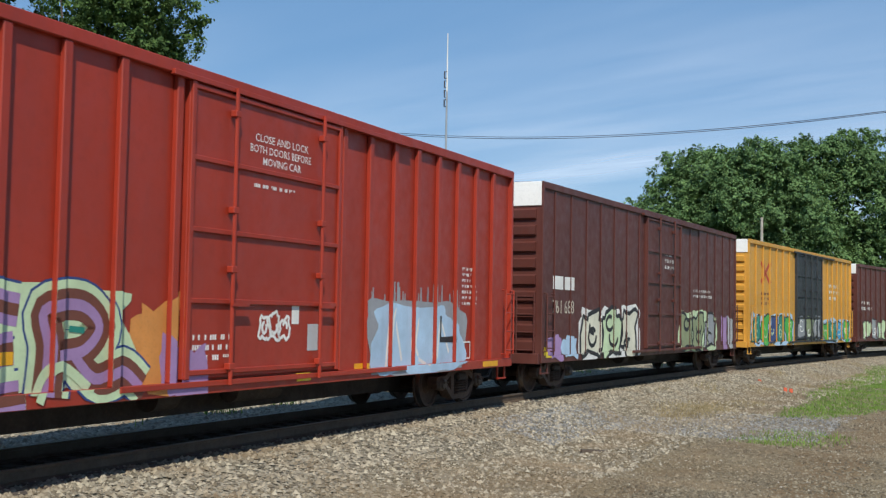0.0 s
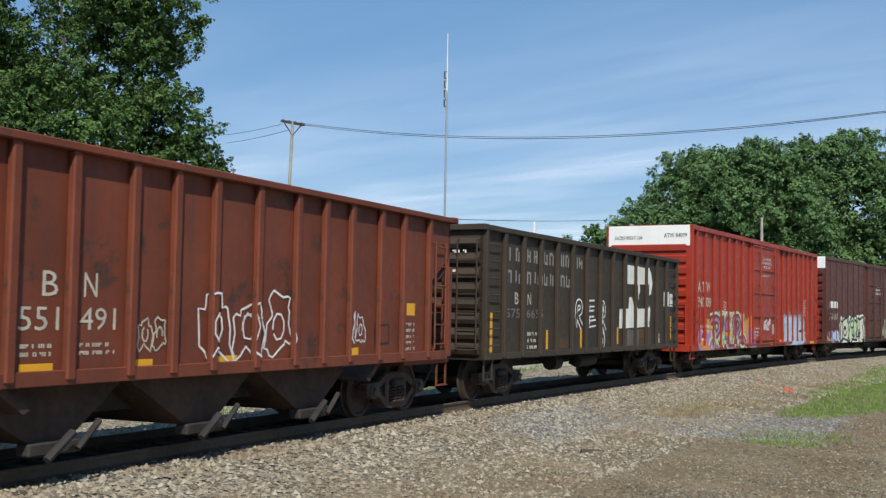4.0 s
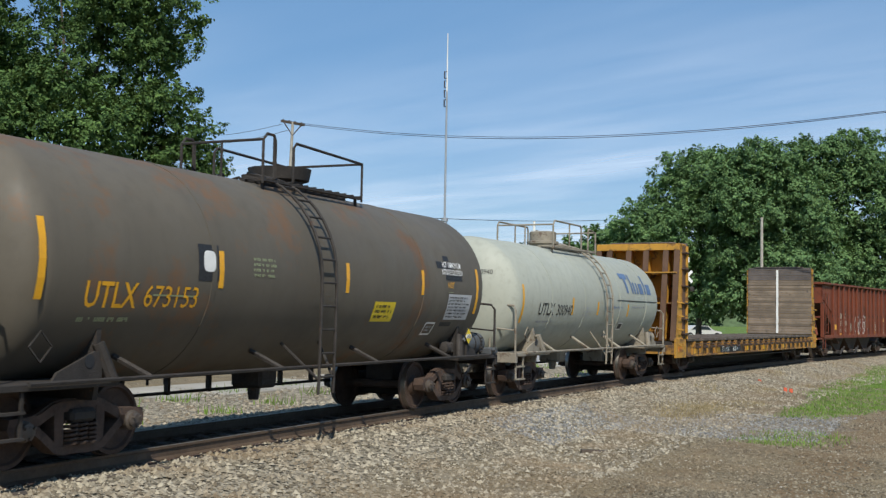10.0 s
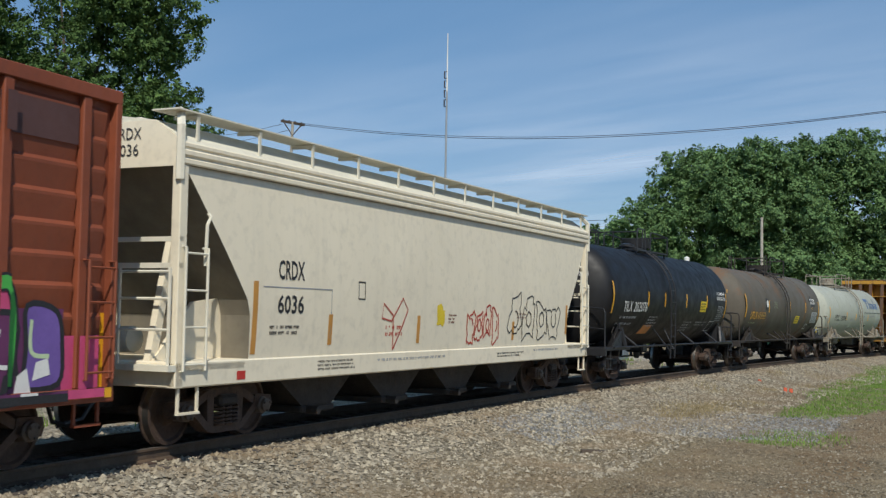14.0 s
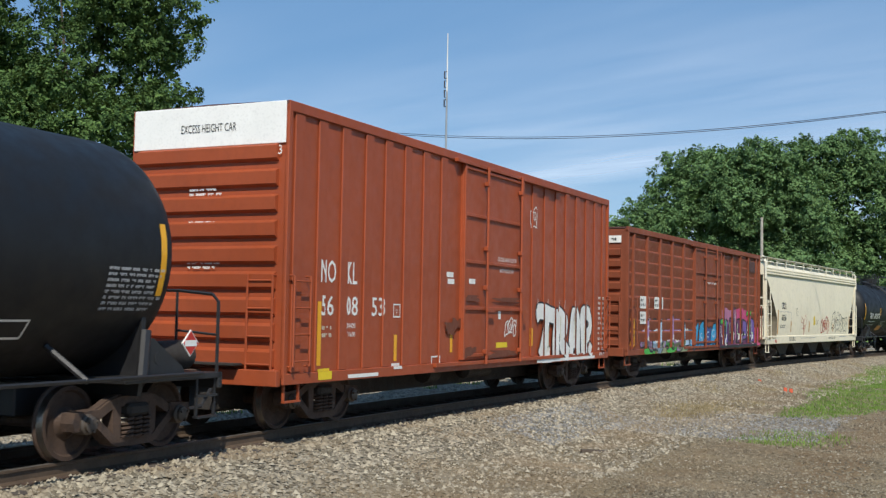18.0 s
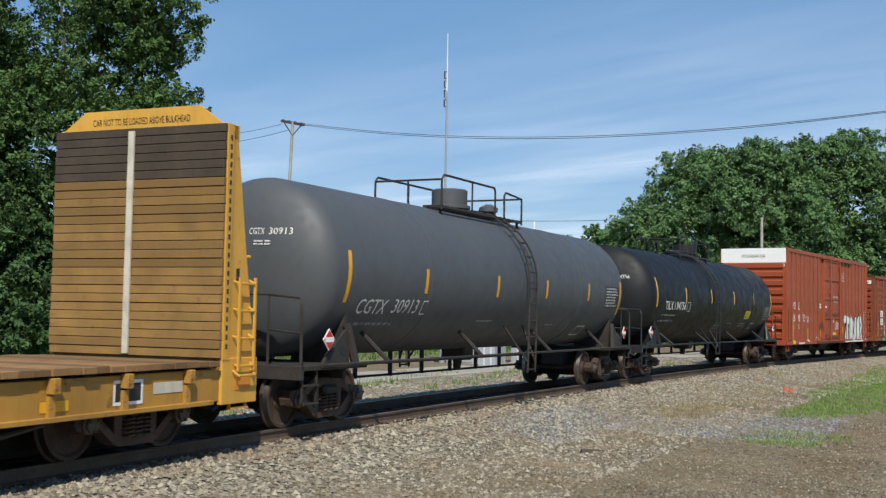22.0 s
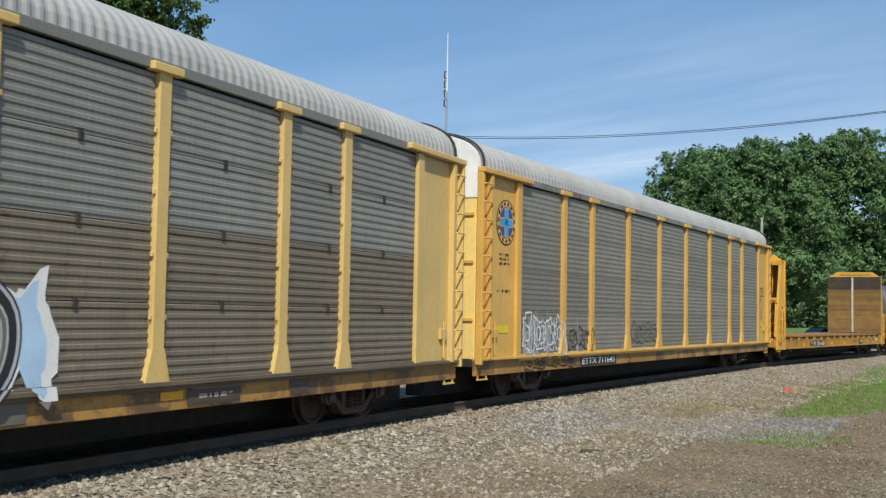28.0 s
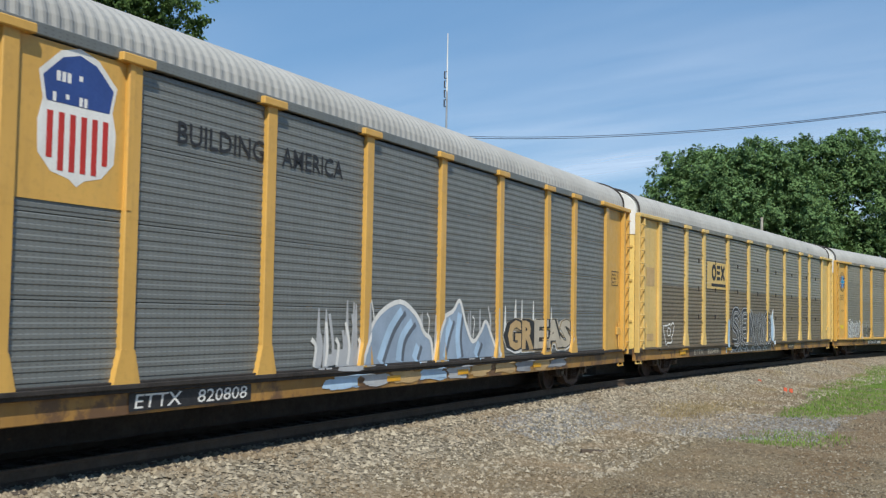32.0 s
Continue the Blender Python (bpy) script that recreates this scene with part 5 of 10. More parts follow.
def grass_cover(X, Y, S, V):
    """0 to 1: where grass grows."""
    n = np.sin(X * 0.9 + np.sin(Y * 0.5) * 2) * 0.5 + np.sin(X * 0.37 - Y * 0.61) * 0.5
    right = np.clip((V - 5.5 - 0.35 * n + (S - 27) * 0.086) / 0.5, 0, 1) * np.clip((S - 26.5 - 0.8 * n) / 1.5, 0, 1) * np.clip((9.2 + n - V) / 0.6 + (S - 33) * 0.2, 0, 1)
    patch = np.clip(1.2 - np.hypot((S - 20.8) / 1.7, (V - 7.1) / 1.1) + 0.3 * n, 0, 1)
    far = np.clip((-V - 15.5 - 1.2 * n) / 3, 0, 1)
    # bare dirt yard behind the name board
    far = far * (1 - np.clip(1.35 - np.hypot((X + 5.5 + 0.25 * n) / 5.0, (Y - 92) / 30), 0, 1) ** 0.5)
    beyond = np.clip((S - 75) / 4, 0, 1) * np.clip((V - 6) / 2, 0, 1)
    return np.clip(np.maximum.reduce([right, patch * 0.8, far, beyond]), 0, 1)


def ground_material():
    m = bpy.data.materials.new("gravel_dirt_and_grass")
    m.use_nodes = True
    nt = m.node_tree
    b = nt.nodes["Principled BSDF"]
    co = nt.nodes.new("ShaderNodeTexCoord").outputs["Object"]

    def attr(n):
        a = nt.nodes.new("ShaderNodeAttribute")
        a.attribute_name = n
        return a.outputs["Fac"]
    vor = nt.nodes.new("ShaderNodeTexVoronoi")
    vor.inputs["Scale"].default_value = 16
    nt.links.new(co, vor.inputs["Vector"])
    sep = nt.nodes.new("ShaderNodeSeparateColor")
    nt.links.new(vor.outputs["Color"], sep.inputs[0])
    stone = mixer(nt, (0.10, 0.085, 0.062), (0.40, 0.35, 0.265), ramp(nt, sep.outputs[0], 0.1, 1.0))
    vor2 = nt.nodes.new("ShaderNodeTexVoronoi")
    vor2.inputs["Scale"].default_value = 38
    nt.links.new(co, vor2.inputs["Vector"])
    sep2 = nt.nodes.new("ShaderNodeSeparateColor")
    nt.links.new(vor2.outputs["Color"], sep2.inputs[0])
    fine = mixer(nt, (0.08, 0.06, 0.037), (0.27, 0.22, 0.148), sep2.outputs[0])
    dirt = mixer(nt, (0.17, 0.125, 0.068), (0.27, 0.21, 0.125), ramp(nt, noise_of(nt, co, 0.5, 6), 0.35, 0.65))
    dirt = mixer(nt, dirt, fine, ramp(nt, noise_of(nt, co, 1.3, 5), 0.4, 0.6, 0.25, 0.9))
    soil = mixer(nt, (0.13, 0.082, 0.042), (0.225, 0.155, 0.088), sep2.outputs[1])
    edge = ramp(nt, noise_of(nt, co, 1.7, 6), 0.3, 0.7, -0.35, 0.35)

    def ragged(name, top):
        a = nt.nodes.new("ShaderNodeMath")
        nt.links.new(attr(name), a.inputs[0])
        nt.links.new(edge, a.inputs[1])
        return ramp(nt, a.outputs[0], 0.3, 0.75, 0, top)
    dirt = mixer(nt, dirt, soil, ragged("bare_soil", 0.75))
    base = mixer(nt, dirt, stone, ramp(nt, attr("ballast"), 0.1, 0.9))
    slate = mixer(nt, (0.10, 0.102, 0.102), (0.37, 0.365, 0.35), sep.outputs[1])
    base = mixer(nt, base, slate, ragged("grey_stone", 0.45))
    base = mixer(nt, base, (0.028, 0.023, 0.018), ramp(nt, attr("bed_band"), 0.0, 1.0, 0.0, 0.8))
    green = mixer(nt, (0.075, 0.135, 0.026), (0.17, 0.255, 0.06), ramp(nt, noise_of(nt, co, 2.5, 6), 0.35, 0.65))
    gmask = nt.nodes.new("ShaderNodeMath")
    gmask.operation = "MULTIPLY"
    nt.links.new(ramp(nt, attr("grass"), 0.2, 0.7), gmask.inputs[0])
    nt.links.new(ramp(nt, noise_of(nt, co, 5.0, 5), 0.25, 0.45), gmask.inputs[1])
    col = mixer(nt, base, green, gmask.outputs[0])
    nt.links.new(col, b.inputs["Base Color"])
    b.inputs["Roughness"].default_value = 0.95
    b.inputs["Specular IOR Level"].default_value = 0.2
    bp = nt.nodes.new("ShaderNodeBump")
    bp.inputs["Strength"].default_value, bp.inputs["Distance"].default_value = 0.8, 0.03
    nt.links.new(vor.outputs["Distance"], bp.inputs["Height"])
    nt.links.new(bp.outputs[0], b.inputs["Normal"])
    return m


make_ground()


# ---- rails and ties ----
def make_track():
    tr = thing("railway_track", "worn steel rails on dark timber ties in grey ballast", "railway track", kind="structure")
    prof = [(-0.07, -0.18), (0.07, -0.18), (0.07, -0.165), (0.012, -0.14), (0.012, -0.045), (0.036, -0.035), (0.036, -0.004), (0.03, 0), (-0.03, 0), (-0.036, -0.004), (-0.036, -0.035), (-0.012, -0.045), (-0.012, -0.14), (-0.07, -0.165)]
    rail_m = paint("brown_rusted_rail", (0.11, 0.075, 0.05), 0.75, 0.3, 0.25, 2.0, 0, (0.09, 0.06, 0.045), 0.1, 0.2, 40)
    for g in (-0.753, 0.753):
        vs, fs = [], []
        ss = np.concatenate([np.arange(-100, -10, 5.0), np.arange(-10, 140, 0.8), np.arange(140, 330, 5.0)])
        n = len(prof)
        for s in ss:
            for a, z in prof:
                p = beside(float(s), g + a, RZ + z)
                vs.append(tuple(p))
        for k in range(len(ss) - 1):
            for j in range(n):
                a, b2 = k * n + j, k * n + (j + 1) % n
                fs.append((a, b2, b2 + n, a + n))
        r = part("rail", Mb().add(vs, fs), rail_m, tr, "brown rusted rail with a polished head")
        r.data.materials.append(paint("dull_rail_head", (0.22, 0.19, 0.165), 0.5, 0.7, 0.15, 6.0, 0))
        for p in r.data.polygons:
            if p.normal.z > 0.8 and p.center.z > RZ - 0.01:
                p.material_index = 1
    return tr


TRACK = make_track()


# ---- paint on the cars ----
def ink(name, c, rough=0.6):
    return paint(name, c, rough, 0, 0.15, 1.6, 0.15, None, 0, 0)


def blob_pts(u, z, ru, rz, seed, n=26, rough=0.18):
    rnd = random.Random(seed)
    a = [rnd.uniform(0, 6.28) for _ in range(4)]
    pts = []
    for i in range(n):
        t = 2 * math.pi * i / n
        k = 1 + rough * (math.sin(2 * t + a[0]) * 0.4 + math.sin(3 * t + a[1]) * 0.4 + math.sin(5 * t + a[2]) * 0.35 + math.sin(9 * t + a[3]) * 0.25)
        c, s = math.cos(t), math.sin(t)
        c, s = math.copysign(abs(c) ** 0.55, c), math.copysign(abs(s) ** 0.55, s)
        pts.append((u + ru * k * c, z + rz * k * s))
    return pts


def piece(sd, u0, u1, z0, z1, n, fills, line, glow, seed, w=0.05, inner=None, tall=1.0):
    """A painted piece of n bulging shapes: glow behind, fill, outline and inner strokes."""
    rnd = random.Random(seed)
    step = (u1 - u0) / n
    zc, hz = (z0 + z1) / 2, (z1 - z0) / 2
    if glow:
        for k in range(n):
            sd.lay("graffiti_glow", blob_pts(u0 + step * (k + 0.5), zc, step * 0.62, hz * rnd.uniform(0.95, 1.1), seed + k, 30, 0.22), [tuple(range(30))], glow, lift=0.005 + 0.0006 * (k % 2))
    for k in range(n):
        uc = u0 + step * (k + 0.5)
        hh = hz * rnd.uniform(0.78, 0.95) * tall
        pts = blob_pts(uc, zc, step * 0.47, hh, seed * 3 + k, 28, 0.3)
        m = fills[k % len(fills)]
        sd.lay("graffiti_fill", pts, [tuple(range(28))], m, lift=0.0075 + 0.0006 * (k % 2))
        if line:
            sd.strokes([pts + pts[:2]], w, line, lift=0.0105 + 0.0006 * (k % 2))
        if inner:
            for j in range(2):
                cx, cz = uc + rnd.uniform(-0.12, 0.12) * step, zc + rnd.uniform(-0.45, 0.45) * hh
                sd.strokes([arc_pts(cx, cz, step * rnd.uniform(0.12, 0.26), hh * rnd.uniform(0.15, 0.4), rnd.uniform(0, 180), rnd.uniform(220, 420), 9)], w * 0.9, inner, lift=0.0125 + 0.0005 * j)


def smooth_line(pts, n=5):
    """A rounded line through the points."""
    out = []
    for k in range(len(pts) - 1):
        p0, p1, p2, p3 = (Vector(pts[max(0, k - 1)]), Vector(pts[k]), Vector(pts[k + 1]), Vector(pts[min(len(pts) - 1, k + 2)]))
        for j in range(n):
            f = j / n
            out.append(tuple(0.5 * (2 * p1 + (p2 - p0) * f + (2 * p0 - 5 * p1 + 4 * p2 - p3) * f * f + (3 * p1 - p0 - 3 * p2 + p3) * f * f * f)))
    return out + [tuple(pts[-1])]


def throw_up(sd, letters_, coats, lift):
    """Hand-drawn letters, each a few lines, laid in coats: (width, paint, name)."""
    for j, (w, m, name) in enumerate(coats):
        for k, lines in enumerate(letters_):
            for q, ln in enumerate(lines):
                sd.strokes([smooth_line(ln)], w, m[k % len(m)] if isinstance(m, list) else m, name, lift + 0.0016 * j + 0.0002 * ((k + q) % 3))


def drips(sd, u0, u1, z0, z1, m, n, seed):
    rnd = random.Random(seed)
    for k in range(n):
        u = rnd.uniform(u0, u1)
        z = z1 + rnd.uniform(0.05, 0.3)
        sd.lay("graffiti_spray", [(u - 0.09, z0), (u + 0.09, z0), (u + 0.02, z), (u - 0.02, z)], [(0, 1, 2, 3)], m, lift=0.0045 + 0.0003 * (k % 3))


def strips(sd, rows, m, w=0.1):
    for u, z0, z1 in rows:
        sd.rect(u - w / 2, u + w / 2, z0, z1, m, "reflective_strip")


def scrawl(sd, u0, u1, z0, z1, n, m, w, seed):
    """Hollow looping line writing."""
    rnd = random.Random(seed)
    step = (u1 - u0) / n
    for k in range(n):
        uc, zc = u0 + step * (k + 0.5), (z0 + z1) / 2
        a = blob_pts(uc, zc + rnd.uniform(-0.1, 0.1) * (z1 - z0), step * 0.42, (z1 - z0) * rnd.uniform(0.36, 0.48), seed + k, 22, 0.4)
        cut = rnd.randint(0, 8)
        sd.strokes([a[cut:] + a[:cut + 1]], w, m, lift=0.008)
        sd.strokes([arc_pts(uc, zc, step * 0.2, (z1 - z0) * 0.2, rnd.uniform(0, 360), rnd.uniform(400, 600), 8)], w, m, lift=0.009)


def decorate(C):
    W_, CR, BK, YT, ST = WHITEPAINT, CREAMPAINT, BLACKINK, YELLOWTAPE, STICKY
    grey = ink("grey_spray_paint", (0.30, 0.31, 0.33))
    silver = ink("silver_spray_paint", (0.45, 0.46, 0.47))
    sky_b = ink("pale_blue_spray_paint", (0.42, 0.58, 0.74))
    lil = ink("lilac_spray_paint", (0.36, 0.22, 0.42))
    vio = ink("violet_spray_paint", (0.17, 0.10, 0.36))
    plum = ink("plum_spray_paint", (0.13, 0.03, 0.10))
    pink = ink("hot_pink_spray_paint", (0.55, 0.07, 0.18))
    mint = ink("mint_spray_paint", (0.55, 0.68, 0.42))
    org = ink("orange_spray_paint", (0.62, 0.25, 0.06))
    nav = ink("navy_spray_paint", (0.03, 0.06, 0.20))
    grn = ink("green_spray_paint", (0.07, 0.42, 0.07))
    olv = ink("olive_spray_paint", (0.27, 0.31, 0.17))
    cyan = ink("cyan_spray_paint", (0.03, 0.33, 0.62))
    cream = ink("cream_spray_paint", (0.68, 0.66, 0.52))
    brn = ink("brown_spray_paint", (0.17, 0.055, 0.035))
    redl = ink("red_line_paint", (0.45, 0.05, 0.03))
    faded = ink("faded_grey_lettering", (0.20, 0.17, 0.15))
    blue = ink("blue_emblem_paint", (0.03, 0.07, 0.25))
    thin = ink("slate_blue_emblem_paint", (0.10, 0.16, 0.28))
    teal = ink("teal_spray_paint", (0.02, 0.22, 0.17))
    tan = ink("tan_spray_paint", (0.52, 0.35, 0.16))

    # maroon leader
    car, sd, en = C[0]
    piece(sd, -8.0, -2.0, 1.0, 2.2, 4, [mint, grey], BK, None, 71, 0.08, W_)
    sd.bars(-8.4, -6.2, 2.6, 3.2, 2, W_, 4)
    # orange boxcar
    car, sd, en = C[1]
    for a, b in (((-7.25, 3.55), (-6.0, 4.35)), ((-7.25, 4.35), (-6.0, 3.55))):
        sd.strokes([[a, b]], 0.16, redl, "emblem", 0.007)
    piece(sd, -8.5, -2.4, 0.98, 2.25, 5, [teal, grn, nav], BK, sky_b, 81, 0.07, mint)
    piece(sd, -1.8, 2.4, 1.1, 2.3, 3, [grey, olv], BK, None, 82, 0.07, W_)
    piece(sd, 2.9, 8.8, 0.98, 2.1, 4, [grn, teal, cyan], BK, sky_b, 83, 0.07, cream)
    sd.bars(-7.2, -5.8, 2.6, 3.2, 3, brn, 5)
    sd.bars(4.4, 6.4, 3.0, 3.9, 3, W_, 6)
    # maroon boxcar
    car, sd, en = C[2]
    sd.rect(-8.6, -7.95, 2.68, 3.0, W_, "lettering")
    sd.rect(-7.85, -7.2, 2.68, 3.0, W_, "lettering")
    sd.text("761", -8.62, 2.1, 0.32, CR)
    sd.text("683", -7.85, 2.1, 0.32, CR)
    piece(sd, -6.7, -2.2, 0.85, 2.3, 3, [cream, mint, cream], BK, W_, 91, 0.12, BK)
    piece(sd, 1.95, 6.4, 0.95, 2.25, 3, [olv, olv, grey], BK, mint, 92, 0.09, BK)
    piece(sd, -8.9, -7.0, 0.95, 1.6, 2, [lil, sky_b], None, None, 93)
    piece(sd, 7.2, 9.0, 0.95, 2.2, 2, [lil, silver], None, None, 94)
    sd.bars(3.6, 6.2, 2.7, 3.05, 2, W_, 7)
    sd.bars(0.2, 1.5, 3.5, 4.1, 3, W_, 8)
    sd.rect(-9.1, -8.5, 1.05, 1.3, ST, "sticker")
    en.bars(-1.2, 1.2, 4.75, 5.05, 1, BK, 3)
    # red boxcar
    car, sd, en = C[3]
    sd.text("A T", -8.57, 2.94, 0.36, CR, 0.74, fat=0.01)
    sd.text("W", -7.6, 2.94, 0.36, CR, 0.38, fat=0.01)
    sd.text("840", -8.6, 2.42, 0.36, CR, 0.76, fat=0.012)
    sd.text("09", -7.6, 2.42, 0.36, CR, 0.5, fat=0.012)
    sd.text("LD LMT", -8.3, 1.72, 0.1, W_)
    sd.text("LT WT", -8.3, 1.53, 0.1, W_)
    sd.text("209500", -7.6, 1.72, 0.1, W_)
    sd.text("76500", -7.55, 1.53, 0.1, W_)
    sd.outline(-5.55, -5.28, 2.36, 2.66, W_, 0.025)
    sd.bars(-5.5, -5.33, 2.42, 2.6, 2, W_, 1)
    for k, (u, z, ru, rz, m) in enumerate(((-7.2, 1.35, 0.6, 0.5, lil), (-7.45, 1.75, 0.35, 0.25, org), (-8.35, 1.25, 0.35, 0.35, lil), (-2.4, 1.6, 0.45, 0.6, org), (-1.9, 1.2, 0.4, 0.45, lil), (-7.9, 1.1, 0.4, 0.2, org))):
        sd.lay("graffiti_fill", blob_pts(u, z, ru, rz, 200 + k, 26, 0.35), [tuple(range(26))], m, lift=0.005 + 0.0004 * k)
    sd.lay("graffiti_glow", blob_pts(-4.75, 1.72, 1.95, 0.62, 210, 40, 0.2), [tuple(range(40))], mint, lift=0.008)
    tag = [
        [[(-7.15, 1.95), (-6.6, 2.03), (-6.2, 1.95), (-6.15, 1.65), (-6.5, 1.45)], [(-6.75, 1.9), (-6.62, 1.5), (-6.7, 1.05)]],
        [[(-5.85, 2.22), (-5.72, 1.9), (-5.78, 1.5), (-5.72, 1.08)], [(-6.05, 1.95), (-5.5, 2.0)]],
        [[(-4.7, 2.0), (-5.25, 2.02), (-5.3, 1.6), (-5.25, 1.1), (-4.65, 1.08)], [(-5.25, 1.55), (-4.75, 1.6)]],
        [[(-4.3, 1.06), (-4.25, 1.6), (-4.32, 2.0), (-3.75, 2.06), (-3.45, 1.82), (-3.7, 1.55), (-4.15, 1.5)], [(-3.85, 1.5), (-3.5, 1.22), (-3.05, 1.3), (-2.7, 1.08)]],
    ]
    throw_up(sd, tag, ((0.62, nav, "graffiti_glow"), (0.56, mint, "graffiti_line"), (0.36, [brn, brn, lil, brn], "graffiti_fill"), (0.13, [lil, brn, brn, lil], "graffiti_line")), 0.0085)
    for k, (u0, u1) in enumerate(((-7.35, -6.2), (-5.95, -5.3), (-4.45, -3.6))):
        sd.strokes([smooth_line([(u0, 1.0), (u0 + 0.15, 1.3), ((u0 + u1) / 2, 1.38), (u1, 1.12)])], 0.12, mint, lift=0.0165 + 0.0003 * k)
    throw_up(sd, [[[(-6.95, 1.7), (-6.6, 1.66)], [(-3.95, 1.8), (-3.7, 1.78)]], [[(-5.5, 1.3), (-5.1, 1.32)]]], ((0.07, teal, "graffiti_line"),), 0.0175)
    strips(sd, [(-2.25, 1.3, 1.42)], ST, 0.35)
    sd.rect(-5.35, -4.75, 1.42, 1.56, YT, "reflective_strip", lift=0.016)
    drips(sd, 3.1, 6.7, 1.0, 2.3, grey, 26, 5)
    sd.lay("graffiti_glow", blob_pts(4.9, 1.62, 2.0, 0.72, 221, 40, 0.15), [tuple(range(40))], grey, lift=0.0058)
    sd.lay("graffiti_fill", blob_pts(4.95, 1.55, 1.75, 0.66, 223, 44, 0.22), [tuple(range(44))], sky_b, lift=0.0075)
    throw_up(sd, [[[(3.7, 1.1), (3.9, 2.1), (4.3, 1.2)]], [[(4.9, 2.1), (4.7, 1.4), (5.3, 1.1)]], [[(5.6, 1.2), (5.8, 2.0), (6.3, 1.3)]]], ((0.07, W_, "graffiti_line"),), 0.0095)
    sd.strokes([[(5.9, 2.0), (5.9, 1.55), (6.5, 1.55)]], 0.12, BK, lift=0.013)
    sd.bars(6.9, 7.5, 2.2, 3.0, 7, W_, 12)
    sd.outline(6.95, 7.35, 1.15, 1.5, W_, 0.03)
    sd.text("CLOSE AND LOCK", -0.5, 4.42, 0.11, W_, 1.4, fat=0.003)
    sd.text("BOTH DOORS BEFORE", -0.62, 4.26, 0.11, W_, 1.6, fat=0.003)
    sd.text("MOVING CAR", -0.3, 4.1, 0.11, W_, 1.0, fat=0.003)
    sd.bars(-0.5, 0.9, 3.75, 3.85, 1, W_, 14)
    sd.bars(-1.8, -0.95, 1.35, 1.75, 3, W_, 15)
    scrawl(sd, -0.3, 0.5, 1.6, 2.0, 3, W_, 0.05, 16)
    sd.rect(0.55, 0.75, 1.85, 2.15, W_, "placard")
    sd.rect(1.0, 1.3, 1.45, 1.85, silver, "placard")
    sd.rect(0.7, 1.1, 1.0, 1.12, ST, "sticker")
    sd.rect(2.6, 3.0, 1.1, 1.2, YT, "reflective_strip")
    sd.rect(-8.75, -7.9, 0.98, 1.12, YT, "reflective_strip")
    sd.rect(7.8, 8.6, 0.97, 1.08, YT, "reflective_strip")
    sd.rect(-8.6, -7.9, 1.25, 1.36, W_, "sticker")
    en.text("EXCESS HEIGHT CAR", -1.2, 4.7, 0.12, BK, 1.0)
    en.text("ATW 84009", 0.55, 4.75, 0.15, BK, 0.8)
    en.bars(-0.2, 0.6, 3.75, 4.05, 3, W_, 17)
    en.bars(-0.2, 0.6, 3.0, 3.3, 3, W_, 18)
    # gondola
    car, sd, en = C[4]
    worn = paint("flaking_white_emblem_paint", (0.8, 0.78, 0.7), 0.7, 0, 0.12, 1.5, 0.35, (0.13, 0.09, 0.06), 0.03, 0.1)
    faint = paint("washed_out_grey_paint", (0.13, 0.115, 0.095), 0.75, 0, 0.25, 1.5, 0.4, (0.06, 0.042, 0.028), 0.12, 0.1)
    rusty = paint("faint_rust_stain", (0.1, 0.055, 0.025), 0.8, 0, 0.3, 1.2, 0.3, (0.05, 0.032, 0.02), 0.15, 0.1)
    sd.lay("emblem", [(2.05, 2.98), (3.0, 2.98), (3.05, 2.55), (3.5, 2.75), (3.5, 3.0), (4.3, 3.02), (4.3, 2.65), (4.62, 2.75), (4.75, 3.05), (4.6, 3.4), (4.3, 3.5), (2.05, 3.52)], [tuple(range(12))], worn)
    sd.lay("emblem", [(1.62, 1.72), (4.25, 1.76), (4.5, 1.95), (4.55, 2.3), (4.3, 2.5), (4.0, 2.3), (3.0, 2.28), (2.75, 2.62), (2.5, 2.6), (2.45, 2.28), (1.65, 2.26)], [tuple(range(11))], worn)
    sd.rect(2.0, 3.1, 1.12, 1.68, faint, "paint_patch")
    sd.rect(3.1, 4.6, 1.12, 1.7, rusty, "paint_patch", lift=0.004)
    chalk = ink("chalky_faded_lettering", (0.27, 0.25, 0.225))
    rnd = random.Random(8)
    for z0, z1, us in ((3.23, 3.53, (-6.1, -5.6, -4.95, -4.55, -3.95, -3.6, -2.85, -2.55, -1.95, -1.6)), (2.74, 3.03, (-6.07, -5.6, -4.95, -4.5, -3.95, -3.55, -2.85, -2.5))):
        for u in us:
            w = rnd.uniform(0.2, 0.27)
            sd.rect(u, u + 0.07, z0 + rnd.uniform(0, 0.05), z1, chalk, "faded_bar")
            sd.rect(u + w - 0.07, u + w, z0, z1 - rnd.uniform(0, 0.08), chalk, "faded_bar")
            if rnd.random() < 0.7:
                z = rnd.choice((z0, (z0 + z1) / 2 - 0.03, z1 - 0.06))
                sd.rect(u + 0.07, u + w - 0.07, z, z + 0.06, chalk, "faded_bar")
    sd.text("B", -5.62, 2.28, 0.26, CR, 0.2)
    sd.text("N", -4.9, 2.28, 0.26, CR, 0.2)
    sd.text("575", -6.08, 1.98, 0.2, faded, 0.75)
    sd.text("665", -4.95, 1.98, 0.2, faded, 0.75)
    sd.bars(-4.9, -4.2, 1.25, 1.7, 3, CR, 19)
    strips(sd, [(-6.85, 1.2, 2.1), (-3.7, 1.25, 1.7), (-1.4, 1.25, 1.75), (1.5, 1.3, 1.75), (6.75, 1.35, 2.1)], YT, 0.13)
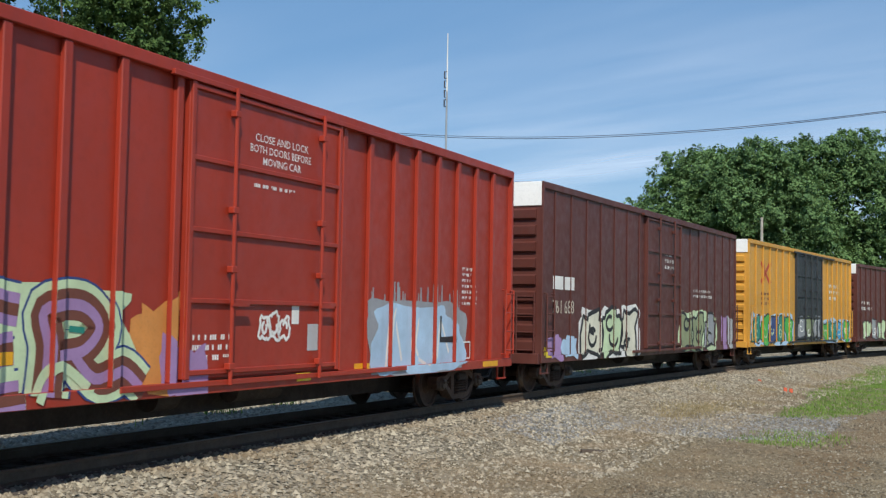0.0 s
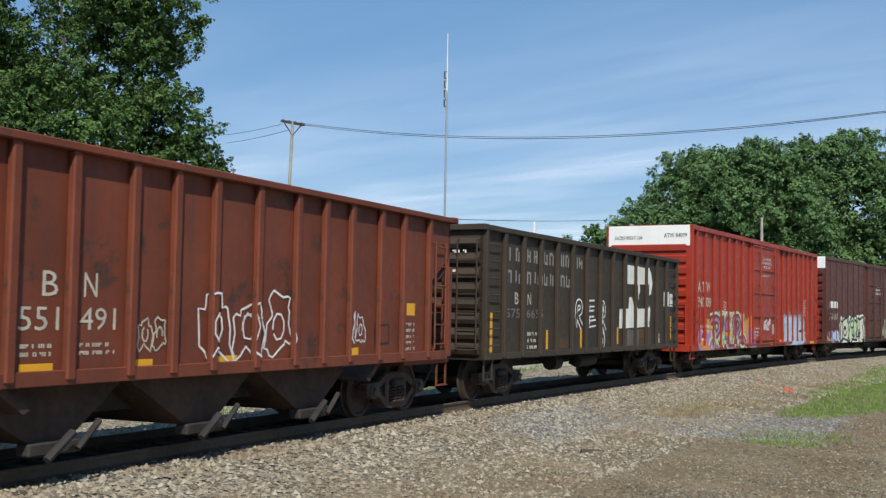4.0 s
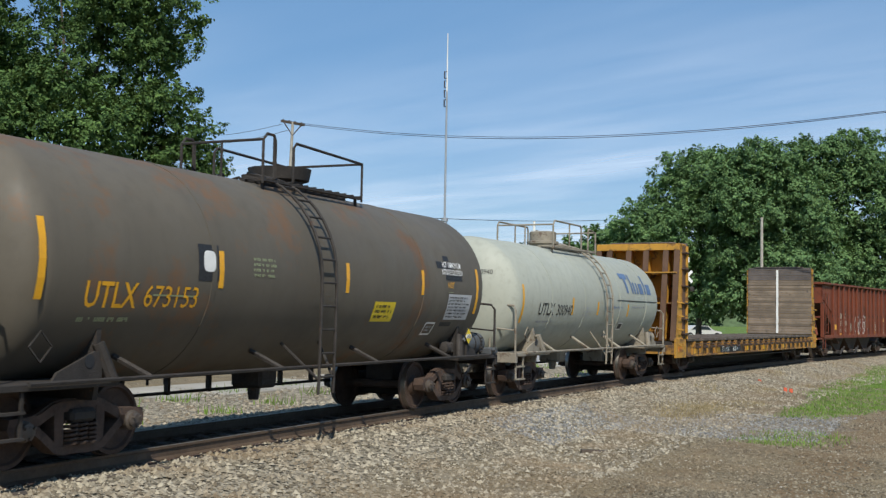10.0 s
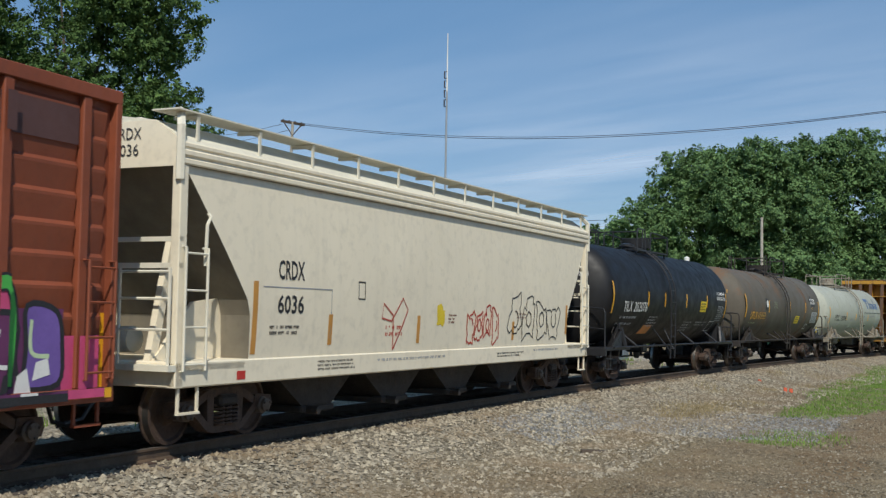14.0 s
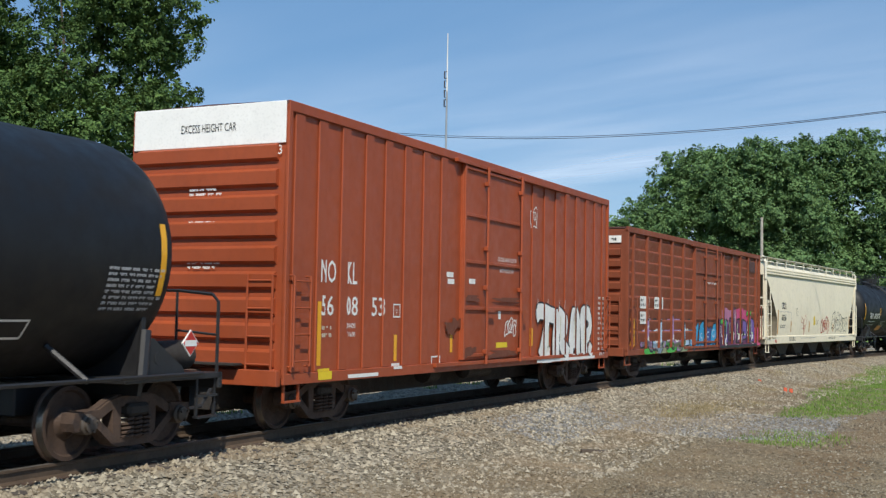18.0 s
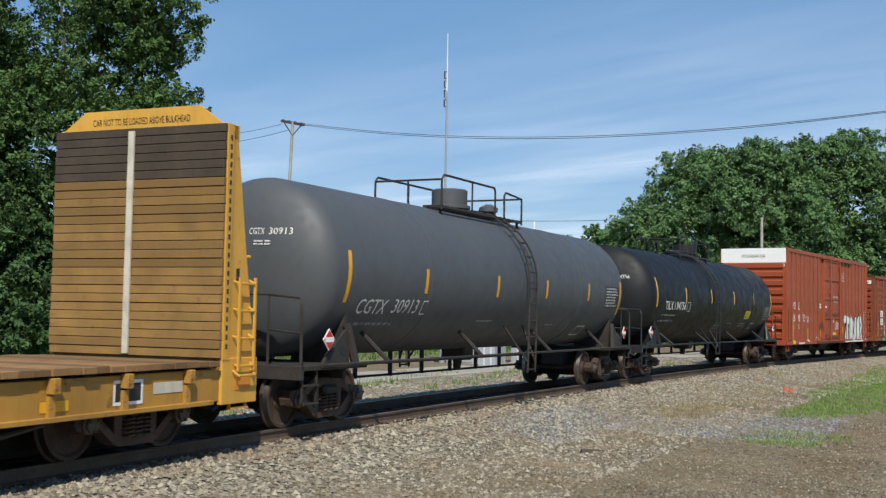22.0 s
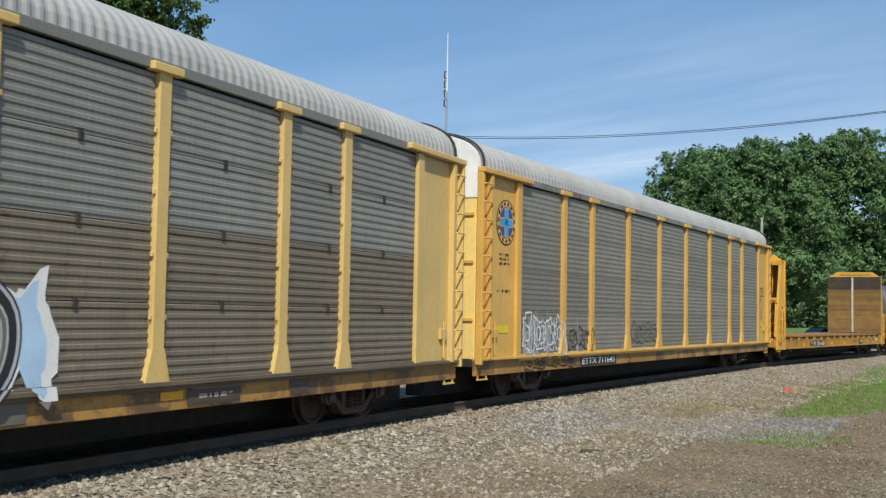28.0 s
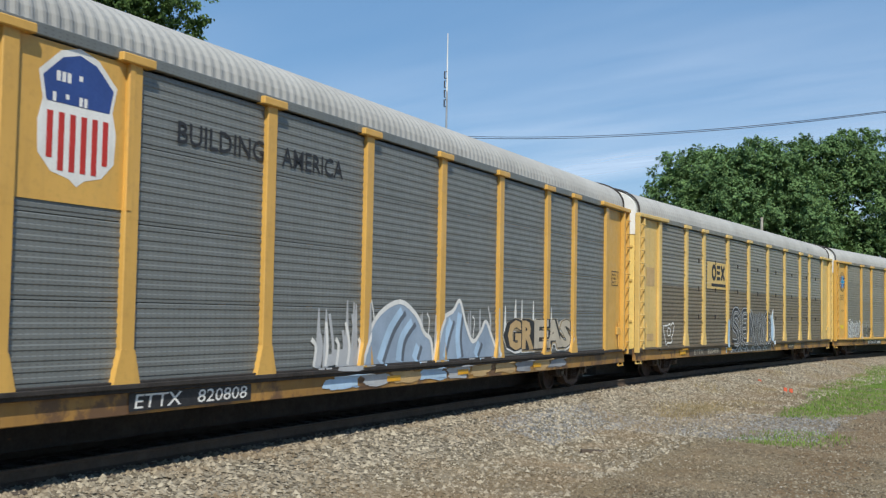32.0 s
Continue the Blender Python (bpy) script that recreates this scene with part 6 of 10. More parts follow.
    tag = [
        [[(-1.8, 1.76), (-1.76, 2.1), (-1.68, 2.36), (-1.45, 2.36), (-1.42, 2.18), (-1.66, 2.06), (-1.36, 1.76)]],
        [[(-0.42, 2.38), (-0.92, 2.34), (-0.94, 2.1), (-0.95, 1.86), (-0.3, 1.88)], [(-0.92, 2.1), (-0.45, 2.12)]],
        [[(0.02, 1.84), (0.04, 2.2), (0.1, 2.38), (0.34, 2.34), (0.36, 2.12), (0.12, 2.04), (0.46, 1.62)]],
        [[(0.08, 1.28), (0.12, 1.54), (0.32, 1.5), (0.3, 1.28), (0.08, 1.26)]],
    ]
    throw_up(sd, tag, ((0.2, W_, "graffiti_line"), (0.11, MATS["sooty_brown_gondola_paint"], "graffiti_fill")), 0.008)
    sd.lay("paint_patch", blob_pts(-2.0, 1.5, 0.16, 0.2, 6), [tuple(range(26))], BK)
    sd.lay("paint_patch", blob_pts(-0.85, 1.5, 0.2, 0.22, 7), [tuple(range(26))], BK)
    sd.rect(-3.2, -2.3, 1.25, 1.5, rusty, "paint_patch")
    sd.rect(5.95, 6.25, 2.4, 2.85, W_, "sticker")
    sd.rect(6.6, 6.95, 2.4, 2.8, W_, "sticker")
    sd.outline(5.1, 5.5, 1.28, 1.55, W_, 0.03)
    en.text("BN575665", -1.2, 3.68, 0.12, CR, 1.6)
    en.bars(0.3, 1.2, 3.3, 3.42, 1, W_, 5)
    en.bars(0.3, 1.0, 2.9, 3.0, 1, W_, 6)
    # open hopper
    car, sd, en = C[5]
    sd.text("B", -3.75, 2.16, 0.28, CR, 0.24)
    sd.text("N", -3.1, 2.16, 0.28, CR, 0.22)
    sd.text("551", -4.08, 1.78, 0.26, CR, 0.6)
    sd.text("491", -3.15, 1.78, 0.26, CR, 0.6)
    sd.bars(-4.05, -3.45, 1.48, 1.66, 2, CR, 3)
    sd.bars(-3.15, -2.5, 1.48, 1.66, 2, CR, 4)
    for r in ((-5.05, -4.48, 1.6, 1.85), (-4.05, -3.55, 1.3, 1.42), (-2.2, -1.85, 1.3, 1.42), (-0.5, -0.05, 1.3, 1.42), (3.0, 3.4, 1.34, 1.46), (4.98, 5.5, 2.0, 2.22)):
        sd.rect(*r, YT, "reflective_strip")
    scrawl(sd, -0.95, 1.35, 1.32, 2.3, 3, W_, 0.035, 44)
    scrawl(sd, -2.15, -1.6, 1.5, 1.95, 2, CR, 0.025, 45)
    scrawl(sd, 3.0, 3.6, 1.5, 2.0, 2, W_, 0.025, 46)
    sd.outline(3.95, 4.5, 1.5, 1.85, BK, 0.03)
    sd.bars(4.95, 5.6, 1.35, 1.9, 5, CR, 9)
    en.text("BN 551491", -0.25, 3.52, 0.17, CR, 1.15)
    en.bars(0.25, 0.95, 3.05, 3.4, 3, CR, 12)
    # first flat
    car, sd, en, _ = C[6]
    sd.rect(-5.2, -2.55, 0.84, 1.08, BK, "black_patch", lift=0.02)
    sd.text("TTPX", -5.0, 0.86, 0.19, W_, 0.95, fat=0.01, lift=0.025)
    sd.text("80", -3.6, 0.86, 0.19, W_, 0.4, fat=0.01, lift=0.025)
    sd.bars(-3.1, -2.65, 0.86, 1.05, 1, W_, 3, lift=0.025)
    for u in (-8.3, -5.6, -1.9, 0.6, 3.8):
        sd.rect(u, u + 0.5, 0.86, 1.02, YT, "reflective_strip", lift=0.015)
    # pale tank
    car, sd, en = C[7]
    sd.text("UTLX", -4.35, 2.05, 0.29, BK, 1.0, fat=0.012, shear=0.15)
    sd.text("300940", -3.2, 2.05, 0.27, BK, 1.05, shear=0.1)
    sd.bars(-4.35, -3.3, 1.85, 1.95, 1, grey, 2)
    strips(sd, [(-5.3, 1.87, 2.74), (-2.13, 2.08, 2.5), (-0.25, 2.08, 2.42), (2.29, 2.05, 2.4)], YT, 0.11)
    # company emblem as plain blocks
    sd.rect(1.95, 2.6, 3.12, 3.27, thin, "emblem", lift=0.012)
    for a, b, z in ((2.2, 2.37, 3.12), (2.7, 2.82, 3.26), (2.92, 3.05, 3.04), (3.18, 3.3, 3.04), (3.42, 3.78, 3.02), (3.9, 4.02, 3.26), (4.12, 4.5, 3.02)):
        sd.rect(a, b, 2.72, z, thin, "emblem", lift=0.012)
    sd.bars(-1.35, -0.75, 2.02, 2.3, 3, grey, 4)
    sd.bars(1.0, 1.9, 2.25, 2.36, 1, thin, 5)
    sd.bars(2.6, 3.9, 2.28, 2.38, 1, grey, 6)
    sd.strokes([[(1.3, 2.5), (5.0, 2.5)]], 0.025, BK, "tank_weld")
    sd.outline(1.75, 2.15, 1.68, 1.88, W_, 0.03)
    sd.rect(1.8, 2.1, 1.71, 1.85, BK, "placard")
    # grey-brown tank
    car, sd, en = C[8]
    sd.text("UTLX", -5.58, 2.04, 0.31, YT, 0.9, fat=0.012)
    sd.text("673153", -4.55, 2.06, 0.27, YT, 1.05)
    sd.bars(-5.6, -4.5, 1.86, 1.96, 1, olv, 3)
    strips(sd, [(-6.3, 2.12, 3.03), (-3.05, 2.33, 2.83), (0.35, 2.35, 2.83), (3.1, 2.38, 2.83), (5.6, 2.05, 2.95)], YT, 0.11)
    sd.rect(1.35, 2.11, 1.89, 2.23, ST, "sticker")
    sd.bars(1.42, 2.05, 1.93, 2.2, 3, BK, 4, lift=0.009)
    sd.rect(-3.55, -3.1, 2.42, 2.9, BK, "gauge_recess")
    sd.lay("gauge_face", blob_pts(-3.32, 2.68, 0.13, 0.14, 3, 20, 0.0), [tuple(range(20))], W_, lift=0.01)
    sd.bars(-2.3, -1.7, 2.5, 2.8, 4, olv, 6)
    for a, b, z0, z1 in ((3.75, 4.5, 2.9, 3.03), (4.1, 4.85, 2.68, 2.8), (4.1, 4.35, 3.05, 3.15)):
        sd.rect(a, b, z0, z1, BK, "painted_out_lettering", lift=0.004)
    sd.text("HOT AMMONIUM", 4.0, 2.92, 0.115, W_, 0.84, fat=0.01)
    sd.text("NITRATE SOLUTION", 3.95, 2.78, 0.115, W_, 0.93, fat=0.01)
    sd.text("HOT", 4.2, 2.53, 0.12, YT, 0.26, fat=0.008)
    sd.bars(4.2, 4.52, 2.44, 2.47, 1, olv, 8)
    sd.rect(4.25, 5.33, 1.93, 2.42, silver, "data_stencil", lift=0.005)
    sd.bars(4.29, 5.28, 1.96, 2.39, 7, BK, 9, lift=0.009)
    sd.rect(4.2, 4.7, 1.8, 1.88, BK, "painted_out_lettering", lift=0.004)
    sd.outline(3.58, 3.98, 1.64, 1.88, W_, 0.03)
    sd.bars(3.66, 3.9, 1.7, 1.82, 2, silver, 10)
    sd.rect(-4.4, -3.5, 2.2, 2.22, olv, "stain")
    # black tank
    car, sd, en = C[9]
    sd.text("TILX", -5.4, 2.2, 0.29, W_, 0.72, fat=0.008)
    sd.text("202076", -4.52, 2.2, 0.29, W_, 1.18, fat=0.008)
    sd.bars(-5.5, -3.8, 1.98, 2.1, 1, silver, 3)
    sd.bars(-5.6, -4.0, 1.8, 1.92, 1, silver, 4)
    sd.bars(-2.9, -1.9, 1.75, 2.1, 4, silver, 5)
    strips(sd, [(-6.33, 2.14, 3.03), (-3.3, 2.38, 2.8), (-1.67, 2.38, 2.8), (0.63, 2.38, 2.82), (3.07, 2.41, 2.83), (5.6, 2.1, 2.95)], YT, 0.1)
    sd.rect(2.3, 3.02, 2.26, 2.62, ST, "sticker")
    sd.bars(2.36, 2.95, 2.3, 2.58, 3, BK, 6, lift=0.009)
    sd.text("HOT AMMONIUM", 4.42, 2.86, 0.13, W_, 0.98, fat=0.01)
    sd.text("NITRATE SOLUTION", 4.36, 2.69, 0.13, W_, 1.08, fat=0.01)
    sd.rect(4.5, 5.45, 1.98, 2.5, BK, "data_plate")
    sd.bars(4.52, 5.45, 1.95, 2.5, 8, silver, 8, lift=0.01)
    sd.rect(-3.05, -2.2, 1.55, 1.82, org, "faded_sticker")
    sd.bars(0.9, 2.0, 1.6, 1.95, 4, silver, 9)
    sd.bars(2.3, 3.9, 1.78, 1.95, 2, silver, 10)
    sd.outline(4.0, 4.6, 1.6, 1.95, W_, 0.025)
    sd.rect(-5.9, -5.3, 1.1, 1.3, W_, "placard")
    # covered hopper
    car, sd, en, sl = C[10]
    sd.text("CRDX", -6.12, 2.5, 0.29, BK, 0.7, fat=0.018)
    sd.text("6036", -6.12, 2.0, 0.28, BK, 0.7, fat=0.018)
    sd.rect(-6.5, -4.6, 2.38, 2.395, grey, "panel_edge")
    sd.rect(-4.62, -4.605, 1.5, 2.39, grey, "panel_edge")
    sd.bars(-6.3, -5.3, 1.68, 1.85, 2, BK, 3)
    sd.outline(-3.78, -3.55, 2.25, 2.55, BK, 0.02)
    tape2 = ink("aged_orange_tape", (0.55, 0.26, 0.05))
    strips(sd, [(-6.68, 1.42, 2.46), (-4.62, 1.52, 2.0), (-1.55, 1.5, 2.0), (3.0, 1.5, 1.9), (6.4, 1.6, 2.3)], tape2, 0.12)
    sd.strokes([[(-2.5, 1.4), (-2.55, 2.0), (-2.9, 2.2), (-2.95, 1.95), (-2.6, 1.9), (-2.2, 2.3), (-2.0, 2.1), (-2.2, 1.8), (-2.5, 1.4)]], 0.03, redl, lift=0.009)
    sd.bars(-2.8, -2.0, 1.62, 1.85, 2, redl, 4)
    scrawl(sd, 0.55, 2.2, 1.5, 2.15, 4, redl, 0.04, 55)
    scrawl(sd, 2.7, 5.9, 1.5, 2.4, 4, BK, 0.032, 56)
    sd.lay("sticker", blob_pts(-0.65, 2.0, 0.16, 0.2, 9, 20, 0.3), [tuple(range(20))], ST)
    sd.bars(-0.3, 0.1, 1.85, 2.05, 3, brn, 6)
    sd.bars(3.2, 3.8, 1.95, 2.1, 2, brn, 7)
    sl.rect(-6.9, -6.7, 1.08, 1.2, REDINK, "sticker")
    sl.bars(-4.8, -3.4, 1.12, 1.3, 3, BK, 8)
    sl.bars(-2.9, 0.2, 1.2, 1.28, 1, grey, 9)
    sl.bars(2.3, 4.0, 1.14, 1.26, 2, BK, 10)
    sl.bars(4.4, 6.3, 1.22, 1.3, 1, grey, 11)
    en.text("CRDX", 0.3, 4.27, 0.16, BK, 0.5)
    en.text("6036", 0.34, 4.05, 0.16, BK, 0.42)
    # ribbed boxcar
    car, sd, en = C[11]
    rose = ink("dusty_rose_spray_paint", (0.42, 0.16, 0.27))
    for k, (u, z, ru, rz, m) in enumerate(((2.75, 2.12, 0.5, 0.3, rose), (3.35, 2.1, 0.45, 0.28, rose), (3.95, 2.12, 0.35, 0.34, plum), (4.7, 2.15, 0.7, 0.3, pink), (5.6, 2.12, 0.5, 0.26, pink))):
        sd.lay("graffiti_glow", blob_pts(u, z, ru, rz, 300 + k, 30, 0.12), [tuple(range(30))], m, lift=0.0485 + 0.0005 * k)
    sd.rect(1.6, 7.0, 1.0, 2.02, plum, "graffiti_glow", lift=0.0475)
    slabs = (
        (1.7, 2.35, 1.95, plum, 0.1), (2.5, 3.1, 2.0, vio, -0.12), (3.2, 3.85, 2.05, plum, 0.08), (3.95, 4.25, 2.4, rose, 0.0), (4.35, 5.0, 2.02, plum, -0.1), (5.05, 5.75, 2.0, vio, 0.1), (5.85, 6.35, 1.95, plum, -0.06), (6.4, 6.95, 2.05, vio, 0.05))
    for k, (u0, u1, z1, m, lean) in enumerate(slabs):
        low = 1.02 + 0.12 * (k % 3)
        pts = smooth_line([(u0, low), (u0 + lean, (low + z1) / 2), (u0 + 0.05, z1), (u1 - 0.05, z1 - 0.06), (u1 + lean, (low + z1) / 2), (u1, low + 0.05), (u0, low)], 4)
        sd.lay("graffiti_fill", pts[:-1], [tuple(range(len(pts) - 1))], m, lift=0.0515 + 0.0004 * (k % 2))
        sd.strokes([pts], 0.065, BK, lift=0.0535 + 0.0003 * (k % 2))
        sd.strokes([smooth_line([(u0 + 0.12, z1 - 0.15), (u0 + 0.1 + lean * 0.6, z1 - 0.5), (u1 - 0.15, z1 - 0.55)])], 0.05, mint if k % 3 else W_, lift=0.0548)
        if k % 2 == 0:
            sd.lay("graffiti_fill", [(u1 - 0.08, low), (u1 + 0.2, low + 0.04), (u1 + 0.12, low + 0.36), (u1 - 0.02, low + 0.28)], [(0, 1, 2, 3)], W_, lift=0.0555)
        sd.lay("graffiti_fill", [(u0 + 0.15, low + 0.1), (u0 + 0.42, low + 0.16), (u0 + 0.38, low + 0.34), (u0 + 0.2, low + 0.3)], [(0, 1, 2, 3)], W_ if k % 3 == 1 else BK, lift=0.0562)
    sd.rect(7.0, 7.6, 1.02, 1.72, pink, "graffiti_fill", lift=0.052)
    sd.rect(1.7, 7.0, 1.0, 1.09, BK, "graffiti_line", lift=0.0568)
    throw_up(sd, [[[(1.75, 1.92), (2.2, 1.98), (2.5, 1.8), (2.5, 1.55)], [(5.75, 2.22), (6.1, 2.28), (6.22, 1.9), (6.18, 1.2)]]], ((0.2, BK, "graffiti_line"), (0.14, grn, "graffiti_fill")), 0.0575)
    piece(sd, -6.4, -1.4, 0.98, 2.1, 5, [lil, sky_b, lil], BK, None, 350, 0.06, W_)
    piece(sd, -6.5, -2.0, 0.92, 1.35, 4, [grn, olv], None, None, 351)
    piece(sd, -1.6, 1.4, 0.98, 1.9, 4, [cyan, cyan, blue], BK, None, 352, 0.05, sky_b)
    for u, z in ((-6.65, 2.3), (-5.35, 2.3), (-6.65, 1.85)):
        sd.rect(u, u + 0.55, z, z + 0.36, W_, "stencil_panel", lift=0.05)
        sd.bars(u + 0.06, u + 0.5, z + 0.05, z + 0.32, 2, BK, 3, lift=0.054)
    strips(sd, [(7.72, 1.0, 1.98), (2.05, 1.2, 1.75), (5.2, 1.35, 1.85), (-7.3, 1.2, 2.0)], YT, 0.12)
    sd.bars(-0.1, 1.6, 3.2, 3.32, 1, W_, 4, lift=0.05)
    sd.rect(5.95, 7.15, 3.88, 4.3, MATS["dark_boxcar_roof"], "patch_plate", lift=0.05)
    en.rect(0.75, 1.35, 4.15, 4.35, W_, "stencil_panel")
    en.bars(0.8, 1.3, 4.18, 4.32, 1, BK, 5, lift=0.01)
    # red oxide boxcar
    car, sd, en = C[12]
    sd.text("NO", -6.76, 2.5, 0.36, W_, 0.5, fat=0.006)
    sd.text("KL", -5.95, 2.5, 0.36, W_, 0.36, fat=0.006)
    sd.text("56", -6.73, 1.98, 0.32, W_, 0.42, fat=0.008)
    sd.text("08", -5.97, 1.98, 0.32, W_, 0.42, fat=0.008)
    sd.text("53", -5.08, 1.98, 0.32, W_, 0.4, fat=0.008)
    sd.outline(-4.32, -4.06, 1.96, 2.2, W_, 0.025)
    sd.text("F", -4.22, 2.0, 0.1, W_)
    sd.bars(-6.7, -6.25, 1.62, 1.85, 2, CR, 3)
    sd.text("214400", -5.95, 1.78, 0.08, W_)
    sd.text("71600", -5.9, 1.64, 0.08, W_)
    strips(sd, [(-6.78, 1.2, 2.2), (-4.22, 1.2, 1.66), (-1.95, 1.3, 1.65), (2.2, 1.35, 1.75)], YT, 0.11)
    sd.rect(-6.8, -6.4, 0.98, 1.15, ST, "sticker")
    sd.rect(-4.35, -4.05, 1.06, 1.16, W_, "sticker")
    sd.outline(-2.8, -2.5, 1.05, 1.25, W_, 0.03)
    for k, (u, z) in enumerate(((-2.2, 2.75), (-1.3, 2.65), (-2.15, 2.62))):
        sd.rect(u, u + 0.3, z, z + 0.1, W_, "sticker")
    sd.text("CLOSE AND LOCK", 0.12, 3.17, 0.085, W_, 1.05, fat=0.003)
    sd.text("DOORS BEFORE", 0.15, 3.05, 0.085, W_, 0.95, fat=0.003)
    sd.text("MOVING CAR", 0.25, 2.93, 0.085, W_, 0.75, fat=0.003)
    sd.rect(0.1, 0.7, 1.35, 1.46, ST, "sticker")
    scrawl(sd, 0.55, 1.2, 1.6, 1.95, 3, W_, 0.03, 66)
    sd.rect(0.2, 0.33, 1.95, 2.15, W_, "placard")
    tag = [
        [[(2.45, 2.02), (2.7, 2.14), (3.25, 2.08), (3.75, 2.02)], [(3.12, 2.1), (3.08, 1.7), (2.9, 1.3), (2.75, 1.1)], [(2.72, 1.1), (3.35, 1.12)]],
        [[(3.72, 1.1), (3.72, 1.6), (3.9, 2.1)], [(3.9, 2.1), (4.28, 1.92), (4.2, 1.62), (3.95, 1.5)], [(4.0, 1.52), (4.3, 1.25), (4.55, 1.1)]],
        [[(4.8, 1.1), (4.88, 1.6), (5.02, 2.1), (5.22, 1.8), (5.32, 1.1)], [(4.9, 1.42), (5.2, 1.42)]],
        [[(5.78, 1.1), (5.72, 1.6), (5.68, 2.1), (6.12, 2.05), (6.2, 1.72), (5.85, 1.5)], [(6.15, 1.25), (6.35, 1.12)]],
    ]
    throw_up(sd, tag, ((0.45, BK, "graffiti_line"), (0.36, W_, "graffiti_fill")), 0.037)
    for u, z in ((3.1, 1.5), (4.0, 1.75), (5.0, 1.75), (5.75, 1.5)):
        sd.lay("graffiti_shade", [(u, z - 0.3), (u + 0.07, z - 0.28), (u + 0.11, z + 0.25), (u + 0.03, z + 0.3)], [(0, 1, 2, 3)], cream, lift=0.042)
    for u in (2.55, 3.2, 3.95, 4.35, 5.1, 5.9):
        sd.strokes([[(u, 2.2), (u + 0.01, 2.42)]], 0.02, W_, "paint_run", 0.038)
    sd.strokes([[(2.4, 1.0), (6.5, 1.0)]], 0.07, W_, "graffiti_line", 0.041)
    # rust round the door gear
    for k, (u, z, a_, b_) in enumerate(((-1.8, 1.85, 0.2, 0.12), (-1.2, 2.35, 0.4, 0.05), (0.6, 2.36, 0.8, 0.04), (-1.3, 1.3, 0.25, 0.1), (0.4, 1.22, 0.8, 0.06), (1.4, 1.4, 0.08, 0.2), (-2.1, 1.78, 0.25, 0.1))):
        sd.lay("rust_stain", blob_pts(u, z, a_, b_, 700 + k, 22, 0.5), [tuple(range(22))], ink("rust_stain_brown", (0.15, 0.042, 0.018)), lift=0.0385 + 0.0003 * k)
    sd.bars(7.0, 7.5, 1.0, 2.6, 12, W_, 6)
    scrawl(sd, 2.1, 2.45, 4.05, 4.55, 1, W_, 0.03, 67)
    sd.rect(-5.9, -4.9, 0.97, 1.03, W_, "sticker")
    en.text("EXCESS HEIGHT CAR", -0.5, 4.78, 0.13, BK, 1.05)
    en.text("NOKL 560853", 0.3, 4.38, 0.14, W_, 1.1)
    for z in (3.78, 3.2, 2.65):
        en.bars(-0.3, 0.35, z, z + 0.22, 3, W_, int(z * 10))
    # long black tank
    car, sd, en = C[13]
    sd.text("TILX", -6.55, 2.3, 0.26, W_, 0.78, fat=0.006)
    sd.text("194756", -5.6, 2.3, 0.26, W_, 1.15, fat=0.006)
    sd.outline(-4.3, -3.98, 2.26, 2.56, W_, 0.025)
    sd.text("C", -4.2, 2.3, 0.12, W_)
    sd.bars(-6.7, -5.0, 2.08, 2.18, 1, silver, 3)
    sd.bars(-6.8, -5.0, 1.9, 2.0, 1, silver, 4)
    strips(sd, [(-7.38, 2.37, 3.26), (-4.48, 2.56, 3.02), (-1.55, 2.56, 3.04), (1.39, 2.59, 3.04), (4.26, 2.59, 3.04), (7.1, 2.2, 3.1)], YT, 0.11)
    sd.rect(3.25, 3.95, 2.05, 2.35, ST, "sticker")
    sd.bars(3.3, 3.9, 2.08, 2.32, 3, BK, 5, lift=0.009)
    sd.bars(6.1, 7.2, 2.0, 2.55, 8, silver, 6)
    sd.bars(1.2, 2.0, 1.85, 1.92, 1, silver, 7)
    sd.bars(3.0, 3.9, 1.72, 1.9, 3, silver, 8)
    sd.outline(4.6, 5.1, 1.68, 1.9, W_, 0.025)
    sd.bars(-0.3, 0.5, 1.65, 1.95, 3, silver, 9)
    # slate tank
    car, sd, en = C[14]
    sd.text("CGTX", -6.78, 2.02, 0.25, W_, 1.0, shear=0.15)
    sd.text("30913", -5.55, 2.04, 0.25, W_, 0.95, shear=0.1)
    sd.outline(-4.45, -4.15, 2.02, 2.28, W_, 0.022)
    sd.bars(-6.9, -4.8, 1.8, 1.9, 1, grey, 3)
    strips(sd, [(-7.25, 2.2, 3.05), (-4.46, 2.41, 2.86), (-1.15, 2.41, 2.86), (1.7, 2.44, 2.86), (4.67, 2.44, 2.88), (7.3, 2.1, 3.0)], YT, 0.11)
    sd.rect(6.05, 7.2, 2.28, 2.85, BK, "data_plate")
    sd.bars(6.1, 7.15, 2.3, 2.83, 7, W_, 4, lift=0.01)
    sd.bars(-1.7, -0.8, 1.88, 1.94, 1, silver, 5)
    sd.bars(2.4, 3.0, 1.8, 1.86, 1, silver, 6)
    sd.outline(4.8, 5.4, 1.55, 1.8, W_, 0.025)
    # second flat
    car, sd, en, xb = C[15]
    sd.rect(-5.2, -2.75, 0.84, 1.08, BK, "black_patch", lift=0.02)
    sd.text("TTPX", -5.1, 0.86, 0.19, W_, 0.95, fat=0.01, lift=0.025)
    sd.text("804650", -3.95, 0.86, 0.19, W_, 1.12, fat=0.01, lift=0.025)
    sd.rect(4.3, 5.3, 0.84, 1.08, BK, "black_patch", lift=0.02)
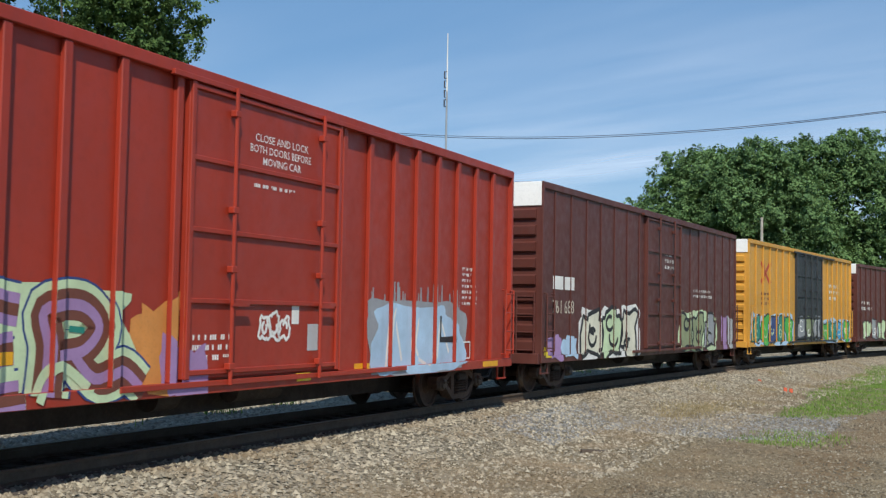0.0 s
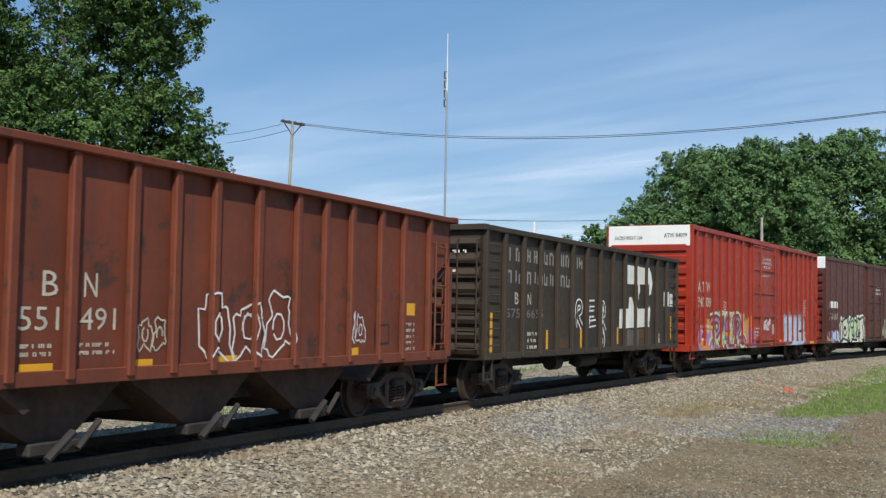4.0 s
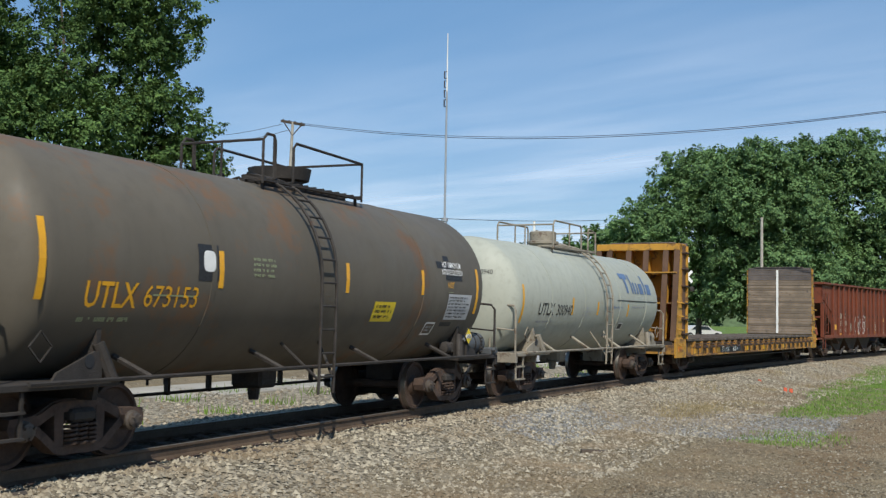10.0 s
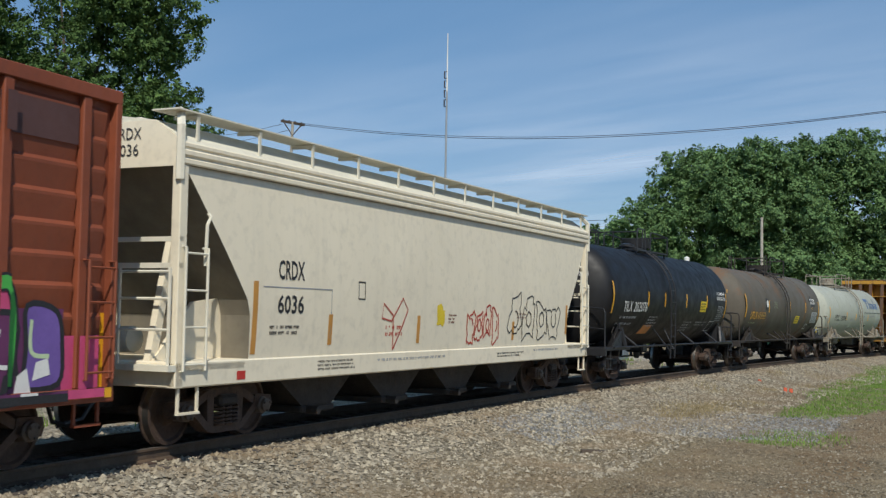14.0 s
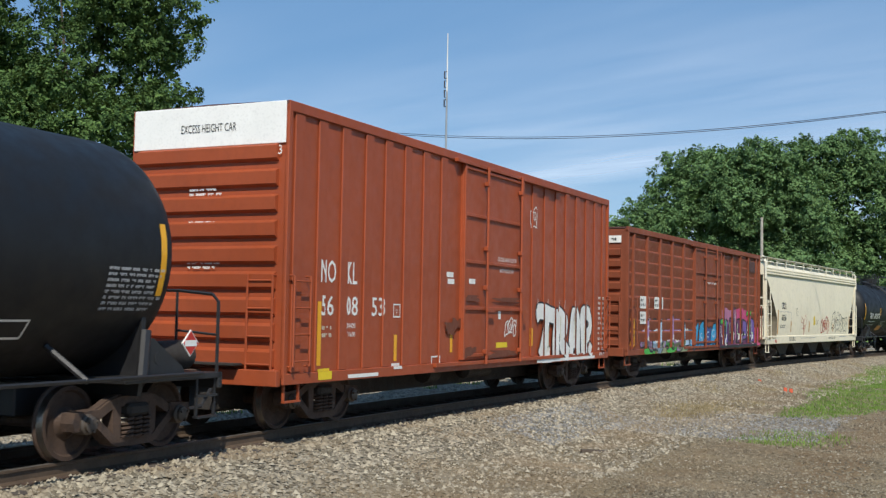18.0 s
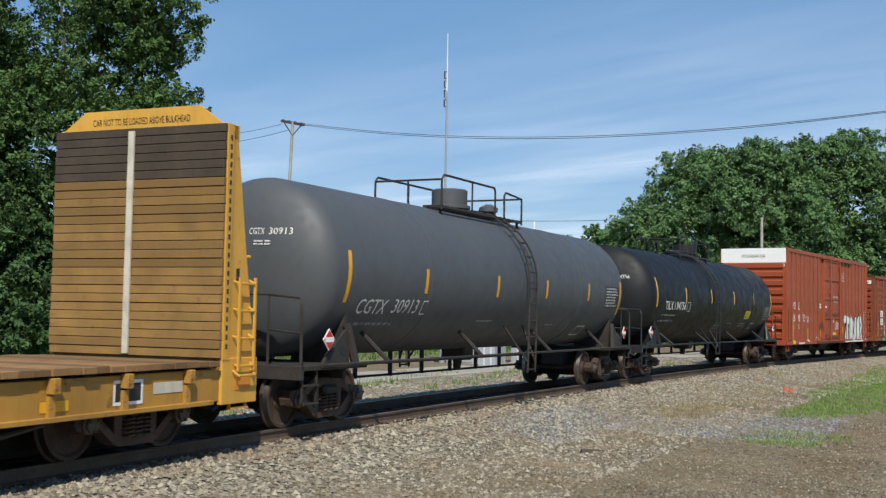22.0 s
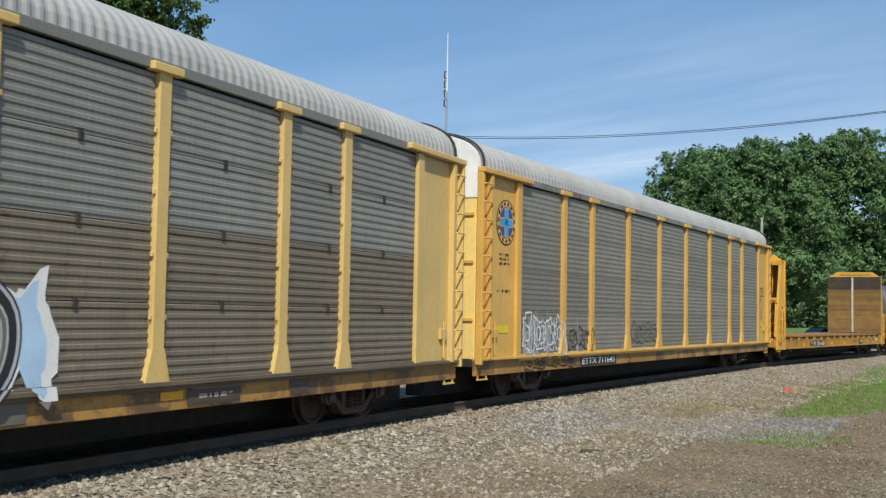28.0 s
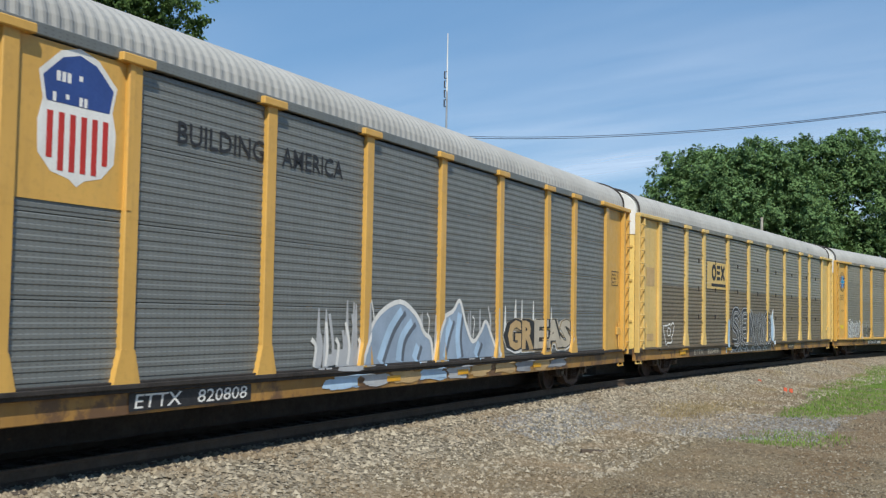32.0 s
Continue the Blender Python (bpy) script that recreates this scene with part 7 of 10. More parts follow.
    sd.strokes([[(4.4, 1.0), (4.65, 1.0)], [(4.53, 1.0), (4.53, 0.87)], [(4.72, 1.0), (4.95, 1.0)], [(4.83, 1.0), (4.83, 0.87)], [(5.02, 0.87), (5.22, 1.02)], [(5.02, 1.02), (5.22, 0.87)]], 0.05, W_, lift=0.025)
    sd.outline(7.4, 7.95, 0.88, 1.18, W_, 0.04)
    sd.rect(7.44, 7.91, 0.92, 1.14, BK, "data_plate")
    sd.rect(8.15, 8.75, 0.98, 1.12, CR, "data_plate")
    sd.bars(-7.6, -7.1, 0.9, 1.08, 3, BK, 3)
    sd.bars(3.2, 4.1, 0.92, 1.06, 2, BK, 4)
    for u in (-6.4, -1.5, 1.0, 6.2):
        sd.rect(u, u + 0.45, 0.88, 1.0, YT, "reflective_strip")
    bulk_face = Side(car, end_face(xb, -1))
    bulk_face.text("CAR NOT TO BE LOADED ABOVE BULKHEAD", -0.85, 4.66, 0.1, BK, 1.7, lift=0.006)
    en.text("TTPX", -0.2, 4.46, 0.12, BK, 0.42, lift=0.006)
    en.text("804650", 0.4, 4.46, 0.12, BK, 0.62, lift=0.006)
    # racks
    car, sd, en = C[16]
    en.text("ETTX", 0.4, 4.28, 0.15, BK, 0.5)
    en.text("711645", 0.4, 4.08, 0.15, BK, 0.7)
    sd.rect(-7.72, -5.1, 0.8, 1.02, BK, "black_patch", lift=0.01)
    sd.text("ETTX 711645", -7.62, 0.83, 0.16, W_, 2.4, fat=0.008, lift=0.014)
    sd.lay("emblem", [(-12.28 + 0.5 * math.cos(k * 0.2618), 4.05 + 0.5 * math.sin(k * 0.2618)) for k in range(24)], [tuple(range(24))], BK, lift=0.006)
    sd.lay("emblem", [(-12.28 + 0.47 * math.cos(k * 0.2618), 4.05 + 0.47 * math.sin(k * 0.2618)) for k in range(24)], [tuple(range(24))], MATS["orange_yellow_rack_paint"], lift=0.008)
    for k in range(15):
        sd.strokes([arc_pts(-12.28, 4.05, 0.41, 0.41, k * 24, k * 24 + 13, 3)], 0.07, BK, "emblem", 0.010)
    sd.lay("emblem", [(-12.28 + 0.35 * math.cos(k * 0.2618), 4.05 + 0.35 * math.sin(k * 0.2618)) for k in range(24)], [tuple(range(24))], blue, lift=0.01)
    sd.strokes([[(-12.28, 3.73), (-12.28, 4.37)], [(-12.6, 4.05), (-11.96, 4.05)]], 0.2, MATS["orange_yellow_rack_paint"], "emblem", 0.012)
    sd.strokes([[(-12.28, 3.75), (-12.28, 4.35)], [(-12.58, 4.05), (-11.98, 4.05)]], 0.15, cyan, "emblem", 0.014)
    sd.bars(-12.6, -12.0, 3.1, 3.4, 3, BK, 3)
    sd.bars(-12.7, -11.8, 2.5, 2.62, 1, BK, 4)
    sd.rect(-12.7, -12.1, 1.65, 1.82, ST, "sticker")
    drips(sd, -11.3, -8.0, 1.15, 1.9, grey, 10, 8)
    sd.outline(11.9, 12.72, 2.97, 3.33, BK, 0.025)
    sd.bars(11.96, 12.66, 3.0, 3.3, 4, BK, 31)
    sd.bars(12.1, 12.45, 2.68, 2.92, 3, BK, 32)
    sd.bars(11.95, 12.6, 2.04, 2.44, 5, BK, 33)
    sd.rect(11.88, 12.75, 1.64, 1.87, ST, "sticker")
    sd.bars(12.05, 12.6, 1.68, 1.83, 2, BK, 34, lift=0.009)
    scrawl(sd, -11.4, -8.9, 1.2, 2.05, 4, W_, 0.045, 501)
    scrawl(sd, -11.3, -9.0, 1.15, 1.9, 5, silver, 0.05, 502)
    scrawl(sd, -8.6, -7.0, 1.2, 1.8, 3, BK, 0.035, 503)
    scrawl(sd, -3.9, -1.5, 1.3, 1.9, 4, BK, 0.03, 504)
    scrawl(sd, -11.2, -8.0, 0.8, 1.06, 5, BK, 0.03, 505)
    car, sd, en = C[17]
    en.text("ETTX", 0.35, 4.3, 0.15, BK, 0.5)
    en.bars(0.2, 0.95, 1.9, 2.25, 4, BK, 3)
    en.text("820489", 0.35, 4.1, 0.15, BK, 0.7)
    pale = MATS["pale_yellow_rack_paint"]
    sd.rect(-6.78, -4.17, 3.08, 4.02, pale, "emblem_panel", lift=0.008)
    ring = arc_pts(-6.0, 3.66, 0.2, 0.22, 0, 360, 18)
    sd.strokes([ring], 0.15, BK, "emblem", 0.014)
    for z in (3.46, 3.66, 3.86):
        sd.rect(-5.67, -5.27, z - 0.06, z + 0.06, BK, "emblem", lift=0.014)
    for k in (-1, 1):
        sd.strokes([[(-4.95 - 0.2 * k, 3.42), (-4.95 + 0.2 * k, 3.9)]], 0.15, BK, "emblem", 0.014 + 0.0004 * k)
    sd.strokes([[(-6.3, 3.22), (-4.6, 3.22)]], 0.1, BK, "emblem", 0.014)
    dark_brown = ink("brown_grime_paint", (0.085, 0.062, 0.042))
    sd.rect(4.9, 6.1, 0.8, 1.03, dark_brown, "dark_patch", lift=0.01)
    sd.rect(4.35, 4.8, 0.9, 1.0, YT, "reflective_strip", lift=0.012)
    sd.rect(7.4, 7.95, 0.8, 1.02, dark_brown, "data_plate", lift=0.01)
    cream = ink("worn_cream_lettering", (0.5, 0.44, 0.34))
    sd.rect(-8.6, -5.0, 0.78, 1.03, dark_brown, "dark_patch", lift=0.01)
    sd.bars(5.15, 5.95, 0.86, 0.98, 1, cream, 516, lift=0.014)
    sd.text("ETTX", -8.1, 0.83, 0.16, cream, 1.0, fat=0.006, lift=0.014)
    sd.text("820489", -6.6, 0.83, 0.17, cream, 1.25, fat=0.006, lift=0.014)
    dull = ink("dull_brown_grey_spray", (0.15, 0.135, 0.11))
    tag = [
        [[(-2.75, 2.1), (-3.1, 2.28), (-3.5, 2.2), (-3.55, 1.85), (-3.1, 1.65), (-2.85, 1.35), (-3.1, 1.1), (-3.65, 1.12)]],
        [[(-1.75, 2.25), (-2.25, 2.22), (-2.4, 1.8), (-2.3, 1.2), (-1.75, 1.12)], [(-2.3, 1.68), (-1.85, 1.7)]],
        [[(-1.3, 1.1), (-1.3, 1.7), (-1.2, 2.22), (-0.85, 1.7), (-0.6, 1.15), (-0.5, 1.7), (-0.5, 2.25)]],
        [[(-0.1, 2.25), (0.12, 1.6), (0.3, 1.1), (0.5, 1.7), (0.6, 2.25)]],
        [[(1.35, 2.2), (1.0, 2.0), (0.95, 1.5), (1.25, 1.12), (1.65, 1.4), (1.7, 1.9), (1.35, 2.2)]],
    ]
    sd.lay("graffiti_glow", blob_pts(-0.95, 1.68, 3.0, 0.62, 509, 40, 0.1), [tuple(range(40))], dull, lift=0.0085)
    throw_up(sd, tag, ((0.5, BK, "graffiti_line"), (0.44, silver, "graffiti_line"), (0.35, BK, "graffiti_fill"), (0.12, silver, "graffiti_line"), (0.06, dull, "graffiti_shade")), 0.010)
    sd.rect(-3.9, 2.1, 0.8, 1.02, dull, "graffiti_fill", lift=0.0085)
    throw_up(sd, [[[(-3.7 + 0.9 * k, 0.82), (-3.5 + 0.9 * k, 0.98), (-3.2 + 0.9 * k, 0.84)]] for k in range(6)], ((0.07, silver, "graffiti_line"),), 0.0105)
    sd.lay("graffiti_fill", blob_pts(-4.25, 1.5, 0.2, 0.5, 513, 26, 0.5), [tuple(range(26))], sky_b, lift=0.009)
    sd.lay("graffiti_glow", blob_pts(2.08, 1.7, 0.36, 0.66, 514, 26, 0.5), [tuple(range(26))], W_, lift=0.0086)
    sd.lay("graffiti_fill", blob_pts(2.0, 1.68, 0.28, 0.55, 514, 26, 0.45), [tuple(range(26))], sky_b, lift=0.0092)
    scrawl(sd, -11.2, -10.3, 1.25, 1.95, 1, W_, 0.05, 515)
    sd.rect(-12.75, -12.05, 3.0, 3.55, tan, "placard")
    sd.rect(-12.7, -12.1, 1.35, 1.55, tan, "placard")
    sd.rect(-4.35, -3.7, 0.9, 1.0, YT, "reflective_strip", lift=0.014)
    sd.rect(-9.6, -9.0, 0.85, 1.05, YT, "reflective_strip", lift=0.014)
    sd.lay("paint_dot", blob_pts(-6.95, 1.3, 0.1, 0.1, 1, 16, 0.0), [tuple(range(16))], REDINK, lift=0.012)
    # emblem rack
    car, sd, en = C[18]
    sd.rect(-9.05, -7.28, 3.2, 4.96, MATS["orange_yellow_rack_paint"], "emblem_panel", lift=0.007)

    def shield(k):
        return [(-8.14 + x * k, 4.17 + z * k) for x, z in ((-0.62, 0.45), (-0.42, 0.62), (-0.3, 0.72), (0.0, 0.8), (0.3, 0.72), (0.42, 0.62), (0.62, 0.45), (0.55, 0.15), (0.62, -0.1), (0.6, -0.45), (0.4, -0.64), (0.12, -0.7), (0.0, -0.78), (-0.12, -0.7), (-0.4, -0.64), (-0.6, -0.45), (-0.62, -0.1), (-0.55, 0.15))]
    sd.lay("emblem", shield(1.0), [tuple(range(18))], W_, lift=0.010)
    pts = shield(0.9)
    sd.lay("emblem", [p for p in pts if p[1] > 4.2] , [tuple(range(len([p for p in pts if p[1] > 4.2])))], blue, lift=0.013)
    for k in range(6):
        u = -8.14 - 0.44 + k * 0.175
        lo = 3.55 if abs(u + 8.14) < 0.3 else 3.68
        sd.rect(u - 0.04, u + 0.05, lo, 4.2, REDINK, "emblem", lift=0.013)
    sd.bars(-8.5, -7.8, 4.5, 4.72, 1, W_, 3, lift=0.016)
    sd.bars(-8.55, -7.75, 4.27, 4.47, 1, W_, 4, lift=0.016)
    sd.text("BUILDING", -6.38, 4.15, 0.29, BK, 1.92, fat=0.01)
    sd.text("AMERICA", -4.0, 4.15, 0.29, BK, 1.75, fat=0.01)
    sd.rect(-7.12, -4.6, 0.8, 1.02, BK, "black_patch", lift=0.01)
    sd.text("ETTX", -7.02, 0.83, 0.17, W_, 0.9, fat=0.006, shear=0.1, lift=0.014)
    sd.text("820808", -5.8, 0.83, 0.17, W_, 1.1, fat=0.006, shear=0.1, lift=0.014)
    drips(sd, -2.9, 4.2, 1.15, 1.95, silver, 16, 21)
    dusk = ink("grey_blue_spray_paint", (0.30, 0.38, 0.48))
    deep = ink("slate_spray_paint", (0.11, 0.13, 0.16))
    peaks = (
        [(-1.6, 1.18), (-1.35, 1.62), (-0.95, 2.02), (-0.2, 2.24), (0.45, 2.0), (0.75, 1.7), (1.05, 1.55), (1.15, 1.18)],
        [(1.2, 1.18), (1.3, 1.6), (1.55, 1.95), (2.0, 2.1), (2.3, 2.3), (2.6, 1.85), (2.95, 1.5), (3.35, 1.7), (3.6, 1.9), (3.95, 1.55), (4.3, 1.18)])
    for k, pts in enumerate(peaks):
        top = smooth_line(pts, 4)
        sd.lay("graffiti_fill", top, [tuple(range(len(top)))], dusk, lift=0.0085 + 0.0006 * k)
        sd.strokes([top], 0.085, W_, lift=0.0135 + 0.0003 * k)
    for k, ln in enumerate(([(-0.9, 1.2), (-0.55, 1.7), (-0.1, 2.05)], [(-0.2, 1.2), (-0.1, 1.55), (0.3, 1.85)], [(0.4, 1.2), (0.55, 1.45)], [(1.55, 1.2), (1.75, 1.6), (1.95, 1.9)], [(2.35, 1.2), (2.25, 1.6), (2.35, 2.05)], [(3.1, 1.2), (3.3, 1.45)])):
        sd.strokes([smooth_line(ln)], 0.26, sky_b, "graffiti_fill", 0.0105 + 0.0002 * k)
        sd.strokes([smooth_line([(u + 0.12, z) for u, z in ln])], 0.1, deep, "graffiti_shade", 0.0122 + 0.0002 * k)
    for k in range(9):
        u = -3.0 + 0.17 * k
        sd.strokes([smooth_line([(u, 1.2), (u + 0.05, 1.5), (u - 0.08 + 0.04 * (k % 3), 1.62 + 0.13 * (k % 4))])], 0.075, silver if k % 2 else W_, "graffiti_spray", 0.009 + 0.0003 * (k % 3))
    sd.lay("graffiti_fill", blob_pts(-2.0, 1.3, 0.6, 0.16, 528, 26, 0.4), [tuple(range(26))], silver, lift=0.0086)
    for u, h_ in ((-1.2, 2.25), (0.9, 2.05), (2.95, 2.0), (3.75, 2.2)):
        sd.strokes([smooth_line([(u, 1.5), (u + 0.08, 1.9), (u - 0.03, h_)])], 0.035, W_, "paint_run", 0.0078)
    buff = ink("dull_buff_spray_paint", (0.36, 0.27, 0.15))
    sd.text("GREAS", 4.52, 1.2, 0.78, W_, 4.5, fat=0.17, name="graffiti_glow", lift=0.008)
    sd.text("GREAS", 4.54, 1.22, 0.76, buff, 4.45, fat=0.14, name="graffiti_fill", lift=0.0095)
    sd.text("GREAS", 4.55, 1.25, 0.72, BK, 4.4, fat=0.085, name="graffiti_line", lift=0.011)
    sd.text("GR", 4.8, 1.28, 0.65, tan, 1.55, fat=0.05, name="graffiti_fill", lift=0.0125)
    sd.text("EAS", 6.38, 1.28, 0.67, cream, 2.52, fat=0.05, name="graffiti_fill", lift=0.0125)
    drips(sd, 4.6, 9.0, 1.6, 2.15, W_, 6, 31)
    piece(sd, -2.6, 4.0, 0.8, 1.04, 6, [sky_b, silver, tan], None, None, 530)
    piece(sd, 4.2, 8.6, 0.8, 1.04, 4, [tan, grey], None, None, 531)
    for u in (-0.6, 2.3, 6.4):
        sd.rect(u, u + 0.5, 0.86, 0.96, YT, "reflective_strip", lift=0.014)
    sd.outline(12.3, 12.9, 2.9, 3.3, BK, 0.02)
    sd.bars(12.35, 12.85, 2.95, 3.25, 3, BK, 7)
    # lettering on tank heads and placards by the platforms
    for i, txt, m, half in ((7, "UTLX 300940", BK, 6.1), (9, "TILX 202076", W_, 6.65), (13, "TILX 194756", W_, 8.35), (14, "CGTX 30913", W_, 8.35), (8, "UTLX 673153", YT, 6.75)):
        car = C[i][0]
        R, zc, half = TANKS[i]

        def head(u, z, uc, zc2, half=half, R=R, zc=zc):
            r = min(0.98, math.hypot(u, z - zc) / R)
            x = -half + R * 0.42 * (1 - math.sqrt(1 - r * r))
            return (x, -u, z), (-1, 0, 0)
        hs = Side(car, head, [k * 0.1 - 1.2 for k in range(25)], [zc + k * 0.1 - 1.2 for k in range(25)])
        a, b = txt.split()
        hs.text(a, 0.1, zc + 0.5, 0.11, m, 0.28, lift=0.012)
        hs.text(b, 0.46, zc + 0.5, 0.11, m, 0.4, lift=0.012)
        hs.bars(0.2, 0.6, zc + 0.32, zc + 0.42, 2, m, i, lift=0.012)
        L = SPOTS[i][1]
        hb = L / 2 - 0.55
        for s in (-1, 1):
            if i < 13 and not (i == 8 and s > 0):
                pl = Mb().box(-0.13, 0.13, -0.008, 0.008, -0.13, -0.115).box(-0.13, 0.13, -0.008, 0.008, 0.115, 0.13).box(-0.13, -0.115, -0.008, 0.008, -0.13, 0.13).box(0.115, 0.13, -0.008, 0.008, -0.13, 0.13)
                part("placard_holder", pl, MATS["dusty_grey_frame_paint"] if i == 7 else DARK, car, "empty diamond placard holder", at_=pose(s * (hb - 0.75), -1.4, 1.6, 0, 45, 0))
                continue
            up = 5.33 if i == 8 else s * (hb - 0.75)
            pl = part("placard", Mb().box(-0.125, 0.125, -0.01, 0.01, -0.125, 0.125, 0.004), BK if i == 8 else W_, car, "diamond warning placard", at_=pose(up, -1.46, 1.6, 0, 45, 0))
            part("placard_face", Mb().box(-0.11, 0.11, -0.014, -0.008, -0.11, 0.11), ST if i == 8 else REDINK, pl)
            part("placard_band", Mb().box(-0.125, 0.125, -0.017, -0.013, -0.04, 0.04), W_, pl, at_=pose(0, 0, 0, 0, -45, 0))
            if i == 8:
                ps = Side(car, flat_side(-1.479))
                ps.text("2426", up - 0.1, 1.57, 0.065, BK, 0.2, fat=0.004, name="placard_number")
                part("placard_stand", Mb().box(up - 0.02, up + 0.02, -1.44, -1.4, 1.18, 1.5), DARK, car)
        fr = MATS["dusty_grey_frame_paint"] if i == 7 else DARK
        if i == 8:
            # brake reservoir drum, its control valve and a bracket beside the saddle
            dr = paint("blue_grey_drum_paint", (0.07, 0.075, 0.08), 0.6, 0, 0.2, 2.0, 0.2, (0.09, 0.06, 0.04), 0.05, 0.1)
            drum = part("brake_reservoir", Mb().lathe([(5.9, 0.05), (5.93, 0.17), (6.0, 0.225), (6.98, 0.225), (7.05, 0.17), (7.08, 0.05)], 24, "x", (-0.35, -1.05, 1.43)), dr, car, "blue-grey brake reservoir drum", smooth=True)
            for u in (6.15, 6.42):
                band = Mb().lathe([(u - 0.015, 0.22), (u - 0.015, 0.236), (u + 0.015, 0.236), (u + 0.015, 0.22)], 24, "x", (0, -1.05, 1.43))
                part("drum_band", band, DARK, drum)
            for k in range(5):
                part("drum_bolt", Mb().rod((6.42, -1.27, 1.27 + 0.07 * k), (6.42, -1.31, 1.27 + 0.07 * k), 0.02, 6), DARK, drum)
            part("control_valve", Mb().lathe([(4.68, 0.04), (4.7, 0.11), (4.86, 0.12), (4.9, 0.07), (5.05, 0.07)], 12, "x", (0, -1.2, 1.38)).box(4.9, 5.02, -1.3, -1.1, 1.26, 1.48, 0.03), DARK, car)
            part("valve_box", Mb().box(6.6, 7.0, -1.42, -1.15, 1.2, 1.34, 0.02).rod((6.7, -1.42, 1.3), (6.7, -1.5, 1.3), 0.05, 8), dr, car)
        else:
            part("pressure_vessel", Mb().lathe([(-0.4, 0.06), (-0.33, 0.2), (0.33, 0.2), (0.4, 0.06)], 16, "x", (hb - 0.55, -0.98, 1.42)), fr, car, smooth=True)


# ---- train ----
def the_train():
    C = {}
    rib = lambda a, b, n: [a + (b - a) * k / (n - 1) for k in range(n)]
    red = paint("bright_red_boxcar_paint", (0.33, 0.032, 0.014), 0.5, 0, 0.12, 0.5, 0.25, (0.12, 0.03, 0.02), -0.02, 0.08)
    brown = paint("maroon_boxcar_paint", (0.098, 0.027, 0.02), 0.55, 0, 0.15, 0.5, 0.25, (0.11, 0.05, 0.035), 0.0, 0.08)
    ochre = paint("orange_yellow_boxcar_paint", (0.58, 0.29, 0.045), 0.55, 0, 0.12, 0.5, 0.3, (0.3, 0.15, 0.05), 0.0, 0.08)
    doorblk = paint("dark_door_paint", (0.03, 0.032, 0.036), 0.6, 0, 0.2, 0.8, 0.2, None, 0, 0.08)
    rusty = paint("red_oxide_boxcar_paint", (0.33, 0.066, 0.02), 0.55, 0, 0.12, 0.5, 0.2, (0.13, 0.05, 0.03), -0.02, 0.08)
    oxide = paint("faded_red_oxide_paint", (0.23, 0.056, 0.022), 0.65, 0, 0.18, 0.7, 0.3, (0.09, 0.05, 0.035), 0.02, 0.1)
    soot = paint("sooty_brown_gondola_paint", (0.044, 0.030, 0.018), 0.7, 0, 0.25, 0.7, 0.35, (0.06, 0.035, 0.02), 0.05, 0.15)
    coal = paint("rusty_hopper_paint", (0.165, 0.038, 0.015), 0.7, 0, 0.28, 0.7, 0.55, (0.055, 0.027, 0.018), 0.09, 0.15)
    rroof = paint("dark_boxcar_roof", (0.09, 0.04, 0.035), 0.7, 0, 0.2, 1.0, 0.1, None, 0, 0.1)

    C[0] = boxcar(0, "maroon boxcar with graffiti along its lower side", brown, 9.2, 5.1, 0.95, rib(-8.4, 8.4, 18), 0.1, 0.05, (-1.7, 1.8), rroof, 9, 0.5, None, (-0.6, 0.9))
    C[1] = boxcar(1, "orange-yellow boxcar with dark doors and green graffiti", ochre, 9.03, 5.17, 0.95, [x for x in rib(-8.0, 8.0, 17) if not -2.2 < x < 2.9], 0.1, 0.06, (-2.0, 2.65), rroof, 9, 0.5, doorblk, (-0.7, 0.4, 1.4))
    C[2] = boxcar(2, "dark maroon boxcar with pale block graffiti", brown, 9.33, 5.17, 0.93, [x for x in rib(-8.5, 8.5, 17) if not -1.9 < x < 2.1], 0.09, 0.03, (-1.6, 1.9), rroof, 9, 0.55, None, (-0.5, 1.0))
    C[3] = boxcar(3, "bright red high boxcar with coloured and pale blue graffiti", red, 9.42, 5.15, 0.94, [-8.81, -7.87, -6.86, -5.97, -5.05, -4.16, -3.22, -2.17] + rib(2.05, 8.35, 8), 0.13, 0.08, (-1.98, 1.88), red, 9, 0.68, None, (-1.06, 1.24))
    C[4] = gondola(4, "sooty dark brown high-sided gondola with a white emblem", soot, 7.3, 3.92, 1.09, rib(-6.28, 6.12, 13))
    C[5] = open_hopper(5, "rusty red open-top hopper car with sloped ends", coal, 7.0, 3.9, 1.22, [-5.26, -4.25, -3.35, -2.33, -1.52, -0.68, 0.34, 1.37, 2.19, 3.03, 4.05, 4.92, 5.97])
    yel = paint("chipped_yellow_flatcar_paint", (0.49, 0.25, 0.032), 0.65, 0, 0.18, 0.8, 0.35, (0.09, 0.048, 0.028), 0.13, 0.15)
    yel2 = paint("fresher_yellow_flatcar_paint", (0.66, 0.35, 0.05), 0.55, 0, 0.12, 0.8, 0.25, (0.22, 0.10, 0.03), 0.05, 0.1)
    grey_board = paint("weathered_grey_planks", (0.24, 0.185, 0.135), 0.85, 0, 0.3, 2.0, 0.2, (0.09, 0.075, 0.065), 0.08, 0.3, 60, each=0.5)
    grey_board2 = paint("darker_weathered_planks", (0.12, 0.10, 0.09), 0.85, 0, 0.3, 2.0, 0.2, None, 0.0, 0.3, 60)
    tan_board = paint("tan_bulkhead_planks", (0.275, 0.155, 0.044), 0.8, 0, 0.22, 2.0, 0.15, (0.17, 0.095, 0.035), 0.07, 0.3, 60, each=0.4)
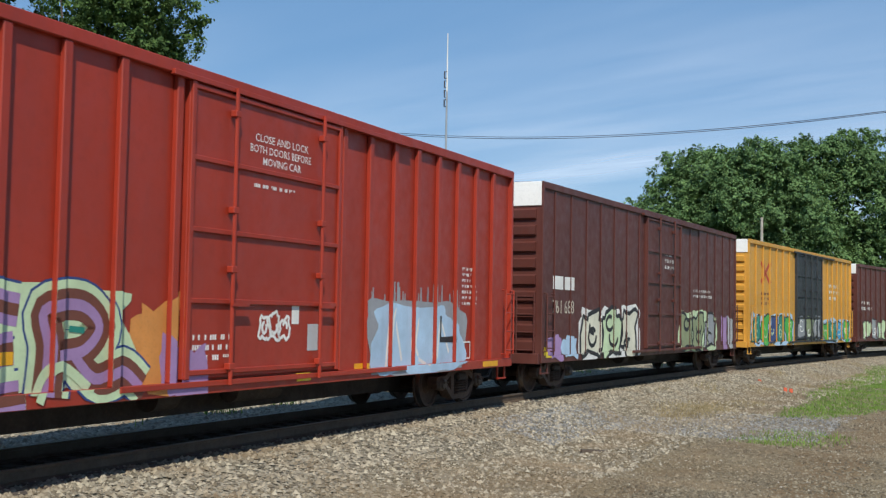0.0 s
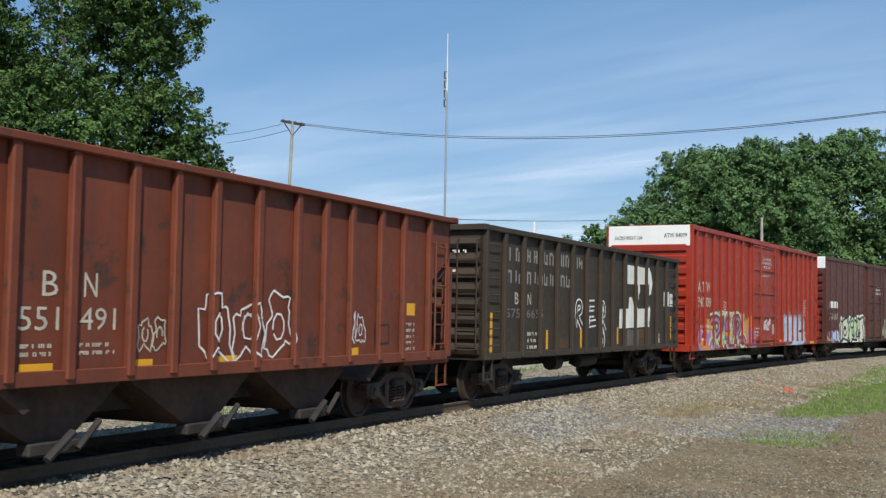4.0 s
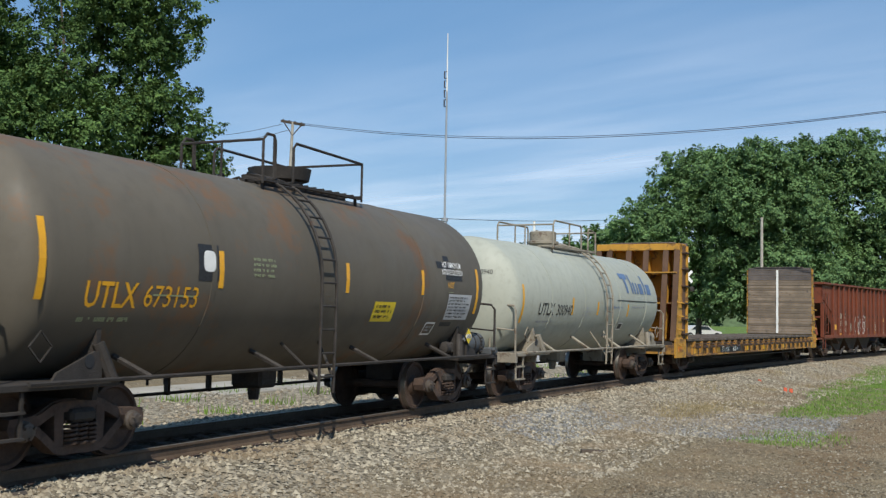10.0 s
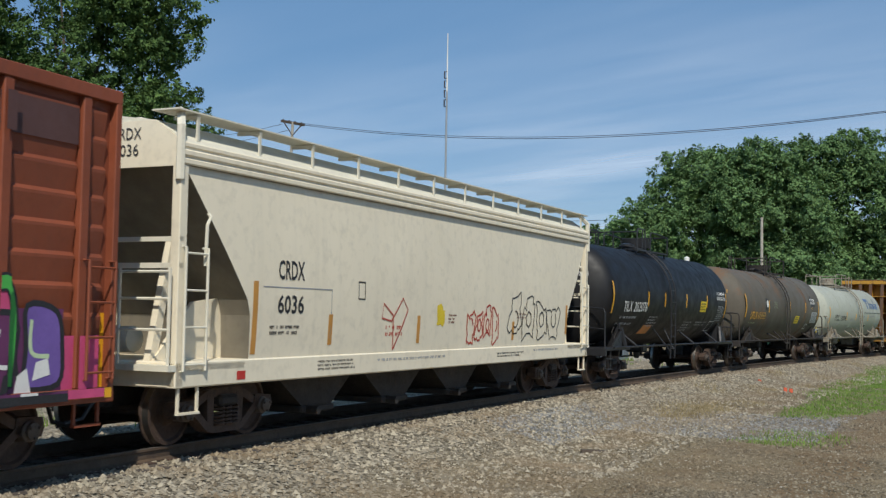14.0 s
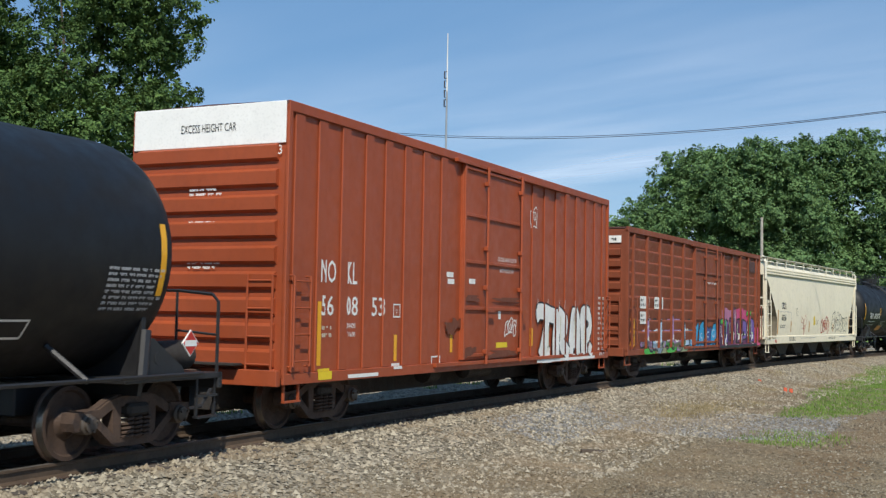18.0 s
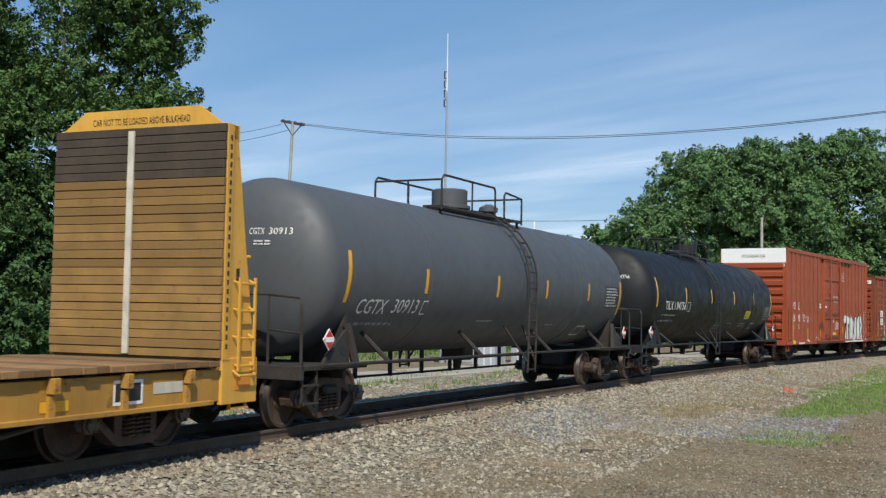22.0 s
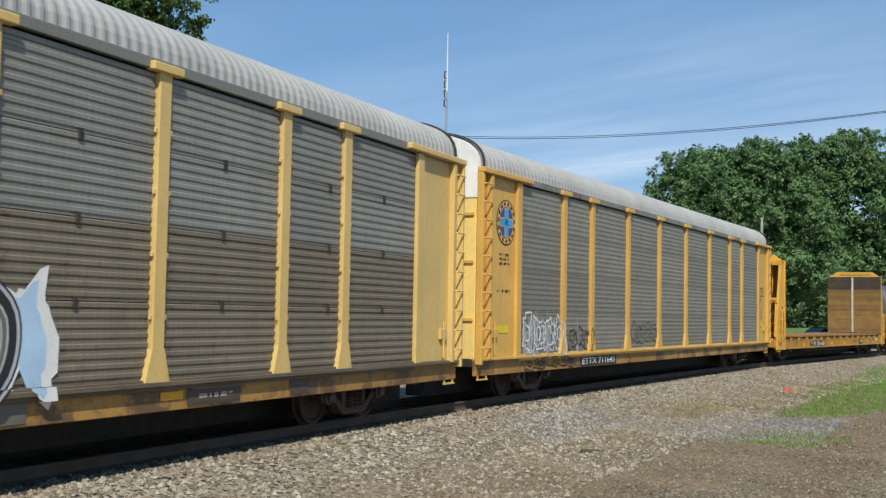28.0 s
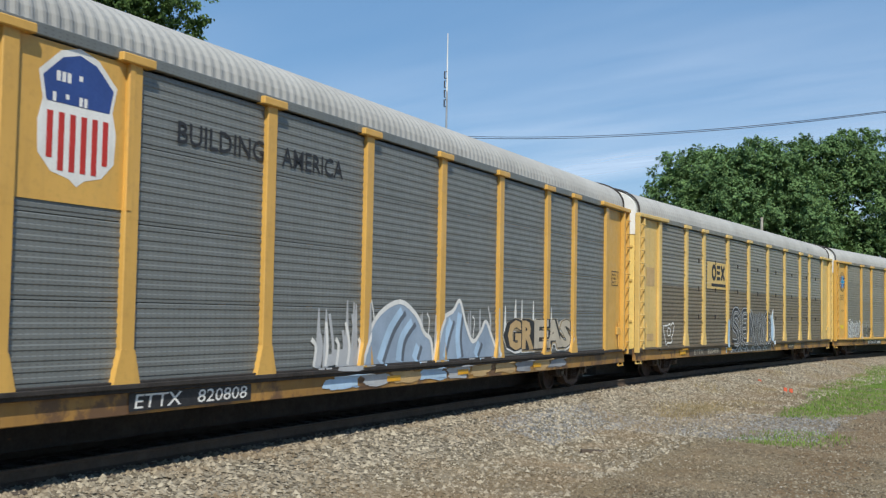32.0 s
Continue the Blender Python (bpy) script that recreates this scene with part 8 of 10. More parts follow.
    dark_board = paint("dark_bulkhead_planks", (0.058, 0.041, 0.027), 0.8, 0, 0.25, 2.0, 0.15, None, 0.0, 0.3, 60)
    deck1 = paint("grey_deck_boards", (0.115, 0.09, 0.07), 0.9, 0, 0.35, 2.0, 0, (0.06, 0.05, 0.045), 0.08, 0.4, 60, each=0.5)
    deck2 = paint("rust_brown_deck_boards", (0.29, 0.155, 0.06), 0.85, 0, 0.25, 2.0, 0, (0.14, 0.075, 0.04), 0.07, 0.4, 60, each=0.5)
    C[6] = bulkhead_flat(6, "empty bulkhead flat car in chipped yellow paint", yel, deck1, grey_board, grey_board2, {-1: (-10.05, -9.1), 1: (10.35, 9.4)}, 4.45, False, 22, True, WHITEPAINT)
    cream = paint("pale_grey_green_tank_paint", (0.375, 0.385, 0.325), 0.55, 0, 0.08, 0.4, 0.16, (0.28, 0.24, 0.17), -0.04, 0.03, spec=0.3)
    cream_fr = paint("dusty_grey_frame_paint", (0.255, 0.225, 0.175), 0.75, 0, 0.25, 2.0, 0.3, (0.11, 0.07, 0.045), 0.12, 0.2)
    olive = paint("dirty_grey_brown_tank_paint", (0.115, 0.1, 0.078), 0.65, 0, 0.25, 0.22, 0.3, (0.15, 0.084, 0.046), 0.13, 0.05, spec=0.3)
    blk = paint("black_tank_paint", (0.010, 0.010, 0.0112), 0.55, 0, 0.12, 0.4, 0.12, None, 0, 0.03, spec=0.35)
    gry = paint("slate_grey_tank_paint", (0.075, 0.08, 0.087), 0.6, 0, 0.08, 0.4, 0.15, None, 0, 0.03)
    C[7] = tank_car(7, "pale grey-green tank car with a ladder and top rail", cream, 1.4, 2.45, 5.83, cream_fr, [(-0.79, 0.36, 0.4, "dome"), (0.3, 0.2, 0.16, "valve"), (0.55, 0.12, 0.2, "valve")], 0.3, (-3.5, -1.2, 1.6, 4.0), cream_fr, platform=(-2.0, 1.17), shift=-0.17)
    C[8] = tank_car(8, "dirty grey-brown tank car with rust stains", olive, 1.53, 2.57, 6.6, DARK, [(0.6, 0.5, 0.34, "bonnet"), (-0.2, 0.12, 0.18, "valve")], -0.45, (-3.2, 3.2), None, rail_h=0.68, platform=(-1.05, 2.06), shift=-0.15, truck_at=5.16)
    C[9] = tank_car(9, "black tank car with white lettering", blk, 1.5, 2.66, 6.55, BLACKPAINT, [(-0.18, 0.46, 0.42, "bonnet"), (-1.03, 0.16, 0.25, "valve")], -1.28, (-3.2, 3.2), None, platform=(-2.3, 0.75), shift=-0.2, truck_at=5.3)
    offw = paint("off_white_hopper_paint", (0.80, 0.715, 0.545), 0.6, 0, 0.05, 0.4, 0.12, (0.52, 0.43, 0.29), -0.05, 0.04)
    offw2 = paint("off_white_roof_paint", (0.69, 0.65, 0.53), 0.65, 0, 0.08, 0.6, 0.15, (0.35, 0.29, 0.2), -0.04, 0.06)
    C[10] = covered_hopper(10, "off-white covered hopper car with line graffiti", offw, offw2, 8.22, 4.62, 1.02)
    C[11] = boxcar(11, "red-brown ribbed boxcar with purple and blue graffiti", oxide, 7.83, 4.58, 0.95, [x for x in rib(-7.25, 7.25, 13)], 0.14, 0.09, (-1.3, 2.0), rroof, 9, None, None, (-0.2, 1.2), hpanel=True)
    C[12] = boxcar(12, "red oxide high boxcar with white graffiti", rusty, 7.75, 5.17, 0.94, [-7.42, -6.75, -6.04, -5.28, -4.6, -3.88, -3.15, -2.4, 2.3, 3.05, 3.8, 4.5, 5.25, 6.0, 6.7, 7.35], 0.26, 0.035, (-1.6, 1.5), rroof, 9, 0.62, None, (-0.57, 1.26))
    C[13] = tank_car(13, "long black tank car with yellow marks", blk, 1.53, 2.71, 8.0, BLACKPAINT, [(0.16, 0.42, 0.5, "bonnet"), (-0.75, 0.3, 0.24, "valve")], -1.2, (-4.2, 4.2), None, platform=(-2.84, 0.55), shift=-0.2)
    C[14] = tank_car(14, "long slate grey tank car with white lettering", gry, 1.5, 2.77, 8.1, DARK, [(-0.53, 0.4, 0.5, "dome"), (1.6, 0.15, 0.4, "valve"), (0.64, 0.36, 0.14, "bonnet")], 0.48, (-4.2, 4.2), gry, platform=(-2.5, 1.78), shift=-0.05)
    C[15] = bulkhead_flat(15, "empty yellow bulkhead flat car with tan planked bulkheads", yel2, deck2, tan_board, dark_board, {-1: (-10.4, -9.22), 1: (10.4, 9.57)}, 4.6, True, 15, False, CREAMPAINT)
    zinc = paint("grimy_galvanised_panels", (0.26, 0.24, 0.195), 0.55, 0.3, 0.22, 0.8, 0.35, (0.15, 0.105, 0.068), 0.09, 0.08, each=0.18)
    zinc2 = paint("cleaner_grey_panels", (0.188, 0.197, 0.186), 0.55, 0.25, 0.13, 0.8, 0.2, None, 0.0, 0.08)
    rgal = paint("pale_galvanised_roof", (0.36, 0.36, 0.345), 0.75, 0.0, 0.12, 0.8, 0.15, None, 0, 0.05, spec=0.3)
    rackp = paint("orange_yellow_rack_paint", (0.64, 0.37, 0.085), 0.5, 0, 0.12, 0.6, 0.28, (0.38, 0.19, 0.07), 0.0, 0.06)
    rackp2 = paint("pale_yellow_rack_paint", (0.66, 0.455, 0.155), 0.5, 0, 0.1, 0.6, 0.25, (0.45, 0.25, 0.08), -0.02, 0.06)
    grimy = paint("grimy_yellow_sill_paint", (0.36, 0.19, 0.045), 0.65, 0, 0.3, 0.45, 0.45, (0.12, 0.065, 0.035), 0.17, 0.1)
    pp = [-9.08, -7.18, -4.34, -1.5, 1.38, 4.19, 7.05, 8.92]
    zinc3 = paint("grey_dusty_panels", (0.27, 0.258, 0.222), 0.55, 0.3, 0.2, 0.8, 0.35, (0.17, 0.13, 0.085), 0.05, 0.08, each=0.15)
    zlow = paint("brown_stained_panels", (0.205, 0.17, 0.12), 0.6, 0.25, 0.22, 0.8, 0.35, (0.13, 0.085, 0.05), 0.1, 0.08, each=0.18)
    dusted = paint("brown_dusted_rail", (0.125, 0.095, 0.06), 0.75, 0, 0.25, 1.0, 0.3, (0.3, 0.16, 0.04), 0.02, 0.15)
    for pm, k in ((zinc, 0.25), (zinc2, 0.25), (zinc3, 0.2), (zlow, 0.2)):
        # rows of small punched holes
        nt = pm.node_tree
        co = nt.nodes.new("ShaderNodeTexCoord").outputs["Object"]
        holes = None
        for ax, sc in (("X", 2.9), ("Z", 6.6)):
            wv = nt.nodes.new("ShaderNodeTexWave")
            wv.bands_direction, wv.inputs["Scale"].default_value = ax, sc
            nt.links.new(co, wv.inputs["Vector"])
            r = ramp(nt, wv.outputs["Fac"], 0.62, 0.75)
            if holes:
                mu = nt.nodes.new("ShaderNodeMath")
                mu.operation = "MULTIPLY"
                nt.links.new(holes, mu.inputs[0])
                nt.links.new(r, mu.inputs[1])
                r = mu.outputs[0]
            holes = r
        rows_ = nt.nodes.new("ShaderNodeMath")
        rows_.operation = "MULTIPLY"
        nt.links.new(holes, rows_.inputs[0])
        nt.links.new(ramp(nt, noise_of(nt, co, 1.1, 2, (1.0, 1.0, 3.0)), 0.42, 0.5, 0.15, k), rows_.inputs[1])
        b = nt.nodes["Principled BSDF"].inputs["Base Color"]
        nt.links.new(mixer(nt, b.links[0].from_socket, (0.03, 0.028, 0.025), rows_.outputs[0]), b)
    C[16] = auto_rack(16, "enclosed auto rack with grey panels and orange-yellow posts", rackp, zinc, rgal, [-9.0, -7.08, -4.25, -1.38, 1.45, 4.3, 7.1, 8.95], False, True, None, grimy)
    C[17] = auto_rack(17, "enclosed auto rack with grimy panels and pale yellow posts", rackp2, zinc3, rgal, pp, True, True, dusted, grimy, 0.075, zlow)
    C[18] = auto_rack(18, "enclosed auto rack with an emblem panel and orange posts", rackp, zinc2, rgal, [-9.2, -7.25, -4.33, -1.44, 1.42, 4.27, 7.14, 9.06], False, True, DARK, grimy)
    decorate(C)


the_train()
# ---- scenery helpers ----
def fast_mesh(name, verts, faces, m, sides):
    """A mesh from arrays: verts (n, 3), faces (k, sides)."""
    me = bpy.data.meshes.new(name)
    k = len(faces)
    me.vertices.add(len(verts))
    me.vertices.foreach_set("co", verts.astype(np.float32).ravel())
    me.loops.add(k * sides)
    me.loops.foreach_set("vertex_index", faces.astype(np.int32).ravel())
    me.polygons.add(k)
    me.polygons.foreach_set("loop_start", np.arange(0, k * sides, sides, dtype=np.int32))
    me.polygons.foreach_set("loop_total", np.full(k, sides, dtype=np.int32))
    me.update(calc_edges=True)
    me.validate()
    me.materials.append(m)
    return me


def leaf_material(name, dark, light, rough=0.75):
    m = bpy.data.materials.new(name)
    m.use_nodes = True
    nt = m.node_tree
    b = nt.nodes["Principled BSDF"]
    g = nt.nodes.new("ShaderNodeNewGeometry")
    co = nt.nodes.new("ShaderNodeTexCoord").outputs["Object"]
    col = mixer(nt, dark, light, g.outputs["Random Per Island"])
    col = mixer(nt, col, [c * 0.7 for c in dark], ramp(nt, noise_of(nt, co, 0.35, 3), 0.4, 0.65, 0, 0.4))
    col = mixer(nt, col, [c * 0.45 for c in dark], ramp(nt, noise_of(nt, co, 1.5, 3), 0.48, 0.66, 0, 0.42))
    col = mixer(nt, col, [min(1, c * 1.35) for c in light], ramp(nt, noise_of(nt, co, 1.9, 3), 0.55, 0.7, 0, 0.35))
    nt.links.new(col, b.inputs["Base Color"])
    b.inputs["Roughness"].default_value = rough
    b.inputs["Specular IOR Level"].default_value = 0.12
    tr = nt.nodes.new("ShaderNodeBsdfTranslucent")
    nt.links.new(mixer(nt, col, (0.16, 0.2, 0.02), 0.35), tr.inputs[0])
    mx = nt.nodes.new("ShaderNodeMixShader")
    mx.inputs[0].default_value = 0.2
    nt.links.new(b.outputs[0], mx.inputs[1])
    nt.links.new(tr.outputs[0], mx.inputs[2])
    nt.links.new(mx.outputs[0], nt.nodes["Material Output"].inputs[0])
    return m


LEAF_A = leaf_material("broad_tree_leaves", (0.045, 0.09, 0.032), (0.155, 0.255, 0.078))
LEAF_B = leaf_material("bright_tree_leaves", (0.094, 0.178, 0.078), (0.215, 0.345, 0.135))
LEAF_C = leaf_material("far_wood_leaves", (0.095, 0.145, 0.082), (0.145, 0.21, 0.105))
LEAF_E = leaf_material("sunlit_tree_leaves", (0.098, 0.182, 0.078), (0.22, 0.355, 0.135))
LEAF_D = leaf_material("lawn_tree_leaves", (0.042, 0.085, 0.034), (0.12, 0.195, 0.072))
BARK = paint("grey_brown_bark", (0.10, 0.078, 0.06), 0.9, 0, 0.3, 3.0, 0.3, None, 0, 0.8, 25)
GRASSM = leaf_material("grass_blades", (0.11, 0.19, 0.034), (0.27, 0.40, 0.09))
GRASSF = leaf_material("rough_far_grass", (0.07, 0.095, 0.03), (0.16, 0.19, 0.07))
STRAWM = leaf_material("dry_straw", (0.30, 0.235, 0.125), (0.50, 0.41, 0.25))


def leaf_cloud(name, lobes, n, size, m, seed, fill=0.35, drop=0.25, spray=7.0, clumps=0):
    """Small folded leaves over rounded lobes (x, y, z, rx, ry, rz), thin in places so that the sky shows through."""
    rng = np.random.default_rng(seed)
    if clumps:
        # every lobe is broken into billows, with hollows between them
        sub = []
        for l in lobes:
            d = rng.normal(size=(clumps, 3))
            d /= np.linalg.norm(d, axis=1)[:, None]
            rr = 0.62 + 0.36 * rng.random(clumps)
            k = 0.22 + 0.16 * rng.random((clumps, 2))
            for dd, r_, (ka, kb) in zip(d, rr, k):
                sub.append((l[0] + dd[0] * r_ * l[3], l[1] + dd[1] * r_ * l[4], l[2] + dd[2] * r_ * l[5], l[3] * ka, l[4] * ka, l[5] * kb * 0.85))
        lobes = sub
    vol = np.array([l[3] * l[5] for l in lobes])
    cnt = rng.multinomial(n, vol / vol.sum())
    ctr, out = [], []
    for l, c in zip(lobes, cnt):
        # twigs bunch leaves together
        nt_ = max(8, c // 30)
        d = rng.normal(size=(nt_, 3))
        d /= np.linalg.norm(d, axis=1)[:, None]
        r = 1 - fill * rng.random(nt_) ** 1.5
        r *= 1 + 0.16 * np.sin(d[:, 0] * 5 + seed) * np.sin(d[:, 2] * 6 + 1) + 0.1 * np.sin(d[:, 1] * 11 + d[:, 2] * 9)
        r = np.where(rng.random(nt_) < 0.08, r * 1.14, r)
        tw = np.array(l[:3]) + d * r[:, None] * np.array(l[3:])
        idx = rng.integers(0, nt_, c)
        # each twig is a spray that leans outward and up
        lean = d + rng.normal(size=(nt_, 3)) * 0.45 + np.array([0, 0, 0.45])
        lean /= np.linalg.norm(lean, axis=1)[:, None]
        run = rng.random(c)
        off = rng.normal(size=(c, 3)) * (size * (1.5 - 1.1 * run))[:, None] * np.array([1.2, 1.2, 0.9])
        p = tw[idx] + lean[idx] * (run * size * spray)[:, None] + off
        p[:, 2] -= np.abs(off[:, 0]) * drop
        ctr.append(p)
        out.append(d[idx])
    p = np.concatenate(ctr)
    c = len(p)
    # leaves turn their faces outward and up
    nn = np.concatenate(out) * 0.75 + rng.normal(size=(c, 3)) * 0.42 + np.array([0, 0, 0.45])
    nn /= np.linalg.norm(nn, axis=1)[:, None]
    a = np.cross(nn, rng.normal(size=(c, 3)))
    a /= np.linalg.norm(a, axis=1)[:, None] + 1e-9
    b = np.cross(nn, a)
    s = size * (0.6 + 0.8 * rng.random(c))[:, None]
    v = np.stack([p - a * s, p + b * s * 0.55 + nn * s * 0.2, p + a * s, p - b * s * 0.55 + nn * s * 0.2], 1).reshape(-1, 3)
    o = np.arange(c)[:, None] * 4
    f = np.concatenate([o + np.array([0, 1, 2]), o + np.array([0, 2, 3])], 1).reshape(-1, 3)
    return fast_mesh(name, v, f, m, 3)


def tree(name, label, x, y, lobes, n, size, m, seed, trunk_r, top, limbs=7, group="", z0=FARL):
    t = thing(name, label, "tree", Matrix.Translation((x, y, z0)), group)
    rnd = random.Random(seed)
    tb = Mb()
    prev, pr = Vector((0, 0, -0.2)), trunk_r * 1.25
    for k in range(1, 6):
        p = Vector((rnd.uniform(-0.2, 0.2) * k / 3, rnd.uniform(-0.2, 0.2) * k / 3, top * k / 5))
        r = trunk_r * (1 - 0.15 * k)
        tb.rod(prev, p, pr, 9, r)
        prev, pr = p, r
    part("trunk", tb, BARK, t, smooth=True)
    for k in range(limbs):
        l = lobes[k % len(lobes)]
        z = top * rnd.uniform(0.35, 0.95)
        end = Vector((l[0], l[1], l[2])) + Vector([rnd.uniform(-0.5, 0.5) * q for q in l[3:]])
        mid = Vector((end.x * 0.45, end.y * 0.45, z + (end.z - z) * 0.6))
        part("limb", Mb().rod((0, 0, z), mid, trunk_r * 0.42, 7, trunk_r * 0.25).rod(mid, end, trunk_r * 0.25, 6, trunk_r * 0.06), BARK, t)
    cr = part("crown", leaf_cloud("crown", lobes, n, size, m, seed, 0.45, 0.25, 5.0, 30), None, t)
    return t


def px_at(px, py, depth):
    """Right and up of the level line of sight, for laying out the background: metres at that depth."""
    return (px - 784) / 2018 * depth, 2.04 + (556 - py + (px - 784) * 0.0176) / 2018 * depth


def lobe(px, py, depth, rx, rz, x0, z0=FARL, ry=None, dy=0.0):
    x, z = px_at(px, py, depth)
    k = depth / 2018
    return (x - x0, dy, z - z0, rx * k, (ry or rx * k * 0.9), rz * k)


def left_trees():
    d = 52.0
    x0 = px_at(120, 560, d)[0]
    lb = [lobe(60, 40, d, 230, 190, x0), lobe(245, 30, d, 98, 115, x0, dy=-1.5), lobe(290, 225, d, 85, 80, x0, dy=-2.0), lobe(318, 292, d, 70, 48, x0, dy=-1), lobe(120, 270, d, 190, 150, x0, dy=-2.5), lobe(150, 420, d, 160, 120, x0, dy=-2), lobe(-120, 250, d, 200, 260, x0), lobe(60, 500, d, 150, 110, x0, dy=-3), lobe(200, 450, d, 66, 60, x0, dy=0)]
    tree("tree", "large leafy shade tree beside the line", x0, d, lb, 300000, 0.09, LEAF_A, 3, 0.42, 9.5, 10, "trackside trees")
    d = 46.0
    x0 = px_at(30, 560, d)[0]
    lb = [lobe(20, 480, d, 120, 120, x0), lobe(70, 545, d, 95, 60, x0, dy=-0.5), lobe(-80, 400, d, 140, 200, x0), lobe(50, 585, d, 80, 45, x0, dy=-1.2)]
    tree("tree", "leafy sapling thicket under the large tree", x0, d, lb, 42000, 0.11, LEAF_D, 5, 0.2, 4.5, 6, "trackside trees")
    # small spreading tree on the grass
    d = 62.0
    x0 = px_at(408, 585, d)[0]
    lb = [lobe(398, 470, d, 50, 34, x0), lobe(372, 505, d, 46, 34, x0, dy=0.4), lobe(428, 458, d, 36, 20, x0), lobe(405, 520, d, 60, 24, x0, dy=-0.3), lobe(392, 492, d, 70, 22, x0, dy=-0.5)]
    tree("tree", "small spreading tree on a lawn", x0, d, lb, 24000, 0.08, LEAF_D, 8, 0.1, 2.6, 8, "lawn trees")
    d = 66.0
    x0 = px_at(484, 585, d)[0]
    lb = [lobe(452, 478, d, 52, 26, x0), lobe(478, 503, d, 40, 24, x0, dy=-0.4), lobe(455, 520, d, 56, 22, x0, dy=0.4), lobe(432, 500, d, 40, 24, x0)]
    tree("tree", "low dark-trunked tree on a lawn", x0, d, lb, 20000, 0.08, LEAF_D, 12, 0.2, 2.4, 8, "lawn trees")
    d = 100.0
    x0 = px_at(320, 560, d)[0]
    lb = [lobe(318, 440, d, 52, 28, x0), lobe(285, 462, d, 36, 30, x0)]
    tree("tree", "leafy tree beside a house", x0, d, lb, 5000, 0.28, LEAF_B, 9, 0.25, 4.5, 5, "lawn trees")


def right_trees():
    rows = [
        (1235, 96.0, [(1232, 318, 62, 58), (1185, 350, 50, 62), (1265, 330, 55, 70), (1190, 410, 78, 70), (1265, 400, 90, 80), (1150, 455, 68, 70), (1240, 490, 100, 65), (1130, 400, 45, 42), (1108, 470, 36, 56)], 26000),
        (1345, 92.0, [(1338, 292, 50, 50), (1310, 330, 55, 60), (1365, 335, 50, 60), (1310, 400, 75, 80), (1390, 400, 80, 80), (1340, 490, 100, 70), (1400, 500, 80, 60)], 26000),
        (1490, 98.0, [(1435, 292, 55, 52), (1500, 285, 55, 50), (1460, 340, 80, 70), (1430, 390, 60, 60), (1530, 370, 80, 80), (1480, 470, 110, 80), (1420, 520, 60, 50)], 26000),
        (1620, 100.0, [(1600, 310, 90, 80), (1650, 380, 120, 120), (1590, 460, 100, 90)], 15000),
        (1060, 125.0, [(1070, 440, 40, 42), (1010, 470, 45, 42), (1060, 510, 65, 45), (985, 505, 35, 45)], 9000),
        (930, 150.0, [(930, 520, 45, 40), (900, 535, 40, 25)], 3500),
    ]
    for k, (px, d, ll, n) in enumerate(rows):
        x0 = px_at(px, 560, d)[0]
        lb = [lobe(a, b, d, rx, rz, x0, dy=(j % 3 - 1) * 1.2) for j, (a, b, rx, rz) in enumerate(ll)]
        tree("tree", "full-leaved deciduous tree beyond the track" if d < 110 else "smaller round tree far beyond the track", x0, d, lb, int(n * 4.6), 0.125 if d < 110 else 0.2, LEAF_B if k % 2 else LEAF_E, 20 + k, 0.3, 5.5, 7, "trees beyond the track")


def far_woods():
    rng = np.random.default_rng(4)
    lb = []
    for k in range(520):
        x, y = rng.uniform(-210, 210), 318 + 56 * rng.random() ** 0.8
        hz = max(0.0, min(1.0, (y - 328) / 30)) * (17.6 + 0.9 * math.sin(x * 0.05) + 0.6 * math.sin(x * 0.13))
        r = rng.uniform(3.0, 5.2)
        lb.append((x, y, max(hz, 3.0) + rng.uniform(-0.8, 1.0), r, 3.6, r * rng.uniform(0.75, 0.95)))
    ob = new("far_woods", leaf_cloud("far_woods", lb, 170000, 0.66, LEAF_C, 6, 0.3, 0.25, 3.0))
    # the earth of the ridge under the trees
    gx, gy = np.linspace(-420, 420, 60), np.linspace(328, 460, 12)
    X, Y = np.meshgrid(gx, gy)
    Z = np.clip((Y - 328) / 30, 0, 1) * (17.6 + 0.9 * np.sin(X * 0.05) + 0.6 * np.sin(X * 0.13)) * np.clip((420 - np.abs(X)) / 150, 0, 1) - 0.3
    i = np.arange(X.size).reshape(X.shape)
    fs = np.stack([i[:-1, :-1].ravel(), i[:-1, 1:].ravel(), i[1:, 1:].ravel(), i[1:, :-1].ravel()], 1)
    me = bpy.data.meshes.new("hill")
    me.from_pydata(np.stack([X.ravel(), Y.ravel(), Z.ravel()], 1).tolist(), [], fs.tolist())
    me.materials.append(paint("hill_undergrowth", (0.075, 0.115, 0.05), 0.95, 0, 0.35, 0.25, 0, (0.05, 0.08, 0.035), 0.15, 0.8, 1))
    tagged(new("hill", me), "green wooded hill on the horizon", "hill", kind="structure")
    tagged(ob, "distant green wooded ridge along the horizon", "woods", kind="stuff")


left_trees()
right_trees()
far_woods()


# ---- poles, wires, mast ----
POLEWOOD = paint("grey_pole_wood", (0.38, 0.35, 0.30), 0.85, 0, 0.2, 2.0, 0.3, None, 0, 0.4, 40)
POSTWOOD = paint("dark_sign_post", (0.06, 0.045, 0.035), 0.85, 0, 0.2, 3.0, 0.2, None, 0, 0.4, 40)
GALV = paint("galvanised_pole", (0.42, 0.44, 0.46), 0.5, 0.5, 0.1, 1.0, 0.1, None, 0, 0.05)
WIREM = plain("black_cable", (0.03, 0.03, 0.032))


